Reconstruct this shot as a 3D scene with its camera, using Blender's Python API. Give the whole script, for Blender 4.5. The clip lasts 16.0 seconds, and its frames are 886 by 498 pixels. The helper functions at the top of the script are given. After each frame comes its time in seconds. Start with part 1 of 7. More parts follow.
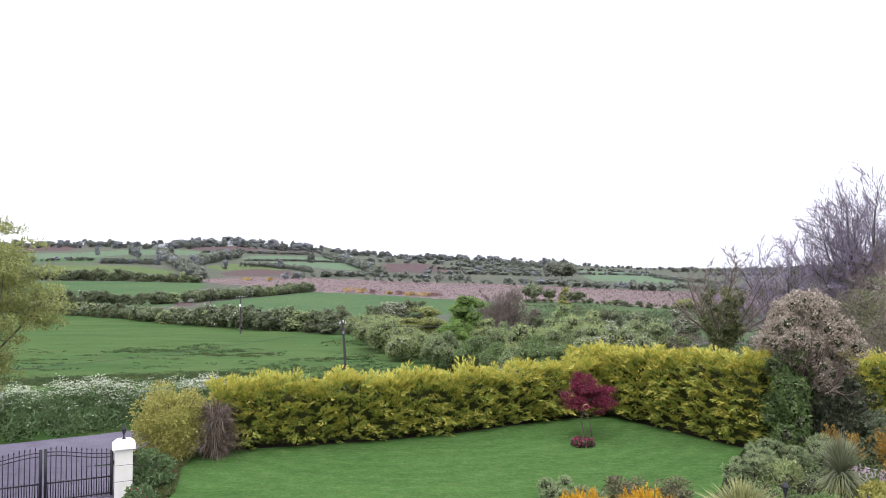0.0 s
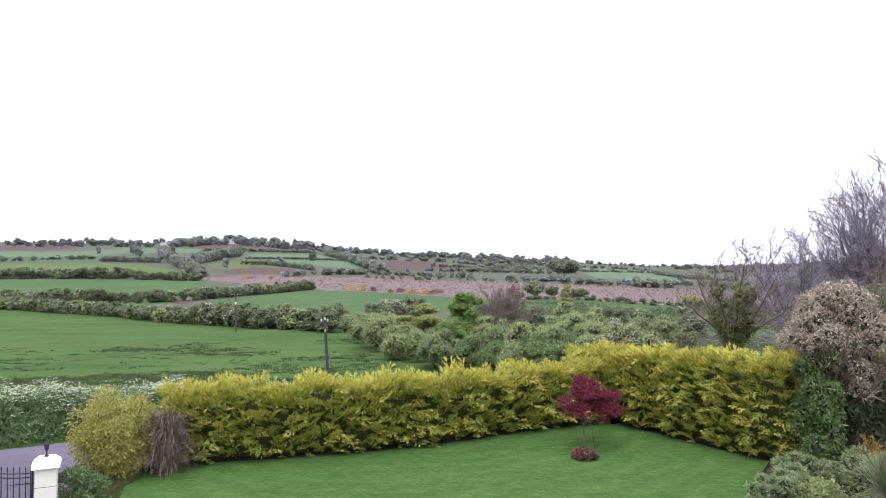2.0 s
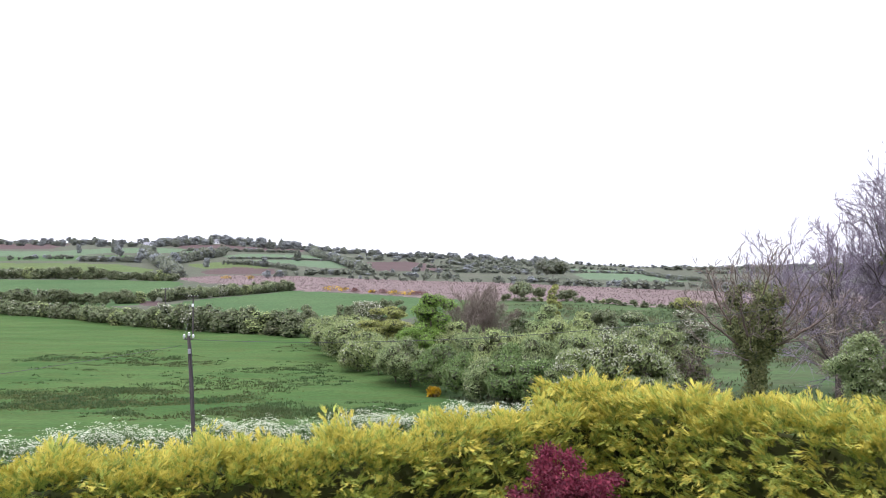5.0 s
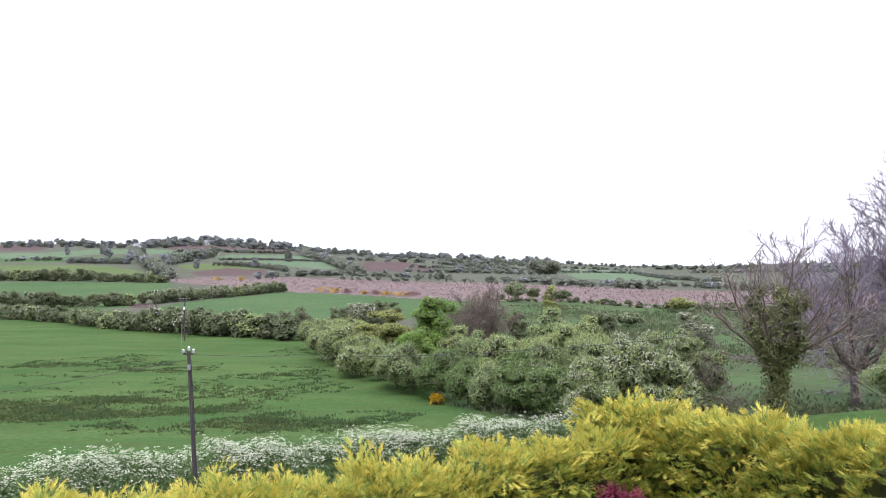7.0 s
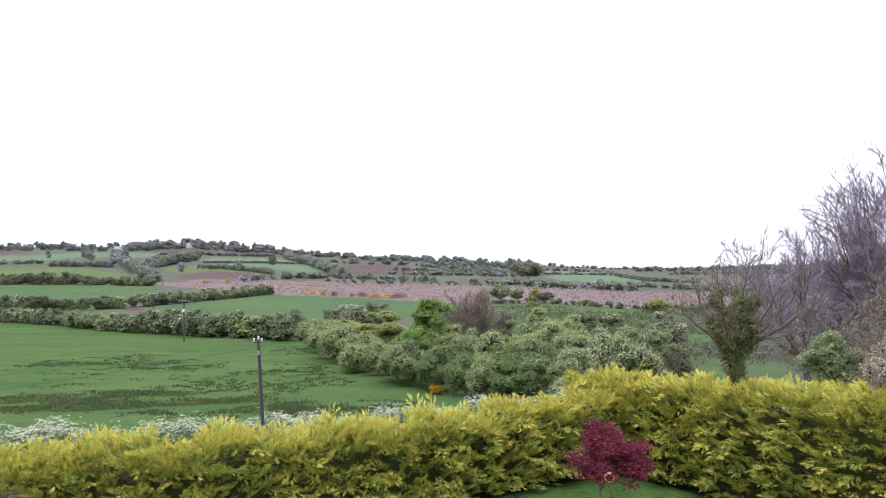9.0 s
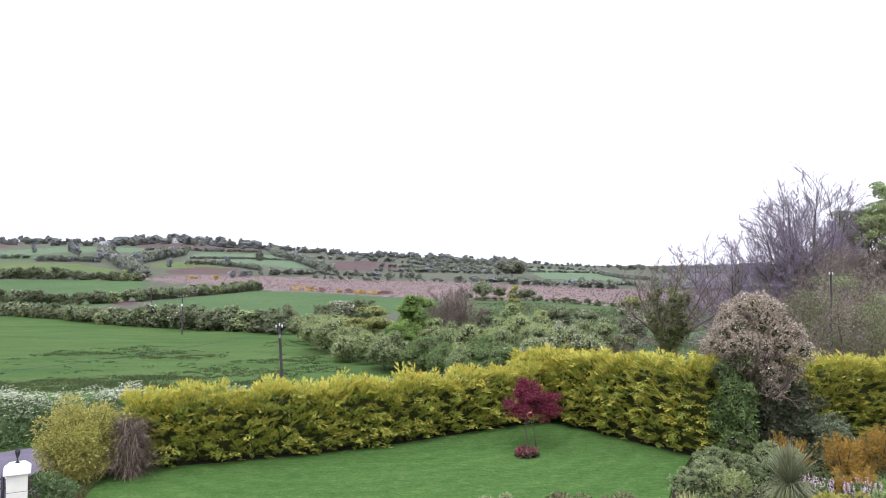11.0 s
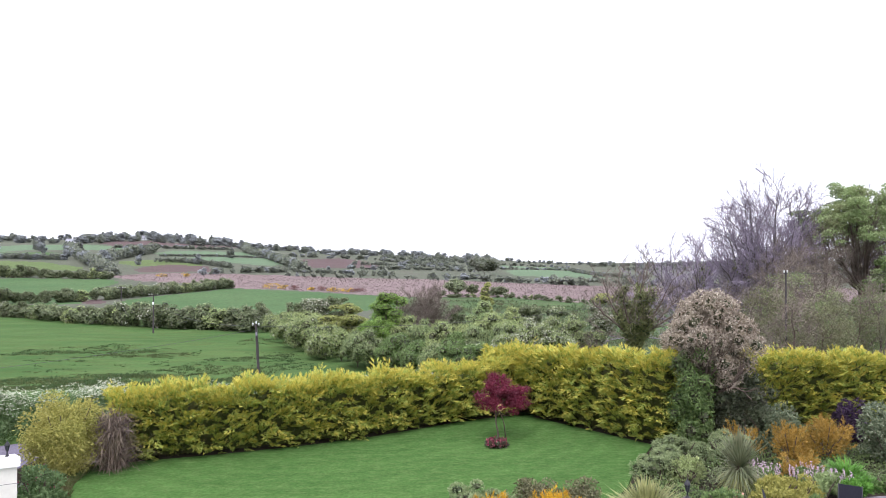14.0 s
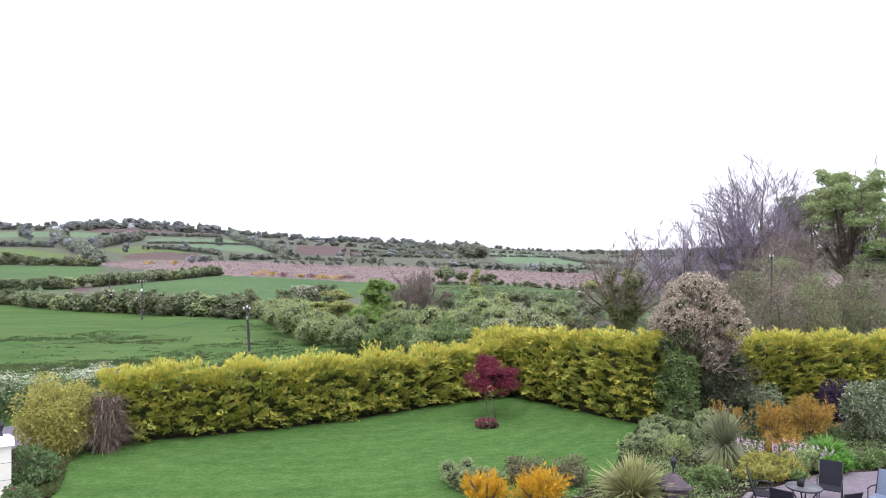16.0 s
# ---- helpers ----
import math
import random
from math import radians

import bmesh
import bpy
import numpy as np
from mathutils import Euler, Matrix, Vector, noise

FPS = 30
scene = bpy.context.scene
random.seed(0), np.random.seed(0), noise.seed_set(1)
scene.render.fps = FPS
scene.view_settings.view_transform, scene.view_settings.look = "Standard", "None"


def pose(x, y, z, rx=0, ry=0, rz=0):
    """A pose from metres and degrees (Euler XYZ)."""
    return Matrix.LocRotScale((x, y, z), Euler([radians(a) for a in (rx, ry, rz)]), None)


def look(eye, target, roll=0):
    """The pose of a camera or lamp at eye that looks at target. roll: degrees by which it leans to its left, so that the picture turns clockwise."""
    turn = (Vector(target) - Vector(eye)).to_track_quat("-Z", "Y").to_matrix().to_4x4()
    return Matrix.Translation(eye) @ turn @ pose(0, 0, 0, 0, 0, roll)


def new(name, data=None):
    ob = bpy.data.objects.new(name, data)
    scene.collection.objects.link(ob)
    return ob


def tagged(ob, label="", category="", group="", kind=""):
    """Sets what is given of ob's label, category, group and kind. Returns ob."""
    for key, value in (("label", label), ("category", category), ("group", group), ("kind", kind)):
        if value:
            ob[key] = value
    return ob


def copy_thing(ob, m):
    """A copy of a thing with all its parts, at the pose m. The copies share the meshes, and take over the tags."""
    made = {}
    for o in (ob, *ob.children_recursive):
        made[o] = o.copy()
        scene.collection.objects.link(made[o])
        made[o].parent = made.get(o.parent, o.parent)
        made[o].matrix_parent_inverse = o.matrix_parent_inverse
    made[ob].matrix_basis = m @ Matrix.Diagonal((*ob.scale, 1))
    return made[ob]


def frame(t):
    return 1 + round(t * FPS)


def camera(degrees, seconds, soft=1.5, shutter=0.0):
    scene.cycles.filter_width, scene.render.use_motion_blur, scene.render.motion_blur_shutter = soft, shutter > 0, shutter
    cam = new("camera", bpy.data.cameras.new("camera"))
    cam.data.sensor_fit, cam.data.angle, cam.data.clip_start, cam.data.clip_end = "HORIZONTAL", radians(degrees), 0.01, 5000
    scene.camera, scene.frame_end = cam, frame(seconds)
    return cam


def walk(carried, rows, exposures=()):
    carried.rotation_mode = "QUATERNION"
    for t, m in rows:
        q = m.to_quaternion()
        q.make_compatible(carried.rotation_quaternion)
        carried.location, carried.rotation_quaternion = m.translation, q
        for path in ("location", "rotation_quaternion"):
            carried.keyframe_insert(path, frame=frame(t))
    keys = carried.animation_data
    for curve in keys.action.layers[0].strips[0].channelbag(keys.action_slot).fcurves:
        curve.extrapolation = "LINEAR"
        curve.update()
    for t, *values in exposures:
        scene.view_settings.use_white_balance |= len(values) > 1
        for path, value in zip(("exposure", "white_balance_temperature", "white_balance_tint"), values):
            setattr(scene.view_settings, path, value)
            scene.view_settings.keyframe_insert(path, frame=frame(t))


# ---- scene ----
FOV = 64.0
cam = camera(FOV, 16.0, soft=0.75)
# seconds, x, y, z, heading, tilt, roll
PATH = [
    (0.0, 0.00, 0.00, 6.50, -0.01, 1.33, 0.12), (0.5, 0.14, -0.18, 6.50, 0.04, 1.31, 0.10),
    (1.0, 0.16, -0.02, 6.47, 0.13, 1.26, 0.10), (1.5, 0.22, 1.09, 6.35, 0.22, 1.22, 0.10),
    (2.0, 0.62, 2.99, 6.23, 0.20, 1.16, -0.02), (2.5, 1.35, 5.90, 6.01, 0.24, 1.14, -0.14),
    (3.0, 2.09, 9.15, 5.91, 0.29, 1.18, -0.08), (3.5, 2.71, 11.38, 5.84, 0.24, 1.22, -0.16),
    (4.0, 3.10, 12.43, 5.76, -0.07, 1.26, -0.06), (6.5, 2.58, 15.16, 6.13, -1.12, 1.18, -0.08),
    (7.0, 2.13, 15.50, 6.13, -1.36, 1.23, -0.12), (7.5, 1.56, 15.10, 6.14, -1.60, 1.30, -0.05),
    (8.0, 1.04, 13.90, 6.16, -1.90, 1.34, -0.07), (8.5, 0.75, 12.10, 6.18, -2.34, 1.40, -0.19),
    (9.0, 0.58, 9.70, 6.28, -2.81, 1.41, -0.26), (11.5, 0.44, 0.41, 6.70, -4.43, 1.03, 0.14),
    (12.0, 0.33, -0.04, 6.74, -4.91, 0.95, 0.11), (12.5, 0.22, -0.18, 6.79, -4.90, 0.95, 0.14),
    (13.0, 0.22, -0.07, 6.81, -5.17, 0.93, 0.12), (13.5, 0.32, 0.19, 6.77, -5.61, 0.95, 0.07),
    (14.0, 0.38, 0.34, 6.73, -6.12, 0.93, 0.05), (14.5, 0.42, 0.34, 6.69, -6.47, 0.92, 0.09),
    (15.0, 0.40, 0.23, 6.68, -6.78, 0.92, 0.05), (15.5, 0.38, 0.16, 6.62, -6.93, 0.92, 0.07),
    (16.0, 0.31, 0.14, 6.56, -6.98, -0.08, 0.06),
]


def drone(x, y, z, heading, tilt, roll):
    ahead = Vector((-math.sin(radians(heading)) * math.cos(radians(tilt)), math.cos(radians(heading)) * math.cos(radians(tilt)), math.sin(radians(tilt))))
    return look((x, y, z), Vector((x, y, z)) + ahead, roll)


walk(cam, [(r[0], drone(*r[1:])) for r in PATH], [(0.0, 0.05), (2.0, 0.1), (3.5, 0.18), (7.5, 0.1), (9.0, 0.06), (12.5, 0.18), (16.0, 0.25)])

# ---- light: a bright, evenly overcast sky ----
world = bpy.data.worlds.new("overcast_sky")
scene.world = world
world.use_nodes = True
wn, wl = world.node_tree.nodes, world.node_tree.links
sky = wn.new("ShaderNodeTexSky")
sky.sky_type, sky.sun_disc = "NISHITA", False
sky.sun_elevation, sky.sun_rotation = radians(55), radians(200)
sky.dust_density, sky.air_density = 4.0, 1.0
veil = wn.new("ShaderNodeMix")
veil.data_type = "RGBA"
veil.inputs["Factor"].default_value = 0.88
# an overcast sky is about three times as bright overhead as at the horizon
way, axes, rise, cloud = wn.new("ShaderNodeTexCoord"), wn.new("ShaderNodeSeparateXYZ"), wn.new("ShaderNodeMapRange"), wn.new("ShaderNodeMix")
rise.inputs["From Min"].default_value, rise.inputs["From Max"].default_value = 0.0, 1.0
cloud.data_type = "RGBA"
cloud.inputs["A"].default_value, cloud.inputs["B"].default_value = (5.55, 5.62, 6.35, 1), (14.5, 14.65, 16.6, 1)
wl.new(way.outputs["Generated"], axes.inputs[0]), wl.new(axes.outputs["Z"], rise.inputs["Value"])
wl.new(rise.outputs["Result"], cloud.inputs["Factor"]), wl.new(cloud.outputs["Result"], veil.inputs["B"])
wl.new(sky.outputs[0], veil.inputs["A"])
wl.new(veil.outputs["Result"], wn["Background"].inputs["Color"])
wn["Background"].inputs["Strength"].default_value = 0.235

sun_data = bpy.data.lights.new("sun", "SUN")
sun_data.energy, sun_data.angle, sun_data.color = 1.5, radians(40), (1.0, 0.97, 0.93)
sun = new("sun", sun_data)
sun.matrix_world = look((0, 0, 60), (12, 30, 0))


# ---- materials ----
def nodes_of(name):
    m = bpy.data.materials.new(name)
    m.use_nodes = True
    return m, m.node_tree.nodes, m.node_tree.links, m.node_tree.nodes["Principled BSDF"]


def noise_node(n, l, scale, detail=4.0, rough=0.6, coord="Object"):
    tc, no = n.new("ShaderNodeTexCoord"), n.new("ShaderNodeTexNoise")
    no.inputs["Scale"].default_value, no.inputs["Detail"].default_value, no.inputs["Roughness"].default_value = scale, detail, rough
    l.new(tc.outputs[coord], no.inputs["Vector"])
    return no


def mixed(n, l, fac, a, b):
    """Colour between a and b (colours or sockets) by a socket."""
    mx = n.new("ShaderNodeMix")
    mx.data_type = "RGBA"
    l.new(fac, mx.inputs["Factor"])
    for key, v in (("A", a), ("B", b)):
        if isinstance(v, tuple):
            mx.inputs[key].default_value = (*v, 1)
        else:
            l.new(v, mx.inputs[key])
    return mx.outputs["Result"]


def ramp(n, l, fac, lo, hi):
    r = n.new("ShaderNodeMapRange")
    r.inputs["From Min"].default_value, r.inputs["From Max"].default_value = lo, hi
    r.clamp = True
    l.new(fac, r.inputs["Value"])
    return r.outputs["Result"]


def leaf_mat(name, dark, light, patch=None, scale=1.2, thin=0.35, rough=0.6, amount=(0.45, 0.75), fleck=None, share=0.15):
    """Leaves: each leaf its own shade, drifts of a second colour, light through the blade."""
    m, n, l, p = nodes_of(name)
    geo = n.new("ShaderNodeNewGeometry")
    c = mixed(n, l, geo.outputs["Random Per Island"], dark, light)
    if patch:
        no = noise_node(n, l, scale, 3)
        c = mixed(n, l, ramp(n, l, no.outputs["Fac"], *amount), c, patch)
    if fleck:
        ml, fr = n.new("ShaderNodeMath"), n.new("ShaderNodeMath")
        ml.operation, fr.operation = "MULTIPLY", "FRACT"
        ml.inputs[1].default_value = 37.7
        l.new(geo.outputs["Random Per Island"], ml.inputs[0]), l.new(ml.outputs[0], fr.inputs[0])
        c = mixed(n, l, ramp(n, l, fr.outputs[0], 1 - share, 1 - share + 0.02), c, fleck)
    l.new(c, p.inputs["Base Color"])
    p.inputs["Roughness"].default_value = rough
    p.inputs["Specular IOR Level"].default_value = 0.12
    tr, ad = n.new("ShaderNodeBsdfTranslucent"), n.new("ShaderNodeMixShader")
    l.new(c, tr.inputs["Color"])
    ad.inputs[0].default_value = thin
    l.new(p.outputs[0], ad.inputs[1]), l.new(tr.outputs[0], ad.inputs[2])
    l.new(ad.outputs[0], n["Material Output"].inputs["Surface"])
    return m


def ground_mat(name, a, b, c, s1=0.08, s2=1.5, bump=0.5, rough=0.95, fine=12.0, stretch=None):
    """Ground cover: broad drifts, patches and a fine grain with relief."""
    m, n, l, p = nodes_of(name)
    n1, n2, n3 = noise_node(n, l, s1, 5), noise_node(n, l, s2, 5, 0.7), noise_node(n, l, fine, 3, 0.7)
    if stretch:
        for no in (n1, n2):
            mp = n.new("ShaderNodeMapping")
            mp.inputs["Scale"].default_value = stretch
            src = no.inputs["Vector"].links[0].from_socket
            l.new(src, mp.inputs["Vector"]), l.new(mp.outputs[0], no.inputs["Vector"])
    c1 = mixed(n, l, ramp(n, l, n1.outputs["Fac"], 0.35, 0.65), a, b)
    c2 = mixed(n, l, ramp(n, l, n2.outputs["Fac"], 0.45, 0.8), c1, c)
    dk = n.new("ShaderNodeMix")
    dk.data_type, dk.blend_type = "RGBA", "MULTIPLY"
    dk.inputs["Factor"].default_value = 0.6
    g = n.new("ShaderNodeMapRange")
    g.inputs["From Min"].default_value, g.inputs["From Max"].default_value, g.inputs["To Min"].default_value, g.inputs["To Max"].default_value = 0.3, 0.7, 0.5, 1.25
    l.new(n3.outputs["Fac"], g.inputs["Value"])
    l.new(c2, dk.inputs["A"]), l.new(g.outputs[0], dk.inputs["B"])
    l.new(dk.outputs["Result"], p.inputs["Base Color"])
    bp = n.new("ShaderNodeBump")
    bp.inputs["Strength"].default_value, bp.inputs["Distance"].default_value = bump, 0.06
    l.new(n3.outputs["Fac"], bp.inputs["Height"]), l.new(bp.outputs[0], p.inputs["Normal"])
    p.inputs["Roughness"].default_value, p.inputs["Specular IOR Level"].default_value = rough, 0.02
    return m


def mown(m):
    """Faint mowing arcs over a lawn material."""
    n, l = m.node_tree.nodes, m.node_tree.links
    p = n["Principled BSDF"]
    src = p.inputs["Base Color"].links[0].from_socket
    tc, mp, wv, mx, mr = n.new("ShaderNodeTexCoord"), n.new("ShaderNodeMapping"), n.new("ShaderNodeTexWave"), n.new("ShaderNodeMix"), n.new("ShaderNodeMapRange")
    mp.inputs["Location"].default_value = (1.5, -33.0, 0)
    wv.wave_type, wv.rings_direction = "RINGS", "Z"
    wv.inputs["Scale"].default_value, wv.inputs["Distortion"].default_value, wv.inputs["Detail"].default_value, wv.inputs["Detail Scale"].default_value = 0.32, 9.0, 3.0, 0.8
    mr.inputs["To Min"].default_value, mr.inputs["To Max"].default_value = 0.94, 1.05
    mx.data_type, mx.blend_type = "RGBA", "MULTIPLY"
    mx.inputs["Factor"].default_value = 1.0
    l.new(tc.outputs["Object"], mp.inputs["Vector"]), l.new(mp.outputs[0], wv.inputs["Vector"]), l.new(wv.outputs["Fac"], mr.inputs["Value"])
    l.new(src, mx.inputs["A"]), l.new(mr.outputs[0], mx.inputs["B"]), l.new(mx.outputs["Result"], p.inputs["Base Color"])
    return m


def solid_mat(name, a, b, scale=6.0, rough=0.7, metal=0.0, bump=0.3, dist=0.01, stretch=None):
    m, n, l, p = nodes_of(name)
    no = noise_node(n, l, scale, 6, 0.65)
    if stretch:
        mp = n.new("ShaderNodeMapping")
        mp.inputs["Scale"].default_value = stretch
        src = no.inputs["Vector"].links[0].from_socket
        l.new(src, mp.inputs["Vector"]), l.new(mp.outputs[0], no.inputs["Vector"])
    l.new(mixed(n, l, ramp(n, l, no.outputs["Fac"], 0.3, 0.7), a, b), p.inputs["Base Color"])
    bp = n.new("ShaderNodeBump")
    bp.inputs["Strength"].default_value, bp.inputs["Distance"].default_value = bump, dist
    l.new(no.outputs["Fac"], bp.inputs["Height"]), l.new(bp.outputs[0], p.inputs["Normal"])
    p.inputs["Roughness"].default_value, p.inputs["Metallic"].default_value = rough, metal
    return m


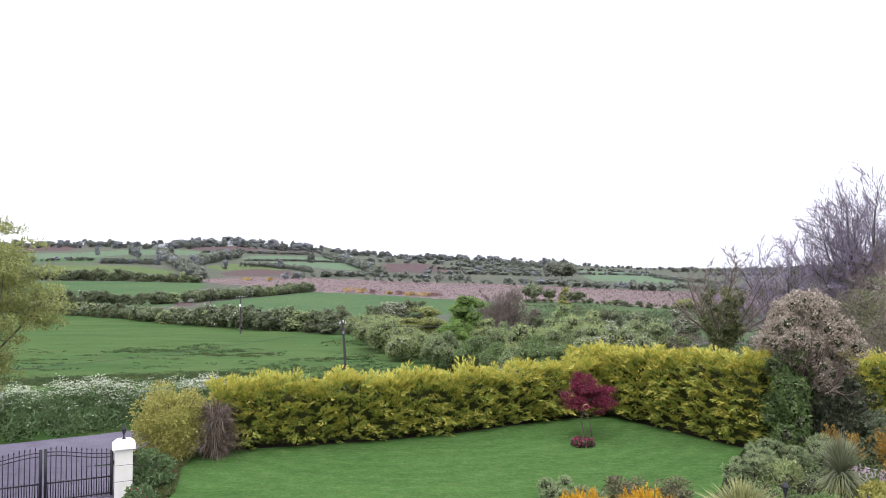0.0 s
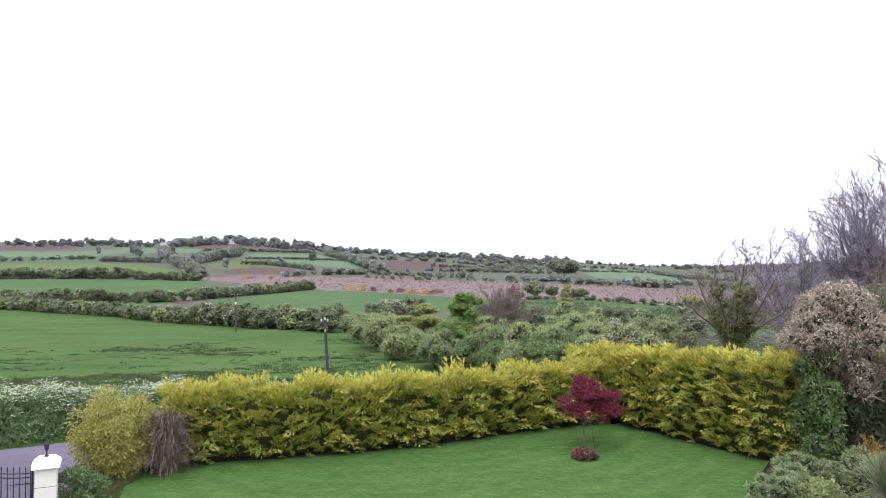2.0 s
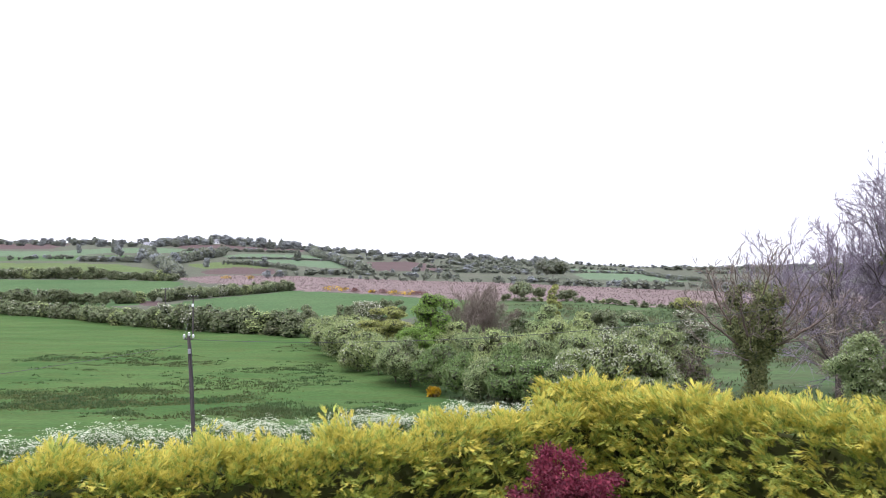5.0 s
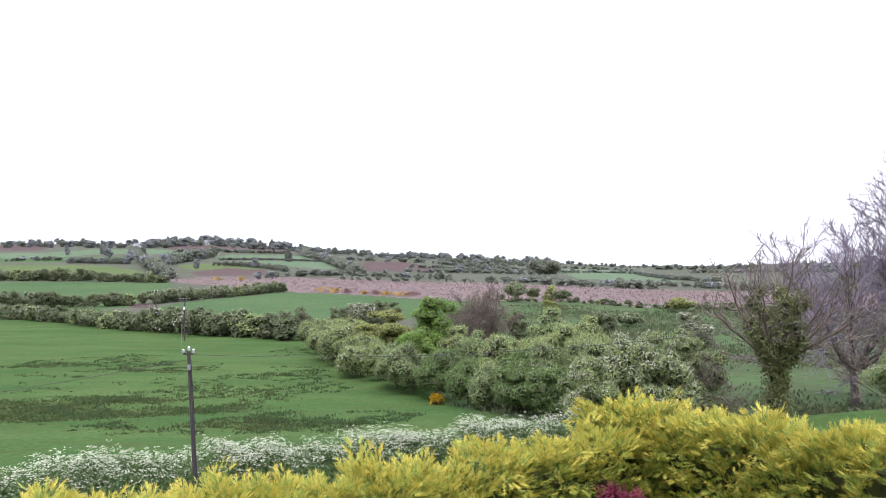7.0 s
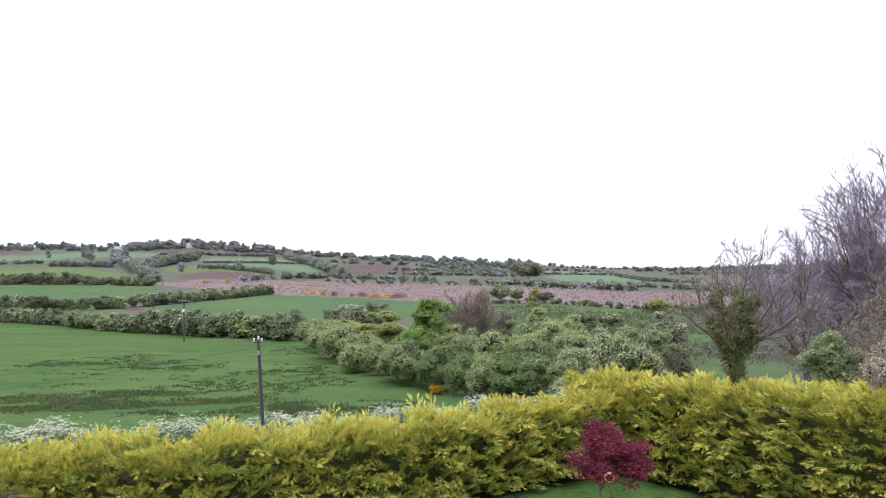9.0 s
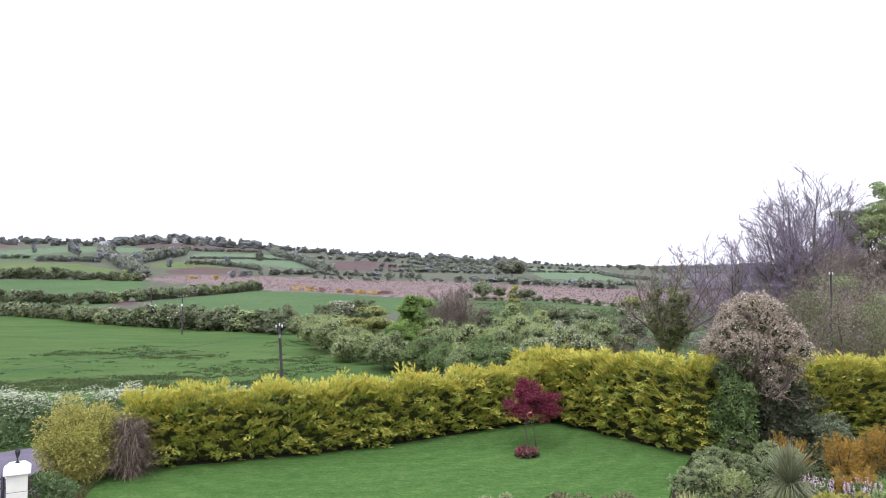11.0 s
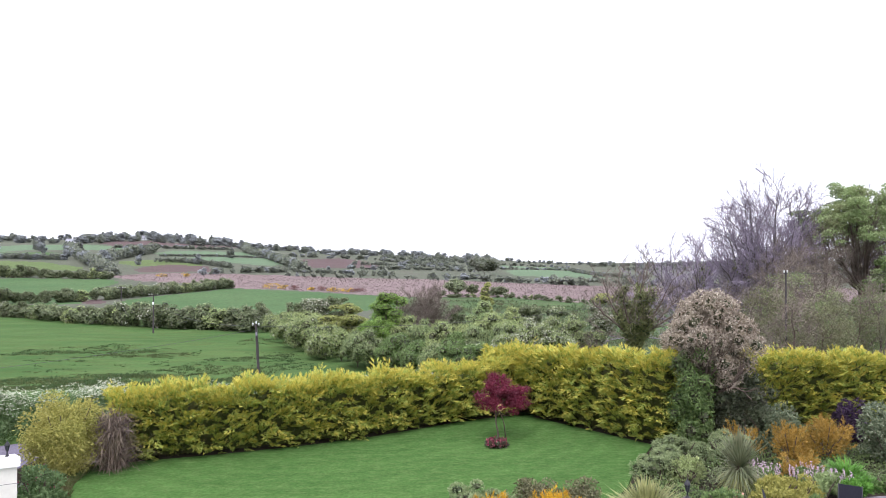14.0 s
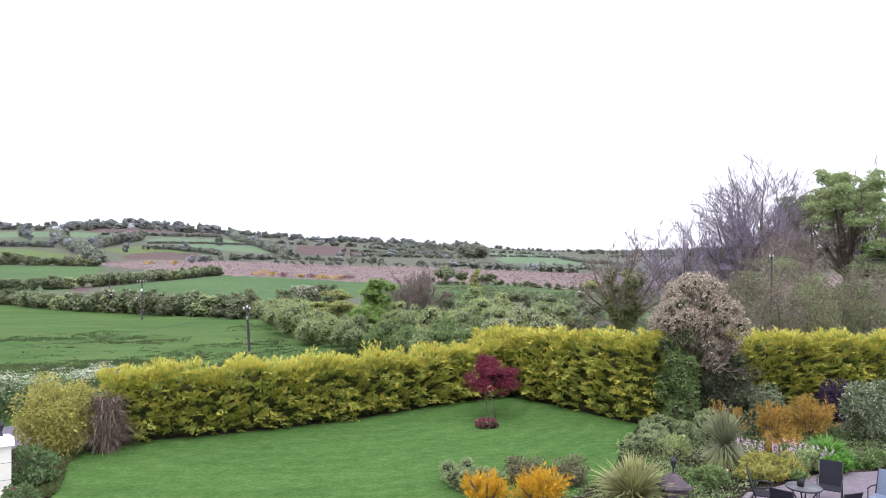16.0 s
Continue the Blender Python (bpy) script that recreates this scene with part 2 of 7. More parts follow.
M = dict(
    pasture=ground_mat("pasture_grass", (0.036, 0.078, 0.024), (0.062, 0.106, 0.035), (0.060, 0.072, 0.026), 0.10, 0.42, 0.9, fine=3.0, stretch=(0.5, 1.7, 1)),
    field=ground_mat("meadow_grass", (0.050, 0.092, 0.040), (0.066, 0.108, 0.048), (0.056, 0.084, 0.038), 0.02, 0.15, 0.4, fine=1.0),
    pale=ground_mat("pale_meadow_grass", (0.085, 0.128, 0.078), (0.100, 0.140, 0.088), (0.085, 0.116, 0.070), 0.02, 0.1, 0.3, fine=0.5),
    yellow=ground_mat("yellowed_meadow_grass", (0.075, 0.108, 0.044), (0.092, 0.120, 0.050), (0.080, 0.098, 0.042), 0.02, 0.1, 0.3, fine=0.5),
    bog=ground_mat("bog_heather_ground", (0.142, 0.106, 0.106), (0.174, 0.132, 0.132), (0.118, 0.094, 0.088), 0.03, 0.25, 0.8, fine=0.8, stretch=(0.5, 1.6, 1)),
    plough=ground_mat("bare_soil", (0.080, 0.056, 0.056), (0.092, 0.066, 0.066), (0.070, 0.052, 0.050), 0.02, 0.2, 0.4, fine=0.6),
    scrub=ground_mat("rough_scrub", (0.070, 0.082, 0.058), (0.090, 0.096, 0.072), (0.084, 0.074, 0.066), 0.015, 0.12, 0.8, fine=0.5),
    rushy=ground_mat("rushy_meadow", (0.042, 0.066, 0.032), (0.066, 0.108, 0.044), (0.068, 0.062, 0.042), 0.06, 0.22, 0.9, fine=1.2, stretch=(0.6, 1.7, 1)),
    lawn=mown(ground_mat("mown_lawn", (0.038, 0.083, 0.022), (0.050, 0.102, 0.028), (0.080, 0.126, 0.042), 0.35, 3.0, 0.6, fine=11, stretch=(0.7, 1.3, 1))),
    soil=ground_mat("garden_soil", (0.026, 0.022, 0.018), (0.040, 0.032, 0.025), (0.026, 0.028, 0.016), 0.6, 3.0, 1.0, fine=12),
    asphalt=ground_mat("worn_asphalt", (0.126, 0.112, 0.148), (0.148, 0.133, 0.172), (0.103, 0.094, 0.120), 0.3, 2.0, 0.4, fine=40),
    paving=ground_mat("patio_paving", (0.130, 0.110, 0.130), (0.155, 0.134, 0.156), (0.108, 0.094, 0.108), 0.8, 4.0, 0.3, fine=30),
    bark=solid_mat("grey_bark", (0.055, 0.045, 0.044), (0.090, 0.076, 0.072), 9, 0.9, bump=0.8, dist=0.02, stretch=(1, 1, 0.25)),
    twig=solid_mat("bare_twigs", (0.170, 0.140, 0.190), (0.250, 0.210, 0.275), 5, 0.9),
    browntwig=solid_mat("brown_twigs", (0.115, 0.090, 0.078), (0.185, 0.148, 0.128), 5, 0.9),
    brownbark=solid_mat("brown_bark", (0.070, 0.050, 0.040), (0.110, 0.080, 0.065), 9, 0.9, bump=0.8, dist=0.02, stretch=(1, 1, 0.25)),
    # core lumps inside crowns: the shade between leaf clumps put into their colour
    inner=leaf_mat("shade_toned_inner_foliage", (0.050, 0.062, 0.034), (0.080, 0.094, 0.050), (0.070, 0.060, 0.044), 0.8, 0.1),
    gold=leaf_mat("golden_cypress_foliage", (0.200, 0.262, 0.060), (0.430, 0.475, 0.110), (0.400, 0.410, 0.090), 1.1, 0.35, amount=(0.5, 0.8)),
    # darker copy of the cypress green, painting shade at the plume bases
    goldshade=leaf_mat("shade_toned_cypress_foliage", (0.130, 0.188, 0.046), (0.290, 0.348, 0.080), (0.230, 0.262, 0.066), 1.1, 0.3),
    mayleaf=leaf_mat("may_blossom_leaves", (0.105, 0.145, 0.060), (0.300, 0.355, 0.150), (0.190, 0.220, 0.100), 0.5, 0.28, fleck=(0.380, 0.390, 0.290), share=0.04),
    bronze=leaf_mat("bronze_green_leaves", (0.090, 0.088, 0.048), (0.185, 0.175, 0.100), (0.120, 0.130, 0.070), 2.0, 0.25),
    greyleaf=leaf_mat("grey_shrub_leaves", (0.070, 0.096, 0.056), (0.205, 0.235, 0.150), (0.085, 0.100, 0.060), 1.4, 0.3),
    edge=leaf_mat("bed_edge_growth", (0.060, 0.095, 0.030), (0.130, 0.150, 0.060), (0.120, 0.085, 0.050), 1.5, 0.3),
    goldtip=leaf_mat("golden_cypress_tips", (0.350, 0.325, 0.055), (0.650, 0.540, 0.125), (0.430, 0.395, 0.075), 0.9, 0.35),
    # olive-brown inner cypress leaves, darkened to paint the shade of the crevices
    goldin=leaf_mat("cypress_inner_shade_tone", (0.044, 0.056, 0.016), (0.070, 0.082, 0.022), (0.060, 0.054, 0.024), 1.5, 0.15),
    maple=leaf_mat("red_maple_leaves", (0.080, 0.016, 0.030), (0.230, 0.038, 0.066), (0.070, 0.018, 0.027), 2.0, 0.4),
    haw=leaf_mat("hedgerow_leaves", (0.085, 0.118, 0.060), (0.270, 0.310, 0.165), (0.180, 0.184, 0.124), 0.35, 0.24, fleck=(0.300, 0.305, 0.250), share=0.06),
    dark=leaf_mat("dark_hedgerow_leaves", (0.085, 0.108, 0.056), (0.175, 0.200, 0.105), (0.130, 0.124, 0.084), 0.3, 0.3, fleck=(0.200, 0.210, 0.150), share=0.1),
    # distant leaves paler and bluer: aerial haze put into their base colours
    far=leaf_mat("hazed_tree_leaves", (0.120, 0.138, 0.105), (0.210, 0.228, 0.172), (0.165, 0.156, 0.140), 0.15, 0.25),
    fardark=leaf_mat("blue_hazed_tree_leaves", (0.185, 0.200, 0.215), (0.280, 0.298, 0.312), (0.230, 0.230, 0.252), 0.15, 0.2),
    farin=leaf_mat("hazed_inner_foliage", (0.110, 0.120, 0.112), (0.140, 0.150, 0.142), None, thin=0.1),
    lite=leaf_mat("fresh_green_leaves", (0.110, 0.190, 0.045), (0.230, 0.340, 0.085), (0.095, 0.150, 0.042), 0.6, 0.4),
    willow=leaf_mat("grey_green_leaves", (0.150, 0.190, 0.080), (0.360, 0.420, 0.185), (0.235, 0.255, 0.115), 0.5, 0.26),
    olive=leaf_mat("yellow_green_leaves", (0.180, 0.205, 0.065), (0.350, 0.360, 0.130), (0.200, 0.215, 0.080), 0.5, 0.4),
    golden=leaf_mat("golden_shrub_leaves", (0.215, 0.215, 0.058), (0.450, 0.430, 0.135), (0.320, 0.285, 0.085), 1.0, 0.4),
    white=leaf_mat("white_blossom", (0.310, 0.340, 0.240), (0.540, 0.560, 0.460), None, thin=0.3),
    pale_leaf=leaf_mat("pale_edged_leaves", (0.155, 0.120, 0.090), (0.460, 0.395, 0.330), (0.210, 0.180, 0.115), 1.3, 0.28, amount=(0.5, 0.8)),
    hazel=leaf_mat("half_open_brown_green_leaves", (0.100, 0.108, 0.058), (0.200, 0.205, 0.115), (0.150, 0.128, 0.088), 0.7, 0.3),
    cream=leaf_mat("cream_edged_leaves", (0.270, 0.235, 0.190), (0.480, 0.430, 0.360), None, thin=0.25),
    pale_green=leaf_mat("grey_green_shrub_leaves", (0.115, 0.160, 0.070), (0.285, 0.345, 0.165), (0.180, 0.200, 0.096), 1.0, 0.3),
    green=leaf_mat("green_tree_leaves", (0.070, 0.115, 0.045), (0.190, 0.265, 0.095), (0.110, 0.135, 0.060), 0.45, 0.35),
    juniper=leaf_mat("juniper_foliage", (0.145, 0.192, 0.092), (0.300, 0.350, 0.185), (0.120, 0.150, 0.076), 1.5, 0.25),
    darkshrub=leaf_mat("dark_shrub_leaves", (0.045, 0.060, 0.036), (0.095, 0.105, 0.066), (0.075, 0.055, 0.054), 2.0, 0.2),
    orange=leaf_mat("amber_conifer_foliage", (0.220, 0.135, 0.032), (0.460, 0.290, 0.070), (0.150, 0.112, 0.040), 1.6, 0.3, amount=(0.5, 0.75)),
    amber=leaf_mat("yellow_conifer_foliage", (0.420, 0.250, 0.020), (0.580, 0.340, 0.035), (0.340, 0.160, 0.020), 2.0, 0.3),
    purple=leaf_mat("dark_purple_leaves", (0.028, 0.018, 0.036), (0.070, 0.042, 0.084), (0.030, 0.022, 0.030), 2.0, 0.2),
    spike=leaf_mat("cordyline_blades", (0.105, 0.128, 0.070), (0.215, 0.230, 0.135), (0.260, 0.235, 0.150), 1.2, 0.25, rough=0.45),
    flax=leaf_mat("yellow_striped_blades", (0.200, 0.210, 0.090), (0.330, 0.330, 0.144), (0.150, 0.170, 0.072), 1.5, 0.3, rough=0.45),
    drygrass=leaf_mat("withered_grass", (0.130, 0.098, 0.074), (0.260, 0.205, 0.162), (0.100, 0.070, 0.060), 1.5, 0.25),
    bright=leaf_mat("bright_green_blades", (0.080, 0.200, 0.036), (0.150, 0.310, 0.060), (0.060, 0.140, 0.030), 1.5, 0.35),
    gorse=leaf_mat("gorse_flowers", (0.420, 0.260, 0.014), (0.620, 0.410, 0.028), (0.110, 0.080, 0.036), 0.5, 0.2, amount=(0.44, 0.56)),
    rust=leaf_mat("rusty_heather", (0.120, 0.055, 0.054), (0.180, 0.085, 0.078), (0.080, 0.060, 0.048), 0.8, 0.2),
    pink=leaf_mat("pink_flowers", (0.420, 0.300, 0.380), (0.600, 0.480, 0.560), None, thin=0.3),
    crimson=leaf_mat("crimson_flowers", (0.120, 0.030, 0.045), (0.300, 0.070, 0.110), (0.100, 0.070, 0.035), 3.0, 0.3),
    parsley=leaf_mat("verge_leaves", (0.068, 0.122, 0.047), (0.150, 0.218, 0.094), (0.110, 0.150, 0.074), 1.0, 0.3),
    rush=leaf_mat("rush_tufts", (0.034, 0.068, 0.027), (0.068, 0.108, 0.042), (0.062, 0.082, 0.034), 0.07, 0.3, amount=(0.45, 0.6)),
    roughgrass=leaf_mat("brown_rough_grass", (0.058, 0.080, 0.030), (0.098, 0.110, 0.044), (0.088, 0.084, 0.038), 0.1, 0.3),
    tussock=leaf_mat("tussock_blades", (0.046, 0.070, 0.040), (0.115, 0.150, 0.070), (0.120, 0.108, 0.066), 0.08, 0.3),
    bracken=leaf_mat("dead_bracken", (0.175, 0.138, 0.136), (0.250, 0.200, 0.200), (0.190, 0.160, 0.145), 0.05, 0.2),
    bogdark=leaf_mat("bog_heather_tufts", (0.110, 0.086, 0.080), (0.165, 0.128, 0.120), (0.125, 0.108, 0.085), 0.05, 0.2),
    blossomy=leaf_mat("flowering_hawthorn_leaves", (0.110, 0.135, 0.075), (0.215, 0.235, 0.140), (0.170, 0.170, 0.120), 0.4, 0.3, fleck=(0.440, 0.440, 0.380), share=0.2),
    blossom=leaf_mat("hawthorn_blossom", (0.270, 0.290, 0.205), (0.430, 0.440, 0.350), None, thin=0.3),
    syc=leaf_mat("young_sycamore_leaves", (0.170, 0.235, 0.105), (0.330, 0.410, 0.190), (0.230, 0.235, 0.130), 0.45, 0.45),
    ivy=leaf_mat("ivy_leaves", (0.085, 0.100, 0.045), (0.215, 0.225, 0.100), (0.120, 0.122, 0.058), 1.0, 0.25),
    brownleaf=leaf_mat("brown_buds", (0.150, 0.122, 0.098), (0.240, 0.205, 0.174), (0.150, 0.160, 0.102), 0.6, 0.35),
    render=solid_mat("painted_render", (0.560, 0.540, 0.490), (0.660, 0.640, 0.590), 3.5, 0.85, bump=0.3, dist=0.004),
    cap=solid_mat("white_painted_cap", (0.740, 0.740, 0.730), (0.820, 0.820, 0.810), 5, 0.7, bump=0.2, dist=0.003),
    black=solid_mat("black_painted_metal", (0.016, 0.016, 0.020), (0.030, 0.030, 0.036), 12, 0.45, 0.0, 0.15, 0.002),
    wood=solid_mat("weathered_pole_wood", (0.026, 0.021, 0.024), (0.062, 0.050, 0.052), 7, 0.9, bump=0.6, dist=0.01, stretch=(3, 3, 0.2)),
    porcelain=solid_mat("white_insulator", (0.62, 0.63, 0.65), (0.74, 0.75, 0.77), 10, 0.25, bump=0.05),
    wire=solid_mat("dark_cable", (0.030, 0.030, 0.032), (0.045, 0.045, 0.048), 4, 0.6),
    house=solid_mat("white_house_wall", (0.54, 0.55, 0.60), (0.62, 0.63, 0.68), 0.4, 0.8),
    slate=solid_mat("slate_roof", (0.16, 0.16, 0.19), (0.22, 0.22, 0.25), 0.8, 0.7),
    glassd=solid_mat("dark_window_glass", (0.03, 0.035, 0.04), (0.05, 0.055, 0.06), 1, 0.15),
    edgestone=solid_mat("lilac_grey_stone", (0.085, 0.072, 0.080), (0.150, 0.128, 0.142), 7, 0.9, bump=0.9, dist=0.02),
    stone=solid_mat("rough_brown_stone", (0.040, 0.030, 0.038), (0.090, 0.066, 0.080), 8, 0.9, bump=0.9, dist=0.03),
    terracotta=solid_mat("terracotta", (0.33, 0.17, 0.12), (0.42, 0.24, 0.17), 8, 0.85),
    fabric=solid_mat("dark_mesh_fabric", (0.012, 0.012, 0.018), (0.020, 0.020, 0.028), 40, 0.8),
    blue=solid_mat("blue_grey_metal", (0.075, 0.095, 0.145), (0.105, 0.135, 0.195), 12, 0.6),
    glass=solid_mat("table_top_glass", (0.050, 0.052, 0.062), (0.090, 0.092, 0.105), 9, 0.4),
    ring=solid_mat("pale_straw_ring", (0.52, 0.36, 0.16), (0.62, 0.44, 0.20), 15, 0.8),
)
for key, gloss in (("fabric", 0.1), ("black", 0.2), ("glass", 0.25)):
    M[key].node_tree.nodes["Principled BSDF"].inputs["Specular IOR Level"].default_value = gloss


# ---- mesh tools ----
rng = np.random.default_rng(7)


class Soup:
    """Vertices and faces gathered into one mesh."""

    def __init__(self):
        self.v, self.f, self.n = [], [], 0

    def add(self, verts, faces):
        verts, faces = np.asarray(verts, float).reshape(-1, 3), np.asarray(faces, int)
        self.v.append(verts), self.f.append(faces + self.n)
        self.n += len(verts)
        return self

    def mesh(self, name, smooth=False):
        me = bpy.data.meshes.new(name)
        v = np.concatenate(self.v)
        me.vertices.add(len(v))
        me.vertices.foreach_set("co", v.ravel())
        sizes = np.concatenate([np.full(len(f), f.shape[1]) for f in self.f])
        loops = np.concatenate([f.ravel() for f in self.f])
        me.loops.add(len(loops)), me.polygons.add(len(sizes))
        me.loops.foreach_set("vertex_index", loops)
        me.polygons.foreach_set("loop_start", np.concatenate([[0], np.cumsum(sizes)[:-1]]))
        me.polygons.foreach_set("loop_total", sizes)
        if smooth:
            me.polygons.foreach_set("use_smooth", np.ones(len(sizes), bool))
        me.update(calc_edges=True)
        return me


def part(name, shape, material, parent=None, label="", smooth=False):
    """One mesh object, from a Soup, a bmesh or a mesh, under a thing or a part."""
    if isinstance(shape, Soup):
        me = shape.mesh(name, smooth)
    elif isinstance(shape, bmesh.types.BMesh):
        me = bpy.data.meshes.new(name)
        shape.to_mesh(me)
        shape.free()
        if smooth:
            me.polygons.foreach_set("use_smooth", np.ones(len(me.polygons), bool))
    else:
        me = shape
    if not me.materials:
        me.materials.append(material)
    ob = new(name, me)
    ob.parent = parent
    return tagged(ob, label)


def thing(name, label, category, place=(0, 0, 0), turn=0.0, group="", kind=""):
    ob = new(name)
    ob.matrix_basis = pose(*place, 0, 0, turn)
    return tagged(ob, label, category, group, kind)


def unit(a):
    return a / np.maximum(np.linalg.norm(a, axis=-1, keepdims=True), 1e-9)


def frames_of(d, r=None):
    """Two directions across each direction d, turned at random."""
    r = r or rng
    d = unit(d)
    s = unit(np.cross(d, r.normal(size=d.shape)))
    return s, np.cross(d, s)


def leaves(soup, p, d, length, width, bend=0.0, side=None):
    """A pointed leaf from each point p along d."""
    p, d = np.asarray(p, float), unit(np.asarray(d, float))
    n = len(p)
    length, width = np.broadcast_to(length, n)[:, None], np.broadcast_to(width, n)[:, None]
    s = frames_of(d)[0] if side is None else side
    up = np.cross(s, d)
    mid = p + d * length * 0.45 + up * bend * length * 0.3
    tip = p + d * length - np.array([0, 0, 1]) * bend * length * 0.4
    v = np.stack([p, mid - s * width / 2, tip, mid + s * width / 2], 1)
    soup.add(v, np.arange(4 * n).reshape(n, 4))


def chips(soup, p, d, length, width, side):
    """A three-cornered leaflet from each point p along d, lying flat in the plane of d and side."""
    n = len(p)
    length, width = np.broadcast_to(length, n)[:, None], np.broadcast_to(width, n)[:, None]
    v = np.stack([p - side * width / 2, p + side * width / 2, p + d * length], 1)
    soup.add(v, np.arange(3 * n).reshape(n, 3))


def blades(soup, p, d, length, width, droop, steps=4, bow=2.0):
    """Long tapering blades that arch over."""
    p, d = np.asarray(p, float), unit(np.asarray(d, float))
    n = len(p)
    length, width, droop = (np.broadcast_to(a, n)[:, None].astype(float) for a in (length, width, droop))
    s = unit(np.cross(d, [0, 0, 1.0]) + 1e-4)
    rows = []
    for k in range(steps + 1):
        u = k / steps
        c = p + d * length * u - np.array([0, 0, 1]) * droop * length * u**bow
        w = width * (1 - u) ** 0.7 * (0.6 + 0.8 * min(u * 3, 0.5)) + 0.001
        rows += [c - s * w / 2, c + s * w / 2]
    v = np.stack(rows, 1)
    m = 2 * (steps + 1)
    base = (np.arange(n) * m)[:, None]
    f = np.concatenate([base + np.array([[2 * k, 2 * k + 1, 2 * k + 3, 2 * k + 2]]) for k in range(steps)])
    soup.add(v, f)


def sprays(soup, p, d, length, pairs=3, flat=None, slim=1.0):
    """Feathery conifer sprays: a stem blade and pairs of side blades in one plane."""
    p, d = np.asarray(p, float), unit(np.asarray(d, float))
    n = len(p)
    length = np.broadcast_to(length, n).astype(float)
    s = frames_of(d)[0] if flat is None else flat
    chips(soup, p, d, length, length * 0.16 * slim, s)
    for k in range(pairs):
        u = 0.08 + 0.7 * k / pairs
        for sg in (-1, 1):
            q = p + d * (length * u)[:, None]
            dd = unit(d * 0.9 + s * sg * 0.5 + rng.normal(0, 0.12, (n, 3)))
            side = unit(np.cross(np.cross(d, s), dd))
            chips(soup, q, dd, length * (0.56 - 0.3 * u), length * 0.15 * slim, side)


def tubes(soup, p0, p1, r0, r1, sides=5):
    """Tapered round pieces between pairs of points."""
    p0, p1 = np.asarray(p0, float), np.asarray(p1, float)
    n = len(p0)
    r0, r1 = np.broadcast_to(r0, n)[:, None], np.broadcast_to(r1, n)[:, None]
    s, t = frames_of(p1 - p0 + 1e-7)
    rings = []
    for p, r in ((p0, r0), (p1, r1)):
        for k in range(sides):
            a = 2 * math.pi * k / sides
            rings.append(p + (s * math.cos(a) + t * math.sin(a)) * r)
    v = np.stack(rings, 1)
    base = (np.arange(n) * 2 * sides)[:, None]
    f = np.concatenate([base + np.array([[k, (k + 1) % sides, sides + (k + 1) % sides, sides + k]]) for k in range(sides)])
    soup.add(v, f)


def limbs(seed, height, trunk, spread, levels, forks=3, bare=0.25, lift=0.35, shrink=0.68, wiggle=0.18, girth=None):
    """Branching limbs: rows of start, end and radii by level, and the ends of the twigs with their directions."""
    r = np.random.default_rng(seed)
    out, tips = [[] for _ in range(levels + 1)], []
    girth = girth or height * 0.022

    def grow(p, d, length, rad, lev):
        steps = 3 if lev < 2 else 2
        for k in range(steps):
            d = unit(d + r.normal(0, wiggle, 3) + np.array([0, 0, lift * 0.12]))
            q = p + d * length / steps
            out[lev].append((p, q, rad * (1 - 0.3 * k / steps), rad * (1 - 0.3 * (k + 1) / steps)))
            if lev and lev < levels and k < steps - 1 and r.random() < 0.7:
                side = unit(np.cross(d, r.normal(size=3)))
                grow(q, unit(d + side * spread * 1.1), length * shrink * r.uniform(0.6, 0.95), rad * 0.5, lev + 1)
            p = q
        rad *= 0.7
        if lev == levels:
            tips.append((p, d))
            return
        a0 = r.uniform(0, 6.28)
        for k in range(forks + (lev == 0)):
            a = a0 + 6.28 * k / (forks + (lev == 0)) + r.normal(0, 0.3)
            s1 = unit(np.cross(d, [0.3, 0.9, 0.2]))
            s2 = np.cross(d, s1)
            nd = unit(d + (s1 * math.cos(a) + s2 * math.sin(a)) * spread * r.uniform(0.6, 1.3) + np.array([0, 0, lift * 0.3]))
            grow(p, nd, length * shrink * r.uniform(0.75, 1.2), rad * 0.72, lev + 1)

    grow(np.zeros(3), np.array([0.0, 0, 1]), height * trunk, girth, 0)
    # scaled so that the twigs reach the asked height
    top = max(t[0][2] for t in tips)
    k = height / top
    segs = [(np.array([[*a, *b] for a, b, _, _ in lv]) * k, np.array([[c, e] for _, _, c, e in lv])) for lv in out if lv]
    return segs, np.array([t[0] for t in tips]) * k, np.array([t[1] for t in tips])


def limb_soup(segs, thick=1.0, least=0.012, sides=(7, 6, 4, 3, 3, 3)):
    so = Soup()
    for lev, (pp, rr) in enumerate(segs):
        tubes(so, pp[:, :3], pp[:, 3:], np.maximum(rr[:, 0] * thick, least), np.maximum(rr[:, 1] * thick, least), sides[min(lev, len(sides) - 1)])
    return so


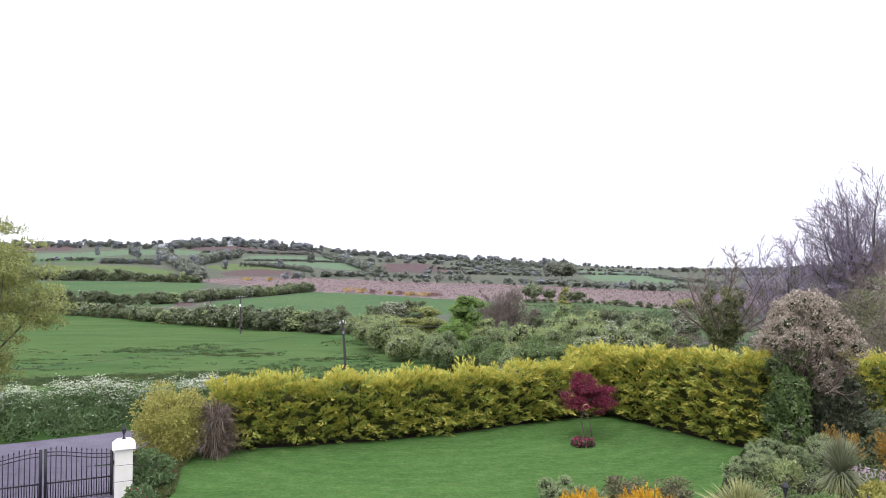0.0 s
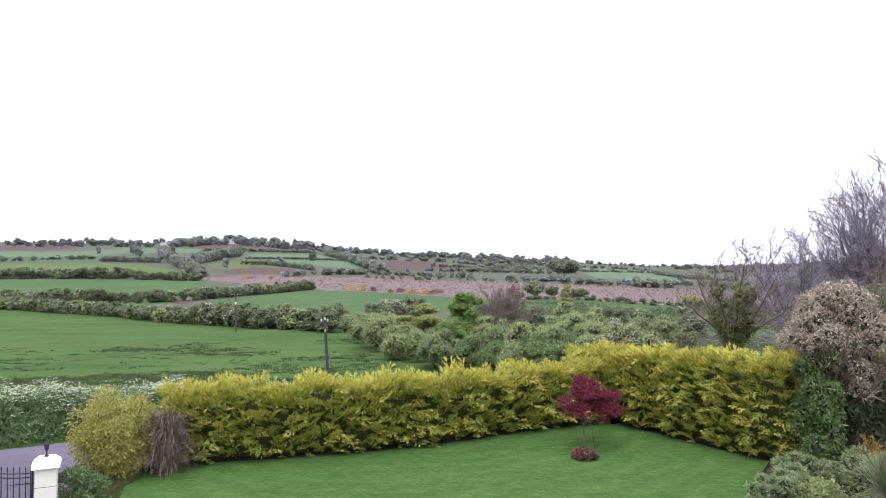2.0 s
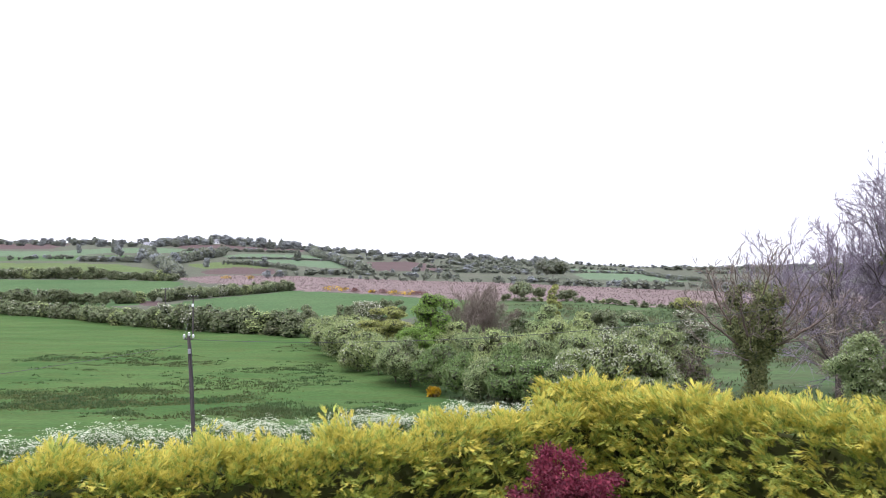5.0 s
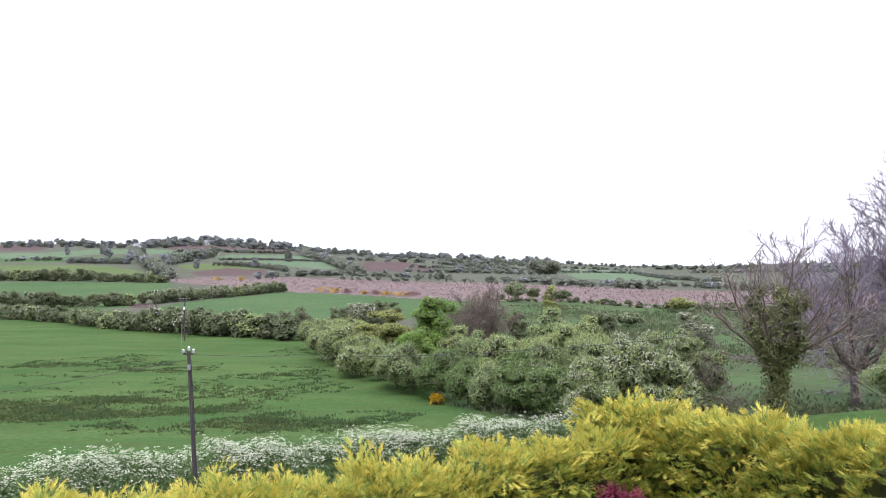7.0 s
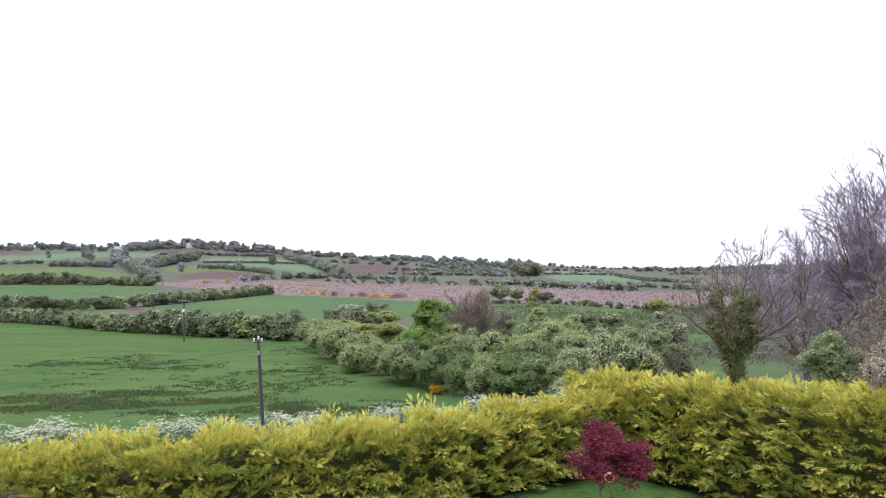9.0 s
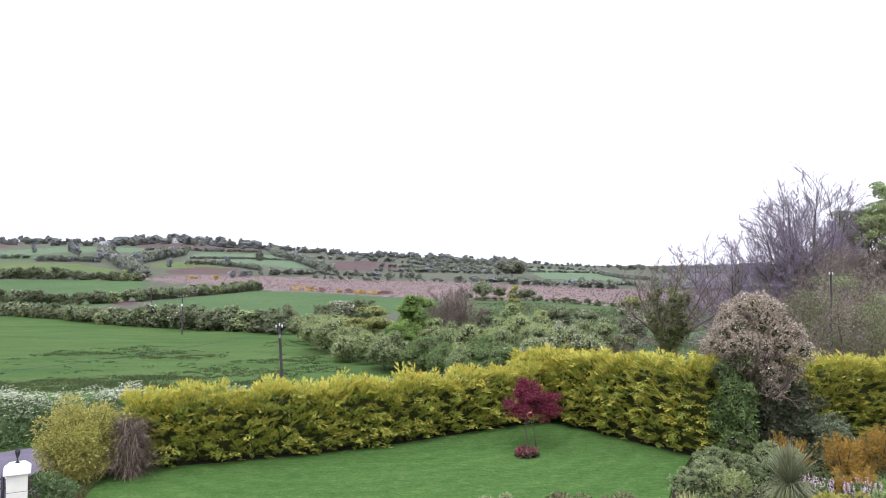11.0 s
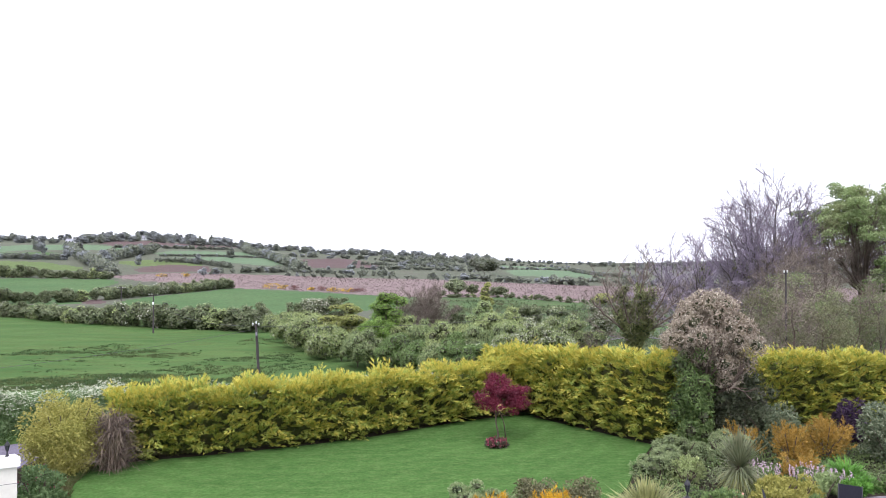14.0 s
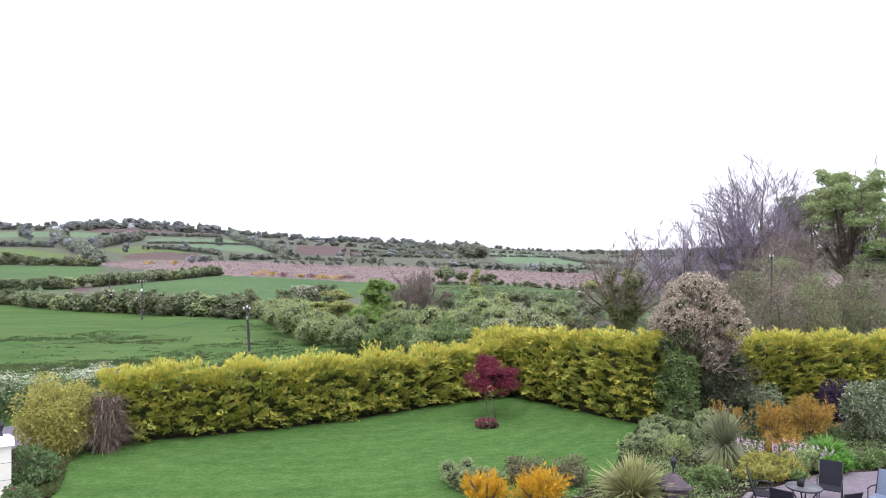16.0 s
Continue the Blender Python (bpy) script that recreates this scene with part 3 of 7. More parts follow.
def blob(seed, count, rx, ry, rz, lumps=9, hollow=0.45, low=-0.85, fine=1.0):
    """Points with outward directions through a lumpy crown made of several rounded masses, about the origin."""
    r = np.random.default_rng(seed)
    cs = r.normal(size=(lumps, 3))
    cs = unit(cs) * (r.uniform(0.35, 0.75, (lumps, 1)) if fine == 1 else r.uniform(0.3, 0.86, (lumps, 1)))
    cs[:, 2] = np.maximum(cs[:, 2], low * 0.6)
    rad = r.uniform(0.35, 0.55, lumps) * fine
    which = r.integers(0, lumps, count)
    d = unit(r.normal(size=(count, 3)))
    p = cs[which] + d * (rad[which] * r.uniform(hollow, 1.05, count) ** 0.6)[:, None]
    p[:, 2] = np.maximum(p[:, 2], low)
    d = unit(d + 0.6 * unit(p) + np.array([0, 0, 0.25]))
    return p * np.array([rx, ry, rz]), d


def crown_frame(seed, tips, fork, girth, main=7):
    """Limbs that divide from a fork out to all the twig tips: starts, ends, radii, and each tip's direction."""
    r = np.random.default_rng(seed)
    rows, ends = [], np.zeros((len(tips), 3))
    total = len(tips)

    def reach(p, ids, d):
        n = len(ids)
        rad = girth * (n / total) ** 0.48
        if n == 1:
            e = tips[ids[0]]
            m = (p + e) / 2 + d * np.linalg.norm(e - p) * 0.08
            rows.append((*p, *m, rad, rad * 0.8)), rows.append((*m, *e, rad * 0.8, rad * 0.6))
            ends[ids[0]] = e - m
            return
        c = tips[ids].mean(0)
        gap = np.linalg.norm(c - p)
        wide = np.linalg.norm(tips[ids] - c, axis=1).mean() + 1e-6
        step = min(max(0.3 * gap / wide, 0.1), 0.6) * r.uniform(0.85, 1.15)
        q = p + (c - p) * step + d * gap * step * 0.22 + r.normal(0, 0.012, 3) * gap
        m = (p + q) / 2 + r.normal(0, 0.012, 3) * gap
        rows.append((*p, *m, rad, rad * 0.93)), rows.append((*m, *q, rad * 0.93, rad * 0.86))
        w = unit(tips[ids] - q)
        a = w[r.integers(n)]
        b = w[np.argmin(w @ a)]
        near = w @ a > w @ b + r.normal(0, 0.03, n)
        if near.all() or not near.any():
            near = np.arange(n) < n // 2
        nd = unit(q - m)
        reach(q, ids[near], nd), reach(q, ids[~near], nd)

    # a few main limbs fan out from the fork
    fork = np.asarray(fork, float)
    w = unit(tips - fork)
    heads = [int(np.argmax(w[:, 2]))]
    while len(heads) < min(main, total):
        heads.append(int(np.argmin((w @ w[heads].T).max(1))))
    own = np.argmax(w @ w[heads].T, 1)
    for k in range(len(heads)):
        ids = np.nonzero(own == k)[0]
        if len(ids):
            reach(fork, ids, unit(w[ids].mean(0) + np.array([0, 0, 0.5])))
    a = np.array(rows)
    return a[:, :3], a[:, 3:6], a[:, 6], a[:, 7], unit(ends)


def dome(seed, count, rx, ry, rz, low=-0.7, inner=0.35, rough=0.14):
    """Points through a rounded crown with an uneven outline, about the origin, fewer within."""
    r = np.random.default_rng(seed)
    d = unit(r.normal(size=(count * 3, 3)))
    d = d[d[:, 2] > low - 0.25][:count]
    w = r.normal(0, 2.6, (5, 3))
    f = r.uniform(0, 6.28, 5)
    wave = 1 + rough * np.sin(d @ w.T + f).sum(1) / 1.6
    q = d * (wave * r.uniform(inner**2, 1, len(d)) ** 0.5)[:, None]
    q[:, 2] = np.maximum(q[:, 2], low + r.uniform(-0.1, 0.1, len(d)))
    return q * np.array([rx, ry, rz])


def shoots(soup, p, d, length, leaf, width, count, r, end=None, share=0.0):
    """Straight young shoots, each set with small leaves, and flowers in end on a share of them."""
    n = len(p)
    d = unit(d)
    s1, s2 = frames_of(d, r)
    flower = r.random(n) < share
    for k in range(count):
        u = (k + r.random(n)) / count
        th = k * 2.4 + r.uniform(0, 1.5, n)
        off = s1 * np.cos(th)[:, None] + s2 * np.sin(th)[:, None]
        at = p + d * (length * u)[:, None] + off * (length * 0.1 * (1 - 0.7 * u))[:, None]
        dr = d * 0.7 + off * 0.8 + r.normal(0, 0.25, (n, 3))
        if end is not None and k >= count - 3 and flower.any():
            leaves(end, at[flower], dr[flower], leaf * 0.75, width * 1.1)
            if (~flower).any():
                leaves(soup, at[~flower], dr[~flower], leaf * r.uniform(0.7, 1.25, int((~flower).sum())), width, 0.2)
        else:
            leaves(soup, at, dr, leaf * r.uniform(0.7, 1.25, n), width, 0.2)


GOLD = (1 + 5**0.5) / 2
ICO = unit(np.array([(a * s, b * t * GOLD, 0) for a in (1,) for b in (1,) for s in (1, -1) for t in (1, -1)], float))
ICO = np.concatenate([ICO, ICO[:, [2, 0, 1]], ICO[:, [1, 2, 0]]])
ICO_F = np.array([(i, j, k) for i in range(12) for j in range(i + 1, 12) for k in range(j + 1, 12) if max(np.linalg.norm(ICO[i] - ICO[j]), np.linalg.norm(ICO[j] - ICO[k]), np.linalg.norm(ICO[i] - ICO[k])) < 1.2])


def cores(soup, centres, radii, r):
    """Uneven lumps of close inner growth round the centres."""
    n = len(centres)
    v = centres[:, None] + ICO[None] * radii[:, None] * r.uniform(0.75, 1.1, (n, 12, 1))
    soup.add(v.reshape(-1, 3), (np.arange(n)[:, None, None] * 12 + ICO_F[None]).reshape(-1, 3))


def leaf_clumps(soup, centres, radii, count, leaf, r, up=0.35, aspect=0.62, flower=None, share=0.0, feather=0.0, loose=0.5):
    """Leaves over rounded clumps, each leaf lying along its clump's surface; flowers in patches on the upper sides."""
    n = len(centres)
    area = radii[:, 0] * radii[:, 1]
    i = r.choice(n, count, p=area / area.sum())
    o = unit(r.normal(size=(count, 3)) + np.array([0, 0, up]))
    p = centres[i] + o * radii[i] * r.uniform(0.7, 1.12, (count, 1))
    face = unit(o / radii[i] * radii[i].mean(1, keepdims=True) + r.normal(0, loose, (count, 3)))
    d = unit(np.cross(face, r.normal(size=(count, 3))))
    ln = leaf * r.uniform(0.65, 1.35, count)
    wd = ln * aspect
    if feather:
        long = r.random(count) < feather
        d = np.where(long[:, None], unit(o * 0.5 + np.array([0, 0, 0.8]) + r.normal(0, 0.3, (count, 3))), d)
        ln, wd = np.where(long, ln * 1.7, ln), np.where(long, ln * 0.34, wd)
    side = unit(np.cross(face, d))
    if flower is not None and share:
        patch = np.sin(p @ np.array([2.1, 0.7, 1.3]) + i) + np.sin(p @ np.array([-0.9, 2.3, 1.1]) + 2.0 * i)
        f = (r.random(count) < share * (1.2 + 0.8 * patch)) & (o[:, 2] > -0.25)
        if f.any():
            chips(flower, p[f] + o[f] * leaf * 0.2, d[f], ln[f] * 0.75, wd[f] * 1.1, side[f])
        p, d, ln, wd, side = p[~f], d[~f], ln[~f], wd[~f], side[~f]
    chips(soup, p, d, ln, wd, side)


def box_bm(sx, sy, sz, bevel=0.0, z0=0.0):
    bm = bmesh.new()
    bmesh.ops.create_cube(bm, size=1, matrix=Matrix.Translation((0, 0, z0 + sz / 2)) @ Matrix.Diagonal((sx, sy, sz, 1)))
    if bevel:
        bmesh.ops.bevel(bm, geom=bm.edges[:], offset=bevel, segments=2, affect="EDGES", profile=0.5)
    return bm


def lathe_bm(profile, sides=12):
    """A turned shape from (radius, height) pairs."""
    so = Soup()
    a = np.arange(sides) * 2 * math.pi / sides
    v = np.concatenate([np.stack([np.cos(a) * r, np.sin(a) * r, np.full(sides, z)], 1) for r, z in profile])
    k = np.arange(sides)
    f = np.concatenate([np.stack([i * sides + k, i * sides + (k + 1) % sides, (i + 1) * sides + (k + 1) % sides, (i + 1) * sides + k], 1) for i in range(len(profile) - 1)])
    return so.add(v, f)


def rod(pts, radius, sides=6):
    """A round bar bent along its points, in one piece."""
    pts = np.asarray(pts, float)
    n = len(pts)
    t = unit(np.gradient(pts, axis=0))
    ref = np.array([0, 0, 1.0]) if np.abs(t[:, 2]).max() < 0.9 else np.array([0.31, 0.95, 0.02])
    s = unit(np.cross(t, ref))
    u = np.cross(t, s)
    a = np.arange(sides) * 2 * math.pi / sides
    v = pts[:, None] + radius * (s[:, None] * np.cos(a)[None, :, None] + u[:, None] * np.sin(a)[None, :, None])
    idx = np.arange(n * sides).reshape(n, sides)
    nxt = np.roll(idx, -1, 1)
    so = Soup().add(v.reshape(-1, 3), np.stack([idx[:-1], nxt[:-1], nxt[1:], idx[1:]], -1).reshape(-1, 4))
    so.f += [idx[0][None, ::-1], idx[-1][None, :]]
    return so


def along(points, step):
    """Points at even steps along a plan line, with the direction of the line."""
    pts = np.asarray(points, float)
    seg = np.linalg.norm(np.diff(pts, axis=0), axis=1)
    cum = np.concatenate([[0], np.cumsum(seg)])
    at = np.arange(0, cum[-1] + 1e-6, step)
    q = np.stack([np.interp(at, cum, pts[:, i]) for i in range(pts.shape[1])], 1)
    d = unit(np.stack([np.interp(np.minimum(at + 0.2, cum[-1]), cum, pts[:, i]) - np.interp(np.maximum(at - 0.2, 0), cum, pts[:, i]) for i in range(2)], 1))
    return q, d


# ---- the lie of the land ----
VX = (-40, -22, -16, -12, -8.6, -4.5, 1, 6, 14, 60)
VY = (16, 24.5, 27.5, 30.5, 34, 38.8, 41.5, 44, 47.5, 66)
VZ = (0.9, 0.7, 0.5, 0.2, -0.4, -1.3, -1.5, -1.5, -1.6, -2.6)
RZ = (0, -0.1, -0.2, -0.3, -0.7, -1.6, -2.1, -2.2, -2.3, -3.0)
FY = (0, 30, 38, 48, 56, 70, 105, 150, 200, 310)
FZ = (2, 0.1, -1.3, -2.3, -3.2, -4.6, -6.0, -7.2, -7.8, -6.2)
SA = (-0.7, -0.625, -0.386, -0.29, -0.186, -0.047, 0.172, 0.331, 0.41, 0.5, 0.625, 0.9)
SZ = (41, 41, 38, 42, 32, 20, 8, 0, 2, 6, 8, 8)


def height(x, y):
    """Garden level, the sunk road, its bank, the falling field, the valley and the far hill."""
    x, y = np.asarray(x, float), np.asarray(y, float)
    s = y - np.interp(x, VX, VY)
    far = np.interp(x / np.maximum(y, 50), SA, SZ)
    h = np.where(y > 310, -6.2 + (far + 6.2) * np.clip((y - 310) / 840, 0, 1) ** 1.15, np.interp(y, FY, FZ))
    h = h - np.clip((y - 1150) / 3000, 0, 1) * (np.maximum(far, 0) + 8)
    b = np.clip((s - 0.8) / 5, 0, 1)
    b = b * b * (3 - 2 * b)
    h = np.interp(x, VX, VZ) * (1 - b) + h * b
    r = np.clip((s + 0.7) / 1.3, 0, 1)
    h = np.interp(x, VX, RZ) * (1 - r) + h * r
    g = np.clip((s + 9.5) / 3.5, 0, 1)
    g = g * g * (3 - 2 * g)
    return -0.04 * (1 - g) + h * g


def rough_height(x, y):
    """The land with its small unevenness."""
    s = y - np.interp(x, VX, VY)
    k = np.clip((s - 2) / 8, 0, 1)
    wob = 0.12 * np.sin(x * 0.31 + 1.3 * np.sin(y * 0.17)) * np.sin(y * 0.23 + 0.7) + 0.07 * np.sin(x * 0.9 + y * 0.35) * np.sin(y * 0.7 - x * 0.2)
    return height(x, y) + wob * k


def inside(px, py, poly):
    hit = np.zeros(len(px), bool)
    for (x0, y0), (x1, y1) in zip(poly, poly[1:] + poly[:1]):
        if y0 != y1:
            hit ^= ((y0 > py) != (y1 > py)) & (px < (x1 - x0) * (py - y0) / (y1 - y0) + x0)
    return hit


NEAR_LAND = [
    ("rushy", [(5, 66), (9, 57), (16, 50), (40, 62), (120, 120), (200, 250), (104, 212), (78, 235), (48, 280), (18, 284), (8, 180), (-6, 120)]),
    ("scrub", [(-3000, 340), (-300, 300), (-150, 236), (-99, 236), (-20, 146), (0, 150), (6, 278), (60, 270), (110, 205), (300, 190), (3000, 600), (3000, 4500), (-3000, 4500)]),
    ("field", [(-80, 236), (-83, 256), (-73, 290), (-59, 327), (-27, 303), (-4, 280), (12, 263), (8, 232), (-5, 189), (-12, 160), (-27, 150), (-54, 190)]),
    ("field", [(-345, 398), (-177, 398), (-132, 387), (-119, 359), (-118, 324), (-89, 244), (-95, 236), (-128, 238), (-172, 250), (-330, 300)]),
    ("plough", [(-98, 259), (-93, 262), (-83, 241), (-88, 234)]),
]
SLOPES = [
    ("yellow", [(-400, 565), (-285, 582), (-244, 568), (-190, 502), (-178, 460), (-216, 482), (-265, 500), (-380, 480)]),
    ("pale", [(-560, 804), (-428, 818), (-425, 932), (-367, 964), (-273, 848), (-245, 772), (-318, 807), (-356, 784), (-358, 687), (-480, 690)]),
    ("field", [(-440, 648), (-352, 727), (-311, 747), (-264, 666), (-267, 643), (-299, 629), (-400, 593)]),
    ("yellow", [(-189, 560), (-175, 585), (-152, 579), (-122, 547), (-115, 500), (-159, 506)]),
    ("plough", [(-142, 530), (-112, 519), (-95, 461), (-134, 441), (-149, 475)]),
    ("bog", [(-141, 410), (-133, 426), (-108, 442), (-75, 444), (-40, 438), (0, 424), (39, 419), (67, 390), (101, 362), (130, 329), (152, 299), (260, 320), (230, 205), (130, 208), (110, 219), (90, 231), (70, 234), (52, 262), (29, 266), (13, 266), (-8, 287), (-30, 311), (-59, 327), (-82, 352), (-116, 374)]),
]
HILL = [
    ("plough", [(-700, 1000), (-540, 1080), (-467, 880), (-521, 849), (-620, 849)]),
    ("plough", [(-393, 1063), (-264, 995), (-185, 1069), (-172, 918), (-285, 855)]),
    ("plough", [(-68, 737), (-34, 844), (-4, 793), (17, 599), (-18, 576), (-44, 566)]),
    ("pale", [(-202, 700), (-204, 773), (-134, 874), (-102, 753), (-149, 708), (-182, 654)]),
    ("pale", [(-168, 632), (-139, 691), (-94, 711), (-67, 588), (-79, 566), (-110, 592), (-154, 623)]),
    ("pale", [(119, 605), (154, 677), (199, 665), (176, 548), (165, 468), (127, 480), (106, 501)]),
    ("pale", [(156, 813), (229, 786), (198, 698), (137, 714)]),
    ("field", [(182, 565), (197, 512), (181, 462), (170, 493)]),
]
FIELDS = NEAR_LAND + SLOPES + HILL
BOG = SLOPES[5][1]
KINDS = ["pasture", "rushy", "scrub", "field", "yellow", "pale", "bog", "plough"]


def make_ground():
    ang = np.concatenate([np.linspace(-180, -52, 24)[:-1], np.linspace(-52, 58, 420), np.linspace(58, 180, 24)[1:-1]])
    dist = np.concatenate([[0.5], np.linspace(4, 24, 8), np.geomspace(25, 1300, 215), np.geomspace(1350, 4600, 14)])
    a, d = np.meshgrid(np.radians(ang), dist)
    x, y = np.sin(a) * d, np.cos(a) * d
    z = rough_height(x, y)
    nd, na = x.shape
    idx = np.arange(nd * na).reshape(nd, na)
    nxt = np.roll(idx, -1, 1)
    f = np.stack([idx[:-1], idx[1:], nxt[1:], nxt[:-1]], -1).reshape(-1, 4)[:, ::-1]
    so = Soup().add(np.stack([x, y, z], -1).reshape(-1, 3), f)
    me = so.mesh("ground", True)
    for k in KINDS:
        me.materials.append(M[k])
    v = so.v[0]
    cx, cy = v[f, 0].mean(1), v[f, 1].mean(1)
    slot = np.zeros(len(f), int)
    for k, poly in FIELDS:
        slot[inside(cx, cy, poly)] = KINDS.index(k)
    me.polygons.foreach_set("material_index", slot)
    ob = new("ground", me)
    tagged(ob, "rolling green farmland with pasture, brown bog and far fields", "ground", kind="structure")


make_ground()


def strip(name, left, right, material, lift, label, category, cols=6):
    """A surfaced strip between two plan lines, laid on the land."""
    lq, rq = np.asarray(left, float), np.asarray(right, float)
    t = np.linspace(0, 1, 60)
    k = np.linspace(0, 1, len(lq))
    l2, r2 = (np.stack([np.interp(t, k, q[:, i]) for i in (0, 1)], 1) for q in (lq, rq))
    u = np.linspace(0, 1, cols)[None, :, None]
    g = l2[:, None] * (1 - u) + r2[:, None] * u
    z = height(g[..., 0], g[..., 1]) + lift
    top = np.concatenate([g, z[..., None]], -1)
    n, c = top.shape[:2]
    idx = np.arange(n * c).reshape(n, c)
    f = np.stack([idx[:-1, :-1], idx[:-1, 1:], idx[1:, 1:], idx[1:, :-1]], -1).reshape(-1, 4)
    so = Soup().add(top.reshape(-1, 3), f)
    return tagged(part(name, so, material, smooth=True), label, category, kind="structure")


def slab(name, poly, z, thick, material, label, category):
    bm = bmesh.new()
    face = bm.faces.new([bm.verts.new((x, y, z)) for x, y in poly])
    if face.normal.z < 0:
        face.normal_flip()
    ex = bmesh.ops.extrude_face_region(bm, geom=[face])
    bmesh.ops.translate(bm, verts=[v for v in ex["geom"] if isinstance(v, bmesh.types.BMVert)], vec=(0, 0, -thick))
    bmesh.ops.recalc_face_normals(bm, faces=bm.faces[:])
    return tagged(part(name, bm, material), label, category, kind="structure")


EDGE = list(zip(VX[1:9], VY[1:9]))
strip("road", [(x, y - 0.9) for x, y in EDGE], [(x + 1.6, y - 5.4) for x, y in EDGE], M["asphalt"], 0.03, "worn grey asphalt country lane beside the hedge", "road")
slab("driveway", [(-16, 22.4), (-13.2, 22.6), (-9.6, 23.4), (-8.9, 20.2), (-8.6, 15), (-7.6, 6), (-7.6, -14), (-24, -14), (-24, 19)], 0.0, 0.2, M["asphalt"], "grey tarmac entrance at the iron gate", "driveway")
slab("lawn", [(-8.6, 24.9), (-7.4, 25.4), (-1.8, 27.0), (2.6, 29.3), (6.4, 31.0), (9.2, 28.4), (10.85, 25.5), (9.0, 22.6), (8.0, 20.6), (6.0, 18.2), (2.0, 16.5), (4.2, 13.5), (3.9, 4), (3.4, -14), (-7.5, -14), (-7.5, 8), (-7.6, 20.0), (-8.4, 22.6)], 0.03, 0.12, M["lawn"], "closely mown bright green lawn", "lawn")
slab("flower_bed", [(5.9, 18.1), (8.1, 20.7), (9.1, 22.7), (10.95, 25.6), (12, 28), (26, 28), (26, 19.6), (13.5, 19.2), (11.0, 18.0), (9.6, 16.6), (6, 14), (4.3, 13.6), (2.1, 16.4)], 0.02, 0.1, M["soil"], "planted bed of dark garden soil", "flower bed")
slab("patio", [(11.05, 17.95), (13.5, 19.1), (26, 19.5), (26, -14), (3.5, -14), (4.0, 4), (4.35, 13.5), (6, 13.9), (9.6, 16.5)], 0.05, 0.15, M["paving"], "lilac-grey paved patio with garden furniture", "patio")
# strips in soil colour, added to draw the shadow line at the hedge foot
for k, (line, inner) in enumerate([([(-8.1, 24.8), (-4.72, 25.6), (-1.8, 26.5), (0.52, 27.5), (2.62, 28.7), (4.32, 29.7), (6.5, 30.65)], (-0.3, 0.9)), ([(7.45, 30.3), (9.05, 27.85), (10.65, 25.45), (10.9, 25.1)], (0.6, 0.3))]):
    strip("hedge_bed", line, [(x + inner[0], y + inner[1]) for x, y in line], M["soil"], 0.074, "dark soil strip laid as the shadow line under the golden hedge", "flower bed")
slab("side_bed", [(-9.1, 20.1), (-8.0, 19.4), (-7.7, 20.0), (-8.5, 22.7), (-8.7, 25.0), (-10.6, 25.6), (-10.9, 23.6), (-9.6, 22.8)], 0.025, 0.1, M["soil"], "strip of dark soil beside the gate pillar", "flower bed")


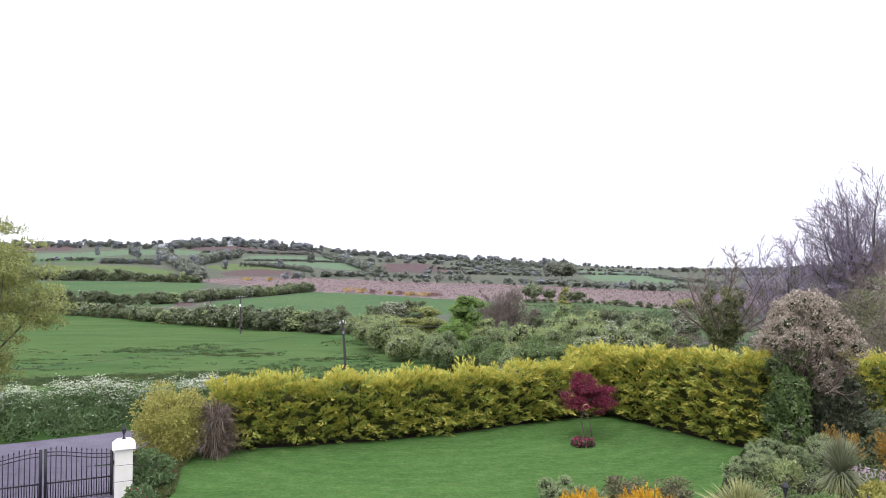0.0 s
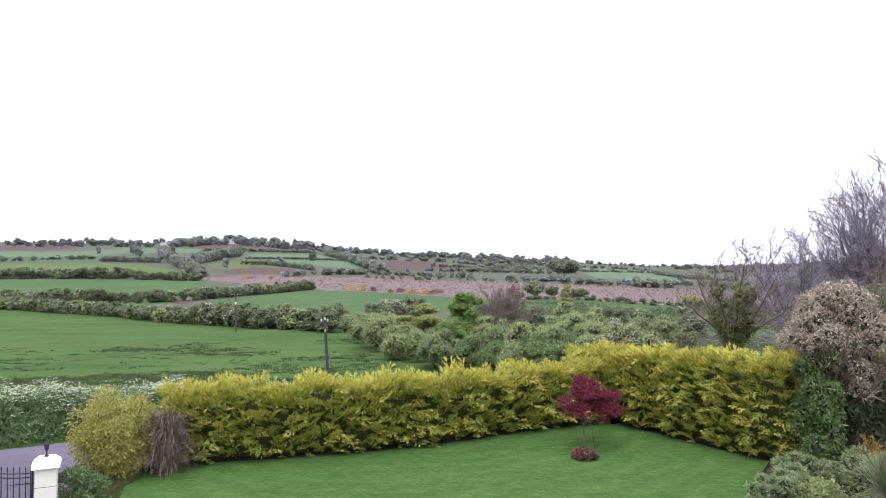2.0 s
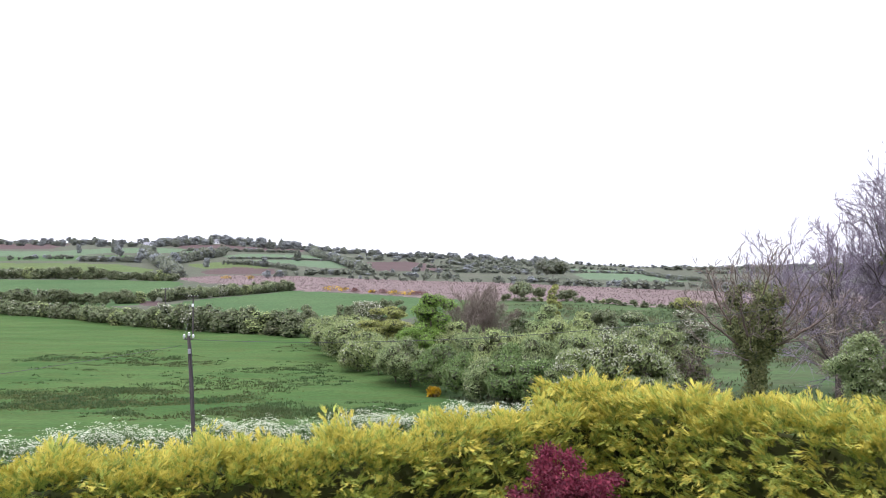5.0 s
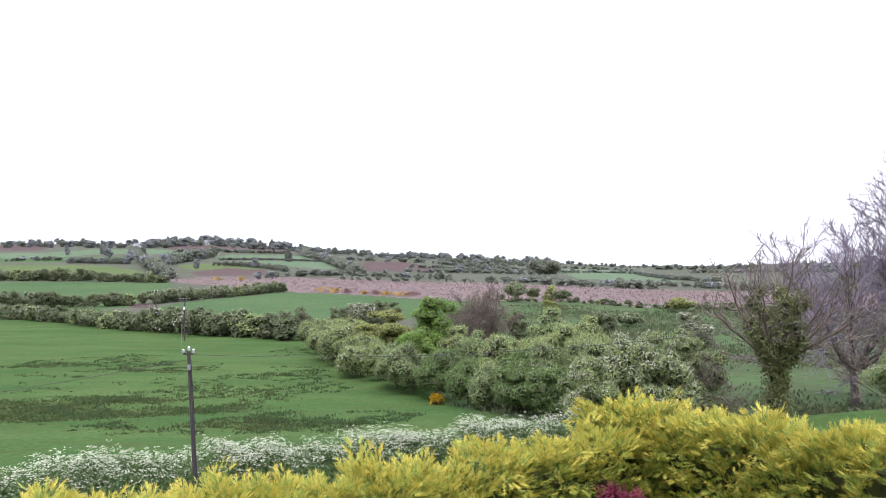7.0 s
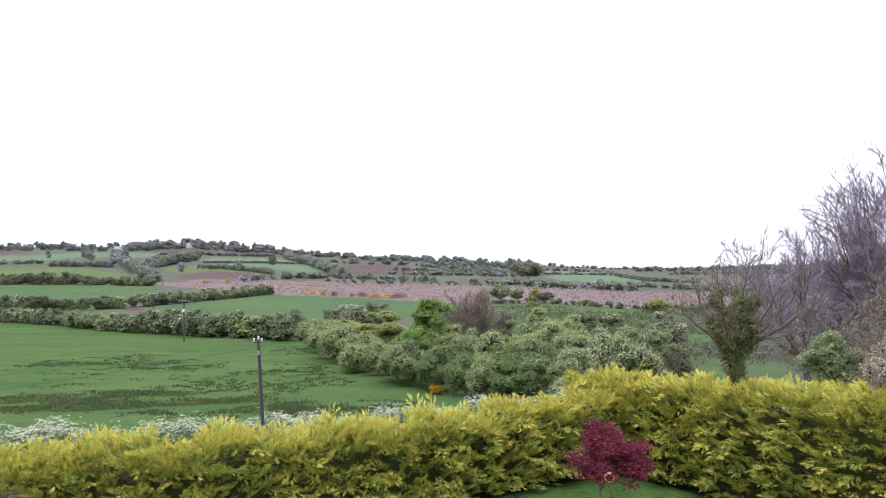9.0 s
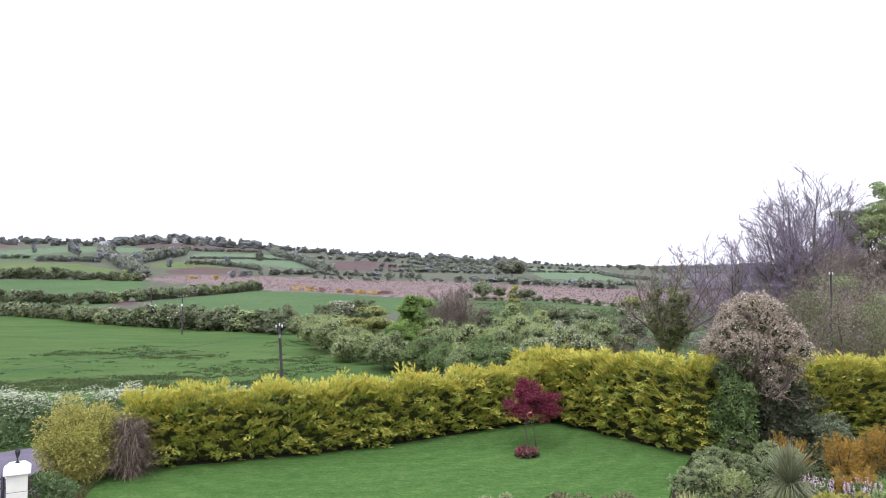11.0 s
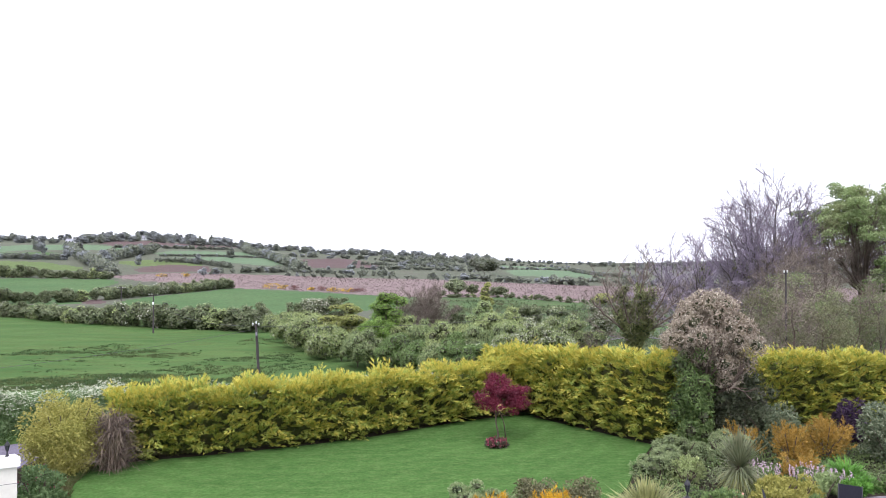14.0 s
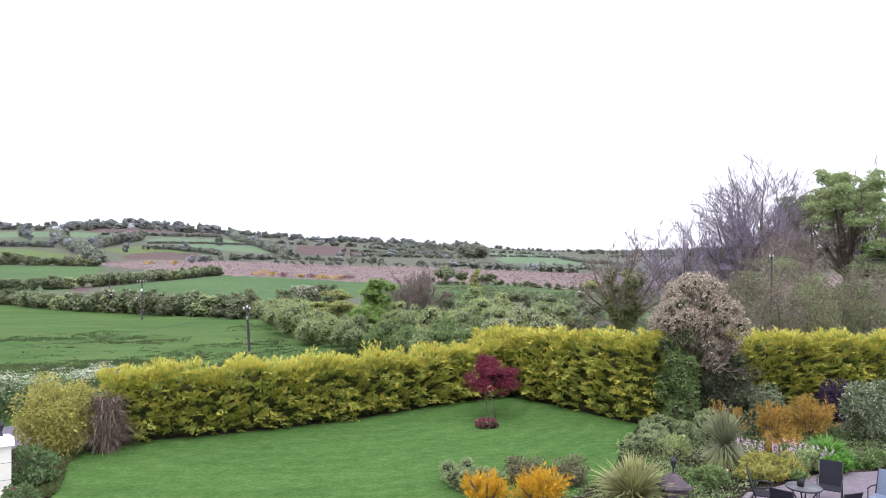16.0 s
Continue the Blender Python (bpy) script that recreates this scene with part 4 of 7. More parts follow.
# ---- hedges and shrubs of the garden ----
def cypress_hedge(line, tops, depth, label, seed, density=112, floor=0.4):
    """A clipped golden cypress hedge along a plan line of its lawn face, with sprays over a dark inner mass."""
    r = np.random.default_rng(seed)
    root = thing("cypress_hedge", label, "hedge", group="golden hedges")
    pts = np.array([(x, y, t) for (x, y), t in zip(line, tops)], float)
    q, d = along(pts, 0.05)
    nrm = np.stack([-d[:, 1], d[:, 0]], 1)
    total = len(q) * 0.05
    # inner mass, its dark colour standing for shade in the gaps
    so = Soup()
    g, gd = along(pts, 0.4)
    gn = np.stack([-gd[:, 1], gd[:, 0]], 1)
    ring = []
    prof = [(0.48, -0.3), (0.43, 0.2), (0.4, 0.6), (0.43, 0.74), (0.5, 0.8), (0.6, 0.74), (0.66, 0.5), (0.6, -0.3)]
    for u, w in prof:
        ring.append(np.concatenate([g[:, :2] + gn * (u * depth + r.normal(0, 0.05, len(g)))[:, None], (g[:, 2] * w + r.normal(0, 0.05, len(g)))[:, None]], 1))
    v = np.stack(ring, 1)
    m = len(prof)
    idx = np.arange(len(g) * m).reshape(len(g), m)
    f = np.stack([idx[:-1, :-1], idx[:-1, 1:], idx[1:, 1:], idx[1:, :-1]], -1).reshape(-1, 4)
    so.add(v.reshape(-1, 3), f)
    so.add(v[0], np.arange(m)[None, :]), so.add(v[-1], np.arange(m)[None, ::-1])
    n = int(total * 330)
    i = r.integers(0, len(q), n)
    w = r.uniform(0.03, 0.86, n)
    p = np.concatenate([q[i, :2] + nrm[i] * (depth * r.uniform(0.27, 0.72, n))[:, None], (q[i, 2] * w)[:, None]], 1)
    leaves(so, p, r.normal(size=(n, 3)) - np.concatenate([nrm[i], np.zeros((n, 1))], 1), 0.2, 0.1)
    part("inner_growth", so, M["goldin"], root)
    # plumes: each a short branch of many sprays that sweeps outward and up
    base, tips, shade = Soup(), Soup(), Soup()

    def plumes(p, axis, length, gold, count):
        n = len(p)
        axis = unit(axis)
        side = unit(np.cross(axis, np.array([0, 0, 1.0]) + r.normal(0, 0.12, (n, 3))))
        over = np.cross(side, axis)
        for k in range(count):
            u = (k + r.random(n)) / count
            fan = r.uniform(-1, 1, n)
            lift = r.normal(0, 0.35, n)
            at = p + axis * (length * u * (1 - 0.25 * fan * fan))[:, None] + side * (length * 0.42 * fan * (0.35 + 0.65 * u))[:, None] + over * (length * 0.16 * lift - length * 0.2 * u * u)[:, None]
            dr = unit(axis + side * (fan * 0.75)[:, None] + over * (0.25 * lift - 0.25 * u)[:, None] + r.normal(0, 0.13, (n, 3)))
            ln = np.clip(length * 0.42, 0.12, 0.2) * r.uniform(0.75, 1.25, n)
            flat = unit(np.cross(dr, over + r.normal(0, 0.5, (n, 3))))
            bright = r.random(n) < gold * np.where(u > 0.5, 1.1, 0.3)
            # sprays near a plume's base take the shade-toned colour
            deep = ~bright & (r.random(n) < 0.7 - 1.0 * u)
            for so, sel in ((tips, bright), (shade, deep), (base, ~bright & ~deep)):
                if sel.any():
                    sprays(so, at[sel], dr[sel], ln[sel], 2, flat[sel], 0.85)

    # pads in staggered rows over both faces
    tall = float(pts[:, 2].mean())
    cols, rows = int(total / 0.2), int(tall / (18 / density))
    ci, ri = np.meshgrid(np.arange(cols), np.arange(rows))
    ci, ri = ci.ravel(), ri.ravel()
    n = len(ci)
    s = np.clip((ci + 0.5 * (ri % 2) + r.uniform(-0.7, 0.7, n)) * total / cols, 0, total - 0.06)
    i = (s / 0.05).astype(int)
    w = np.clip(0.04 + 0.95 * (ri + r.uniform(-0.8, 0.8, n) + 0.5) / rows, 0.03, 1.0)
    back = r.random(n) < 0.16
    bulge = 0.05 * np.sin(s * 4.3 + 1.5 * np.sin(s * 0.8 + seed)) + 0.05 * np.sin(s * 9.1 + 2 * seed + w * 3) + 0.05 * np.sin(w * 15 + s * 2.7)
    u = np.where(back, 0.7, 0.24 + 0.16 * np.clip(w - 0.7, 0, 1) - 0.06 * np.sin(w * 3.1) + bulge + r.uniform(-0.05, 0.05, n))
    sg = np.where(back, 1.0, -1.0)
    sweep = 0.4 * np.sin(s * 0.9 + seed) + r.normal(0, 0.5, n)
    p = np.concatenate([q[i, :2] + nrm[i] * (u * depth)[:, None], (q[i, 2] * w * 0.92)[:, None]], 1)
    ax = np.concatenate([nrm[i] * sg[:, None] + d[i] * sweep[:, None], np.maximum(0.55 + 0.6 * w + r.normal(0, 0.7, n), 0.45 - 2.2 * w)[:, None]], 1)
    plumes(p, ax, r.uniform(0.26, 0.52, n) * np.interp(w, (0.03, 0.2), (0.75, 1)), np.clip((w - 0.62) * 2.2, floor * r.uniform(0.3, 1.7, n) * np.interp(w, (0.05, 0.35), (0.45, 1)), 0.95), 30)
    # the clipped top
    n = int(total * density * 0.5)
    i = r.integers(0, len(q), n)
    s = i * 0.05
    u = r.uniform(0.12, 0.88, n)
    wave = 0.13 * np.sin(s * 2.3 + seed) + 0.11 * np.sin(s * 5.3 + 3 + 2 * np.sin(s * 0.7)) + 0.06 * np.sin(s * 11.0 + u * 5)
    z = q[i, 2] * (0.86 - 0.7 * np.abs(u - 0.5) ** 2.2) + wave + r.uniform(-0.12, 0.06, n)
    p = np.concatenate([q[i, :2] + nrm[i] * (u * depth)[:, None], z[:, None]], 1)
    ax = np.concatenate([nrm[i] * ((u - 0.5) * 1.3)[:, None] + d[i] * r.normal(0, 0.4, (n, 1)), np.full((n, 1), 0.9)], 1)
    plumes(p, ax, np.where(r.random(n) < 0.06, r.uniform(0.5, 0.7, n), r.uniform(0.26, 0.5, n)), np.full(n, 0.62), 26)
    # both ends
    for e, sgn in ((0, -1.0), (len(q) - 1, 1.0)):
        n = int(density * 1.3)
        u, w = r.uniform(0.25, 0.75, n), r.uniform(0.06, 0.95, n)
        p = np.concatenate([q[e, :2] + nrm[e] * (u * depth)[:, None] - d[e] * (sgn * 0.25), (q[e, 2] * w * 0.9)[:, None]], 1)
        ax = np.concatenate([np.repeat(d[e][None] * sgn, n, 0) + nrm[e] * ((u - 0.5) * 1.5)[:, None], (0.3 + 0.4 * w)[:, None]], 1)
        plumes(p, ax, r.uniform(0.24, 0.4, n), np.clip((w - 0.55) * 2.0, 0.03, 0.9), 9)
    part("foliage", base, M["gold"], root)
    part("old_growth", shade, M["goldshade"], root, "olive-green base sprays, darkened as shade within the plumes")
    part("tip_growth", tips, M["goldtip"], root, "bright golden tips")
    return root


cypress_hedge([(-7.9, 24.5), (-4.6, 25.3), (-1.7, 26.2), (0.6, 27.2), (2.7, 28.4), (4.4, 29.4), (7.4, 30.6)], [2.4, 2.36, 2.32, 2.27, 2.22, 2.27, 2.4], 2.0, "clipped golden cypress hedge along the back of the lawn", 3)
cypress_hedge([(5.6, 32.6), (7.3, 29.9), (8.85, 27.5), (10.45, 25.1), (10.75, 24.65)], [2.8, 2.95, 3.2, 3.45, 3.5], 2.1, "taller golden cypress hedge beside the red maple", 5, floor=0.46)
cypress_hedge([(12.6, 28.2), (16, 27.6), (20, 27.0), (27, 26.2)], [2.95, 3.0, 2.95, 3.05], 2.0, "golden cypress hedge behind the flowering shrubs", 8, 100, 0.46)


def shrub(name, label, place, size, material, leaf, count, seed, kind="leaf", lumps=9, stems=True, fine=0.62, category="shrub", low=-0.75, group="", extra=None):
    """A rounded shrub: short stems and a lumpy crown of leaves or conifer sprays, standing on its place."""
    rx, ry, rz = size
    root = thing(name, label, category, place, group=group)
    if stems:
        r = np.random.default_rng(seed)
        a = r.uniform(0, 6.28, 9)
        e = np.stack([np.cos(a) * rx * 0.6, np.sin(a) * ry * 0.6, rz * r.uniform(0.8, 1.5, 9)], 1)
        so = Soup()
        b = e * np.array([0.12, 0.12, 0]) + np.array([0, 0, -0.05])
        mid = (b + e) / 2 + np.array([0, 0, rz * 0.1])
        tubes(so, b, mid, 0.03, 0.022), tubes(so, mid, e, 0.022, 0.01)
        tagged(part("woody_growth", so, M["brownbark"], root), kind="stuff")
    lumps = lumps * 2 + 6
    p, d = blob(seed, count, rx, ry, rz, lumps, low=low, fine=fine)
    p[:, 2] += rz * -low
    so = Soup()
    r = np.random.default_rng(seed + 50)
    if kind == "plume":
        n = count // 16
        q, dq = blob(seed, n, rx, ry, rz, lumps, hollow=0.5, low=low, fine=fine)
        q[:, 2] += rz * -low
        ax = unit(dq * 0.8 + np.array([0, 0, 0.55]) + r.normal(0, 0.25, (n, 3)))
        ln = rx * r.uniform(0.28, 0.55, n)
        s1, s2 = frames_of(ax, r)
        for k in range(16):
            u = (k + r.random(n)) / 16
            th = r.uniform(0, 6.28, n)
            off = s1 * np.cos(th)[:, None] + s2 * np.sin(th)[:, None]
            sprays(so, q - ax * (ln * 0.5)[:, None] + ax * (ln * u)[:, None] + off * (ln * 0.16 * (1 - u))[:, None], ax + off * 0.6, ln * 0.36, 1, None, 0.9)
    elif kind == "cloud":
        n = 26
        cs = dome(seed, n, rx * 0.8, ry * 0.8, rz * 0.85, low, 0.5)
        cs[:, 2] += rz * -low
        rad = r.uniform(0.16, 0.3, n) * (rx + ry) / 2
        i = r.integers(0, n, count)
        o = unit(r.normal(size=(count, 3)) + np.array([0, 0, 0.5]))
        sprays(so, cs[i] + o * (rad[i] * r.uniform(0.75, 1.0, count))[:, None] * np.array([1, 1, 0.7]), o + r.normal(0, 0.4, o.shape), leaf * r.uniform(0.5, 0.9, count), 2)
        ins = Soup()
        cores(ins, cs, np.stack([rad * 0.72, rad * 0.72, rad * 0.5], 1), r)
        tagged(part("inner_growth", ins, M["inner"], root, "inner growth coloured dark as shade"), kind="stuff")
    elif kind == "spray":
        sprays(so, p, d + r.normal(0, 0.35, d.shape), r.uniform(0.7, 1.3, count) * leaf, 2)
    else:
        leaves(so, p, d + r.normal(0, 0.8, d.shape), r.uniform(0.7, 1.3, count) * leaf, leaf * 0.55, 0.2)
    part("foliage", so, M[material], root)
    if extra:
        mat2, n2, l2, nm = extra
        p, d = blob(seed, n2, rx * 1.03, ry * 1.03, rz * 1.03, lumps, hollow=0.9, low=low, fine=fine)
        p[:, 2] += rz * -low
        so = Soup()
        leaves(so, p, d + r.normal(0, 0.7, d.shape), l2, l2 * 0.8)
        tagged(part(nm, so, M[mat2], root), kind="stuff")
    return root


def tuft(name, label, place, count, length, width, droop, material, seed, category="plant", lean=(0.15, 0.95), stem=0.0, group="", base=0.05, bow=2.0):
    """Arching blades from one crown, on a short stem where it has one."""
    r = np.random.default_rng(seed)
    root = thing(name, label, category, place, group=group)
    if stem:
        part("trunk", lathe_bm([(0.0, -0.03), (0.13, -0.03), (0.1, stem * 0.5), (0.11, stem), (0.03, stem + 0.1)], 9), M["brownbark"], root, smooth=True)
    a, l = r.uniform(0, 6.28, count), r.uniform(*lean, count)
    d = np.stack([np.cos(a) * np.sin(l * 1.5), np.sin(a) * np.sin(l * 1.5), np.cos(l * 1.5)], 1)
    so = Soup()
    blades(so, d * 0.04 + np.array([0, 0, stem]) + r.normal(0, base, (count, 3)) * np.array([1, 1, 0.8 if stem else 0]), d, length * r.uniform(0.7, 1.1, count), width, droop * r.uniform(0.5, 1.4, count), 4 if bow == 2 else 7, bow)
    part("blade_growth", so, M[material], root)
    return root


shrub("golden_shrub", "loose yellow-green shrub at the end of the hedge", (-9.2, 24.2, 0), (1.4, 1.2, 1.5), "golden", 0.09, 22000, 21, lumps=16, fine=0.8)
def pampas(place, seed):
    """A tall tangle of withered leaves that arch out and hang down."""
    root = thing("pampas_clump", "withered brown pampas clump against the hedge", "plant", place)
    r = np.random.default_rng(seed)
    so = Soup()
    n = 1300
    a, h = r.uniform(0, 6.28, n), r.uniform(0.1, 1.75, n)
    out = np.stack([np.cos(a), np.sin(a), np.zeros(n)], 1)
    p = out * (r.uniform(0.02, 0.42, n))[:, None] + np.array([0, 0, 1.0]) * h[:, None]
    blades(so, p, out * r.uniform(0.1, 0.9, (n, 1)) + np.array([0, 0, 0.6]) + r.normal(0, 0.75, (n, 3)), r.uniform(0.3, 0.75, n), 0.026, r.uniform(0.2, 1.1, n), 6)
    m = 260
    a = r.uniform(0, 6.28, m)
    blades(so, np.stack([np.cos(a), np.sin(a), np.zeros(m)], 1) * 0.2, np.stack([np.cos(a) * 0.45, np.sin(a) * 0.45, np.ones(m)], 1) + r.normal(0, 0.25, (m, 3)), r.uniform(1.3, 2.4, m), 0.03, r.uniform(0.2, 0.8, m), 7, 2.4)
    dk = Soup()
    n = 700
    p = np.stack([r.normal(0, 0.2, n), r.normal(0, 0.2, n), r.uniform(0, 1.5, n)], 1)
    leaves(dk, p, r.normal(0, 0.7, (n, 3)) + np.array([0, 0, 0.5]), r.uniform(0.3, 0.7, n), 0.03, 0.2)
    part("dead_growth", dk, M["bogdark"], root, "dark dead inner leaves")
    part("leaf_growth", so, M["drygrass"], root)


pampas((-7.75, 24.3, 0), 22)
shrub("garden_shrub", "low green shrub with pink flowers by the gate pillar", (-8.55, 20.8, 0), (0.72, 0.8, 0.62), "parsley", 0.09, 4200, 23, extra=("crimson", 60, 0.07, "flower_growth"))
shrub("garden_shrub", "small green shrub with pink flowers beside the lawn", (-8.1, 19.3, 0), (0.5, 0.6, 0.36), "parsley", 0.09, 2000, 24, extra=("crimson", 50, 0.07, "flower_growth"))


def red_maple(place):
    root = thing("red_maple", "small red-leaved maple with a straw ring on its trunk", "tree", place)
    segs, tips, td = limbs(31, 1.9, 0.36, 0.55, 3, 3, girth=0.035, lift=0.5)
    part("trunk", limb_soup(segs, 1.0, 0.008), M["brownbark"], root)
    r = np.random.default_rng(5)
    so = Soup()
    tp = dome(36, 90, 1.1, 1.0, 0.85, -0.45, 0.3, 0.2)
    n = 9500
    i = r.integers(0, len(tp), n)
    d = unit(r.normal(size=(n, 3)))
    p = tp[i] + d * r.uniform(0.03, 0.24, (n, 1)) * np.array([1.2, 1.2, 0.55])
    d = unit(d + r.normal(0, 0.7, d.shape) - np.array([0, 0, 0.3]))
    chips(so, p + np.array([0.32, 0, 1.5]), d, r.uniform(0.05, 0.09, n), 0.05, frames_of(d, r)[0])
    part("crown", so, M["maple"], root)
    part("stake", rod([(0.28, -0.1, -0.05), (0.2, -0.1, 0.55), (0.02, -0.06, 1.1)], 0.02), M["brownbark"], root)
    a = np.linspace(0, 2 * math.pi, 15)
    ringp = np.stack([np.cos(a) * 0.1 - 0.02, np.full(15, -0.55), np.sin(a) * 0.1 + 1.22], 1)
    part("straw_ring", rod(ringp, 0.028, 7), M["ring"], root, "pale straw ring", True)


red_maple((5.35, 27.0, 0.03))


def ring_bed(place):
    root = thing("flower_ring", "ring of crimson flowers at the foot of the maple", "flowers", place)
    r = np.random.default_rng(9)
    a, q = r.uniform(0, 6.28, 900), np.sqrt(r.uniform(0, 1, 900)) * 0.4
    p = np.stack([np.cos(a) * q, np.sin(a) * q * 0.9, r.uniform(0, 0.2, 900)], 1)
    for nm, mt, sl in (("leaf_growth", "darkshrub", slice(0, 520)), ("flower_growth", "crimson", slice(520, 900))):
        so = Soup()
        pp = p[sl] + np.array([0, 0, 0.03 if nm == "flower_growth" else 0])
        leaves(so, pp, r.normal(0, 0.6, pp.shape) + np.array([0, 0, 0.8]), 0.11, 0.08)
        part(nm, so, M[mt], root)


ring_bed((5.05, 25.65, 0.03))


def pale_tree(place):
    root = thing("variegated_tree", "broad shrubby tree with pale pink-edged leaves", "tree", place)
    segs, tips, td = limbs(41, 4.2, 0.25, 0.36, 3, 4, girth=0.14)
    part("trunk", limb_soup(segs, 1.0, 0.012), M["brownbark"], root)
    r = np.random.default_rng(42)
    # pale crown, narrower to the top
    cs = dome(43, 165, 1.65, 1.6, 1.75, -0.98, 0.45, 0.1)
    cs[:, :2] *= np.interp(cs[:, 2], (-1.8, -0.6, 0.2, 1.8), (0.72, 0.92, 0.9, 0.66))[:, None]
    cs[:, 2] += np.maximum(cs[:, 0], 0) * np.where(cs[:, 2] < 0, 0.45, 0)
    cs = cs + np.array([0.05, 0, 3.75])
    rad = np.stack([r.uniform(0.24, 0.42, len(cs))] * 3, 1)
    so, fl, ins = Soup(), Soup(), Soup()
    leaf_clumps(so, cs, rad, 60000, 0.1, r, up=0.1, aspect=0.44, flower=fl, share=0.15, loose=1.5)
    part("crown", so, M["pale_leaf"], root)
    part("pale_growth", fl, M["cream"], root, "cream-edged young leaves")
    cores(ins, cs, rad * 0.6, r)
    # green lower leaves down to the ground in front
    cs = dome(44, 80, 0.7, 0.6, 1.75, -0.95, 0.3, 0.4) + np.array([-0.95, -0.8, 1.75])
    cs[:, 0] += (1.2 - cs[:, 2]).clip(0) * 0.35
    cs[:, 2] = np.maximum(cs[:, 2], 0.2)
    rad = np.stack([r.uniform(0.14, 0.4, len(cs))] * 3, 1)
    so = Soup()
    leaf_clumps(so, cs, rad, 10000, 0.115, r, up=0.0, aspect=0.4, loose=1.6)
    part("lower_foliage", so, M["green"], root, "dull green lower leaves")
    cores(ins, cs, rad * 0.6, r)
    # dark leaf mass beside them, its colour standing for the shaded hollow
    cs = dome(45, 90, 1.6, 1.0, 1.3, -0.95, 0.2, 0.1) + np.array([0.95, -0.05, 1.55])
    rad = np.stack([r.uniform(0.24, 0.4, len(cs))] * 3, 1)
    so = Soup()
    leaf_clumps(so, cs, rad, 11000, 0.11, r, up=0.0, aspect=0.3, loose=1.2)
    part("dark_growth", so, M["darkshrub"], root, "dark leaf mass standing for the crown's shaded hollow")
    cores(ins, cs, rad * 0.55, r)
    tagged(part("inner_growth", ins, M["inner"], root, "inner growth coloured dark as shade"), kind="stuff")


pale_tree((12.9, 25.3, 0))

def cordyline(place):
    root = thing("cordyline", "spiky grey-green cordyline palm with a pale drooping skirt", "palm", place)
    r = np.random.default_rng(62)
    part("trunk", lathe_bm([(0, -0.03), (0.15, -0.03), (0.11, 0.2), (0.1, 0.5), (0.12, 0.7), (0.04, 0.85)], 9), M["brownbark"], root, smooth=True)

    def fan(name, count, lo, hi, z, length, droop, mt, label=""):
        a, l = r.uniform(0, 6.28, count), r.uniform(lo, hi, count)
        d = np.stack([np.cos(a) * np.sin(l), np.sin(a) * np.sin(l), np.cos(l)], 1)
        so = Soup()
        blades(so, d * 0.05 + np.stack([np.zeros(count), np.zeros(count), r.uniform(*z, count)], 1), d, length * r.uniform(0.75, 1.1, count), 0.045, droop * r.uniform(0.4, 1.5, count), 5, 2.4)
        part(name, so, M[mt], root, label)

    fan("blade_growth", 330, 0.03, 0.95, (0.62, 0.82), 1.15, 0.12, "spike")
    fan("lower_growth", 160, 0.9, 1.7, (0.5, 0.75), 0.95, 0.5, "spike")
    fan("dry_skirt", 150, 1.3, 2.1, (0.35, 0.65), 0.75, 0.55, "flax", "pale drooping old leaves")


# mounds and conifers of the bed by the patio
shrub("juniper", "spreading grey-green juniper mound at the lawn's edge", (10.75, 23.0, 0), (1.1, 1.0, 0.55), "juniper", 0.14, 5200, 51, "cloud", 12, group="junipers")
shrub("juniper", "spreading grey-green juniper mound behind the palm", (12.2, 22.9, 0), (1.2, 1.0, 0.58), "juniper", 0.14, 5200, 52, "cloud", 12, group="junipers")
shrub("juniper", "dark-stemmed low juniper beside the lawn", (9.5, 21.7, 0), (1.15, 0.95, 0.42), "juniper", 0.13, 3000, 53, "cloud", 9, group="junipers")
shrub("garden_shrub", "dark green leafy shrub under the variegated tree", (14.9, 24.6, 0), (1.5, 1.0, 1.0), "greyleaf", 0.13, 5200, 54)
shrub("amber_conifer", "tall amber-orange conifer in the bed", (15.8, 22.9, 0), (0.88, 0.8, 0.82), "orange", 0.14, 4200, 55, "plume", 9, fine=0.8, group="amber conifers")
shrub("amber_conifer", "rounded amber conifer among the shrubs", (14.4, 22.6, 0), (0.8, 0.7, 0.7), "orange", 0.13, 3200, 56, "plume", 8, fine=0.8, group="amber conifers")
shrub("amber_conifer", "low amber conifer behind the heather", (13.7, 21.1, 0), (0.7, 0.55, 0.42), "orange", 0.12, 2400, 57, "plume", 8, fine=0.8, group="amber conifers")
shrub("amber_conifer", "pale amber conifer behind the palm", (13.2, 23.6, 0), (0.8, 0.6, 0.7), "orange", 0.14, 1900, 58, "plume", 8, group="amber conifers")
shrub("purple_shrub", "dark purple-leaved shrub near the hedge", (18.0, 24.8, 0), (0.8, 0.6, 0.95), "purple", 0.12, 2600, 59)
shrub("variegated_shrub", "grey-green shrub with small white flowers by the patio", (17.6, 22.2, 0), (1.5, 1.2, 1.2), "greyleaf", 0.12, 5200, 60, extra=("white", 700, 0.06, "flower_growth"))
tuft("bright_grass_clump", "bright green arching grass clump at the patio edge", (14.7, 20.3, 0), 1300, 1.25, 0.06, 0.6, "bright", 61)
cordyline((11.15, 20.0, 0))
tuft("flax_clump", "yellow-striped flax with arching blades", (7.5, 17.9, 0), 820, 1.55, 0.055, 0.35, "flax", 63, lean=(0.05, 0.8))
shrub("garden_shrub", "pale silvery shrub beside the cordyline", (9.9, 20.8, 0), (0.6, 0.5, 0.5), "willow", 0.1, 1500, 64, "spray")
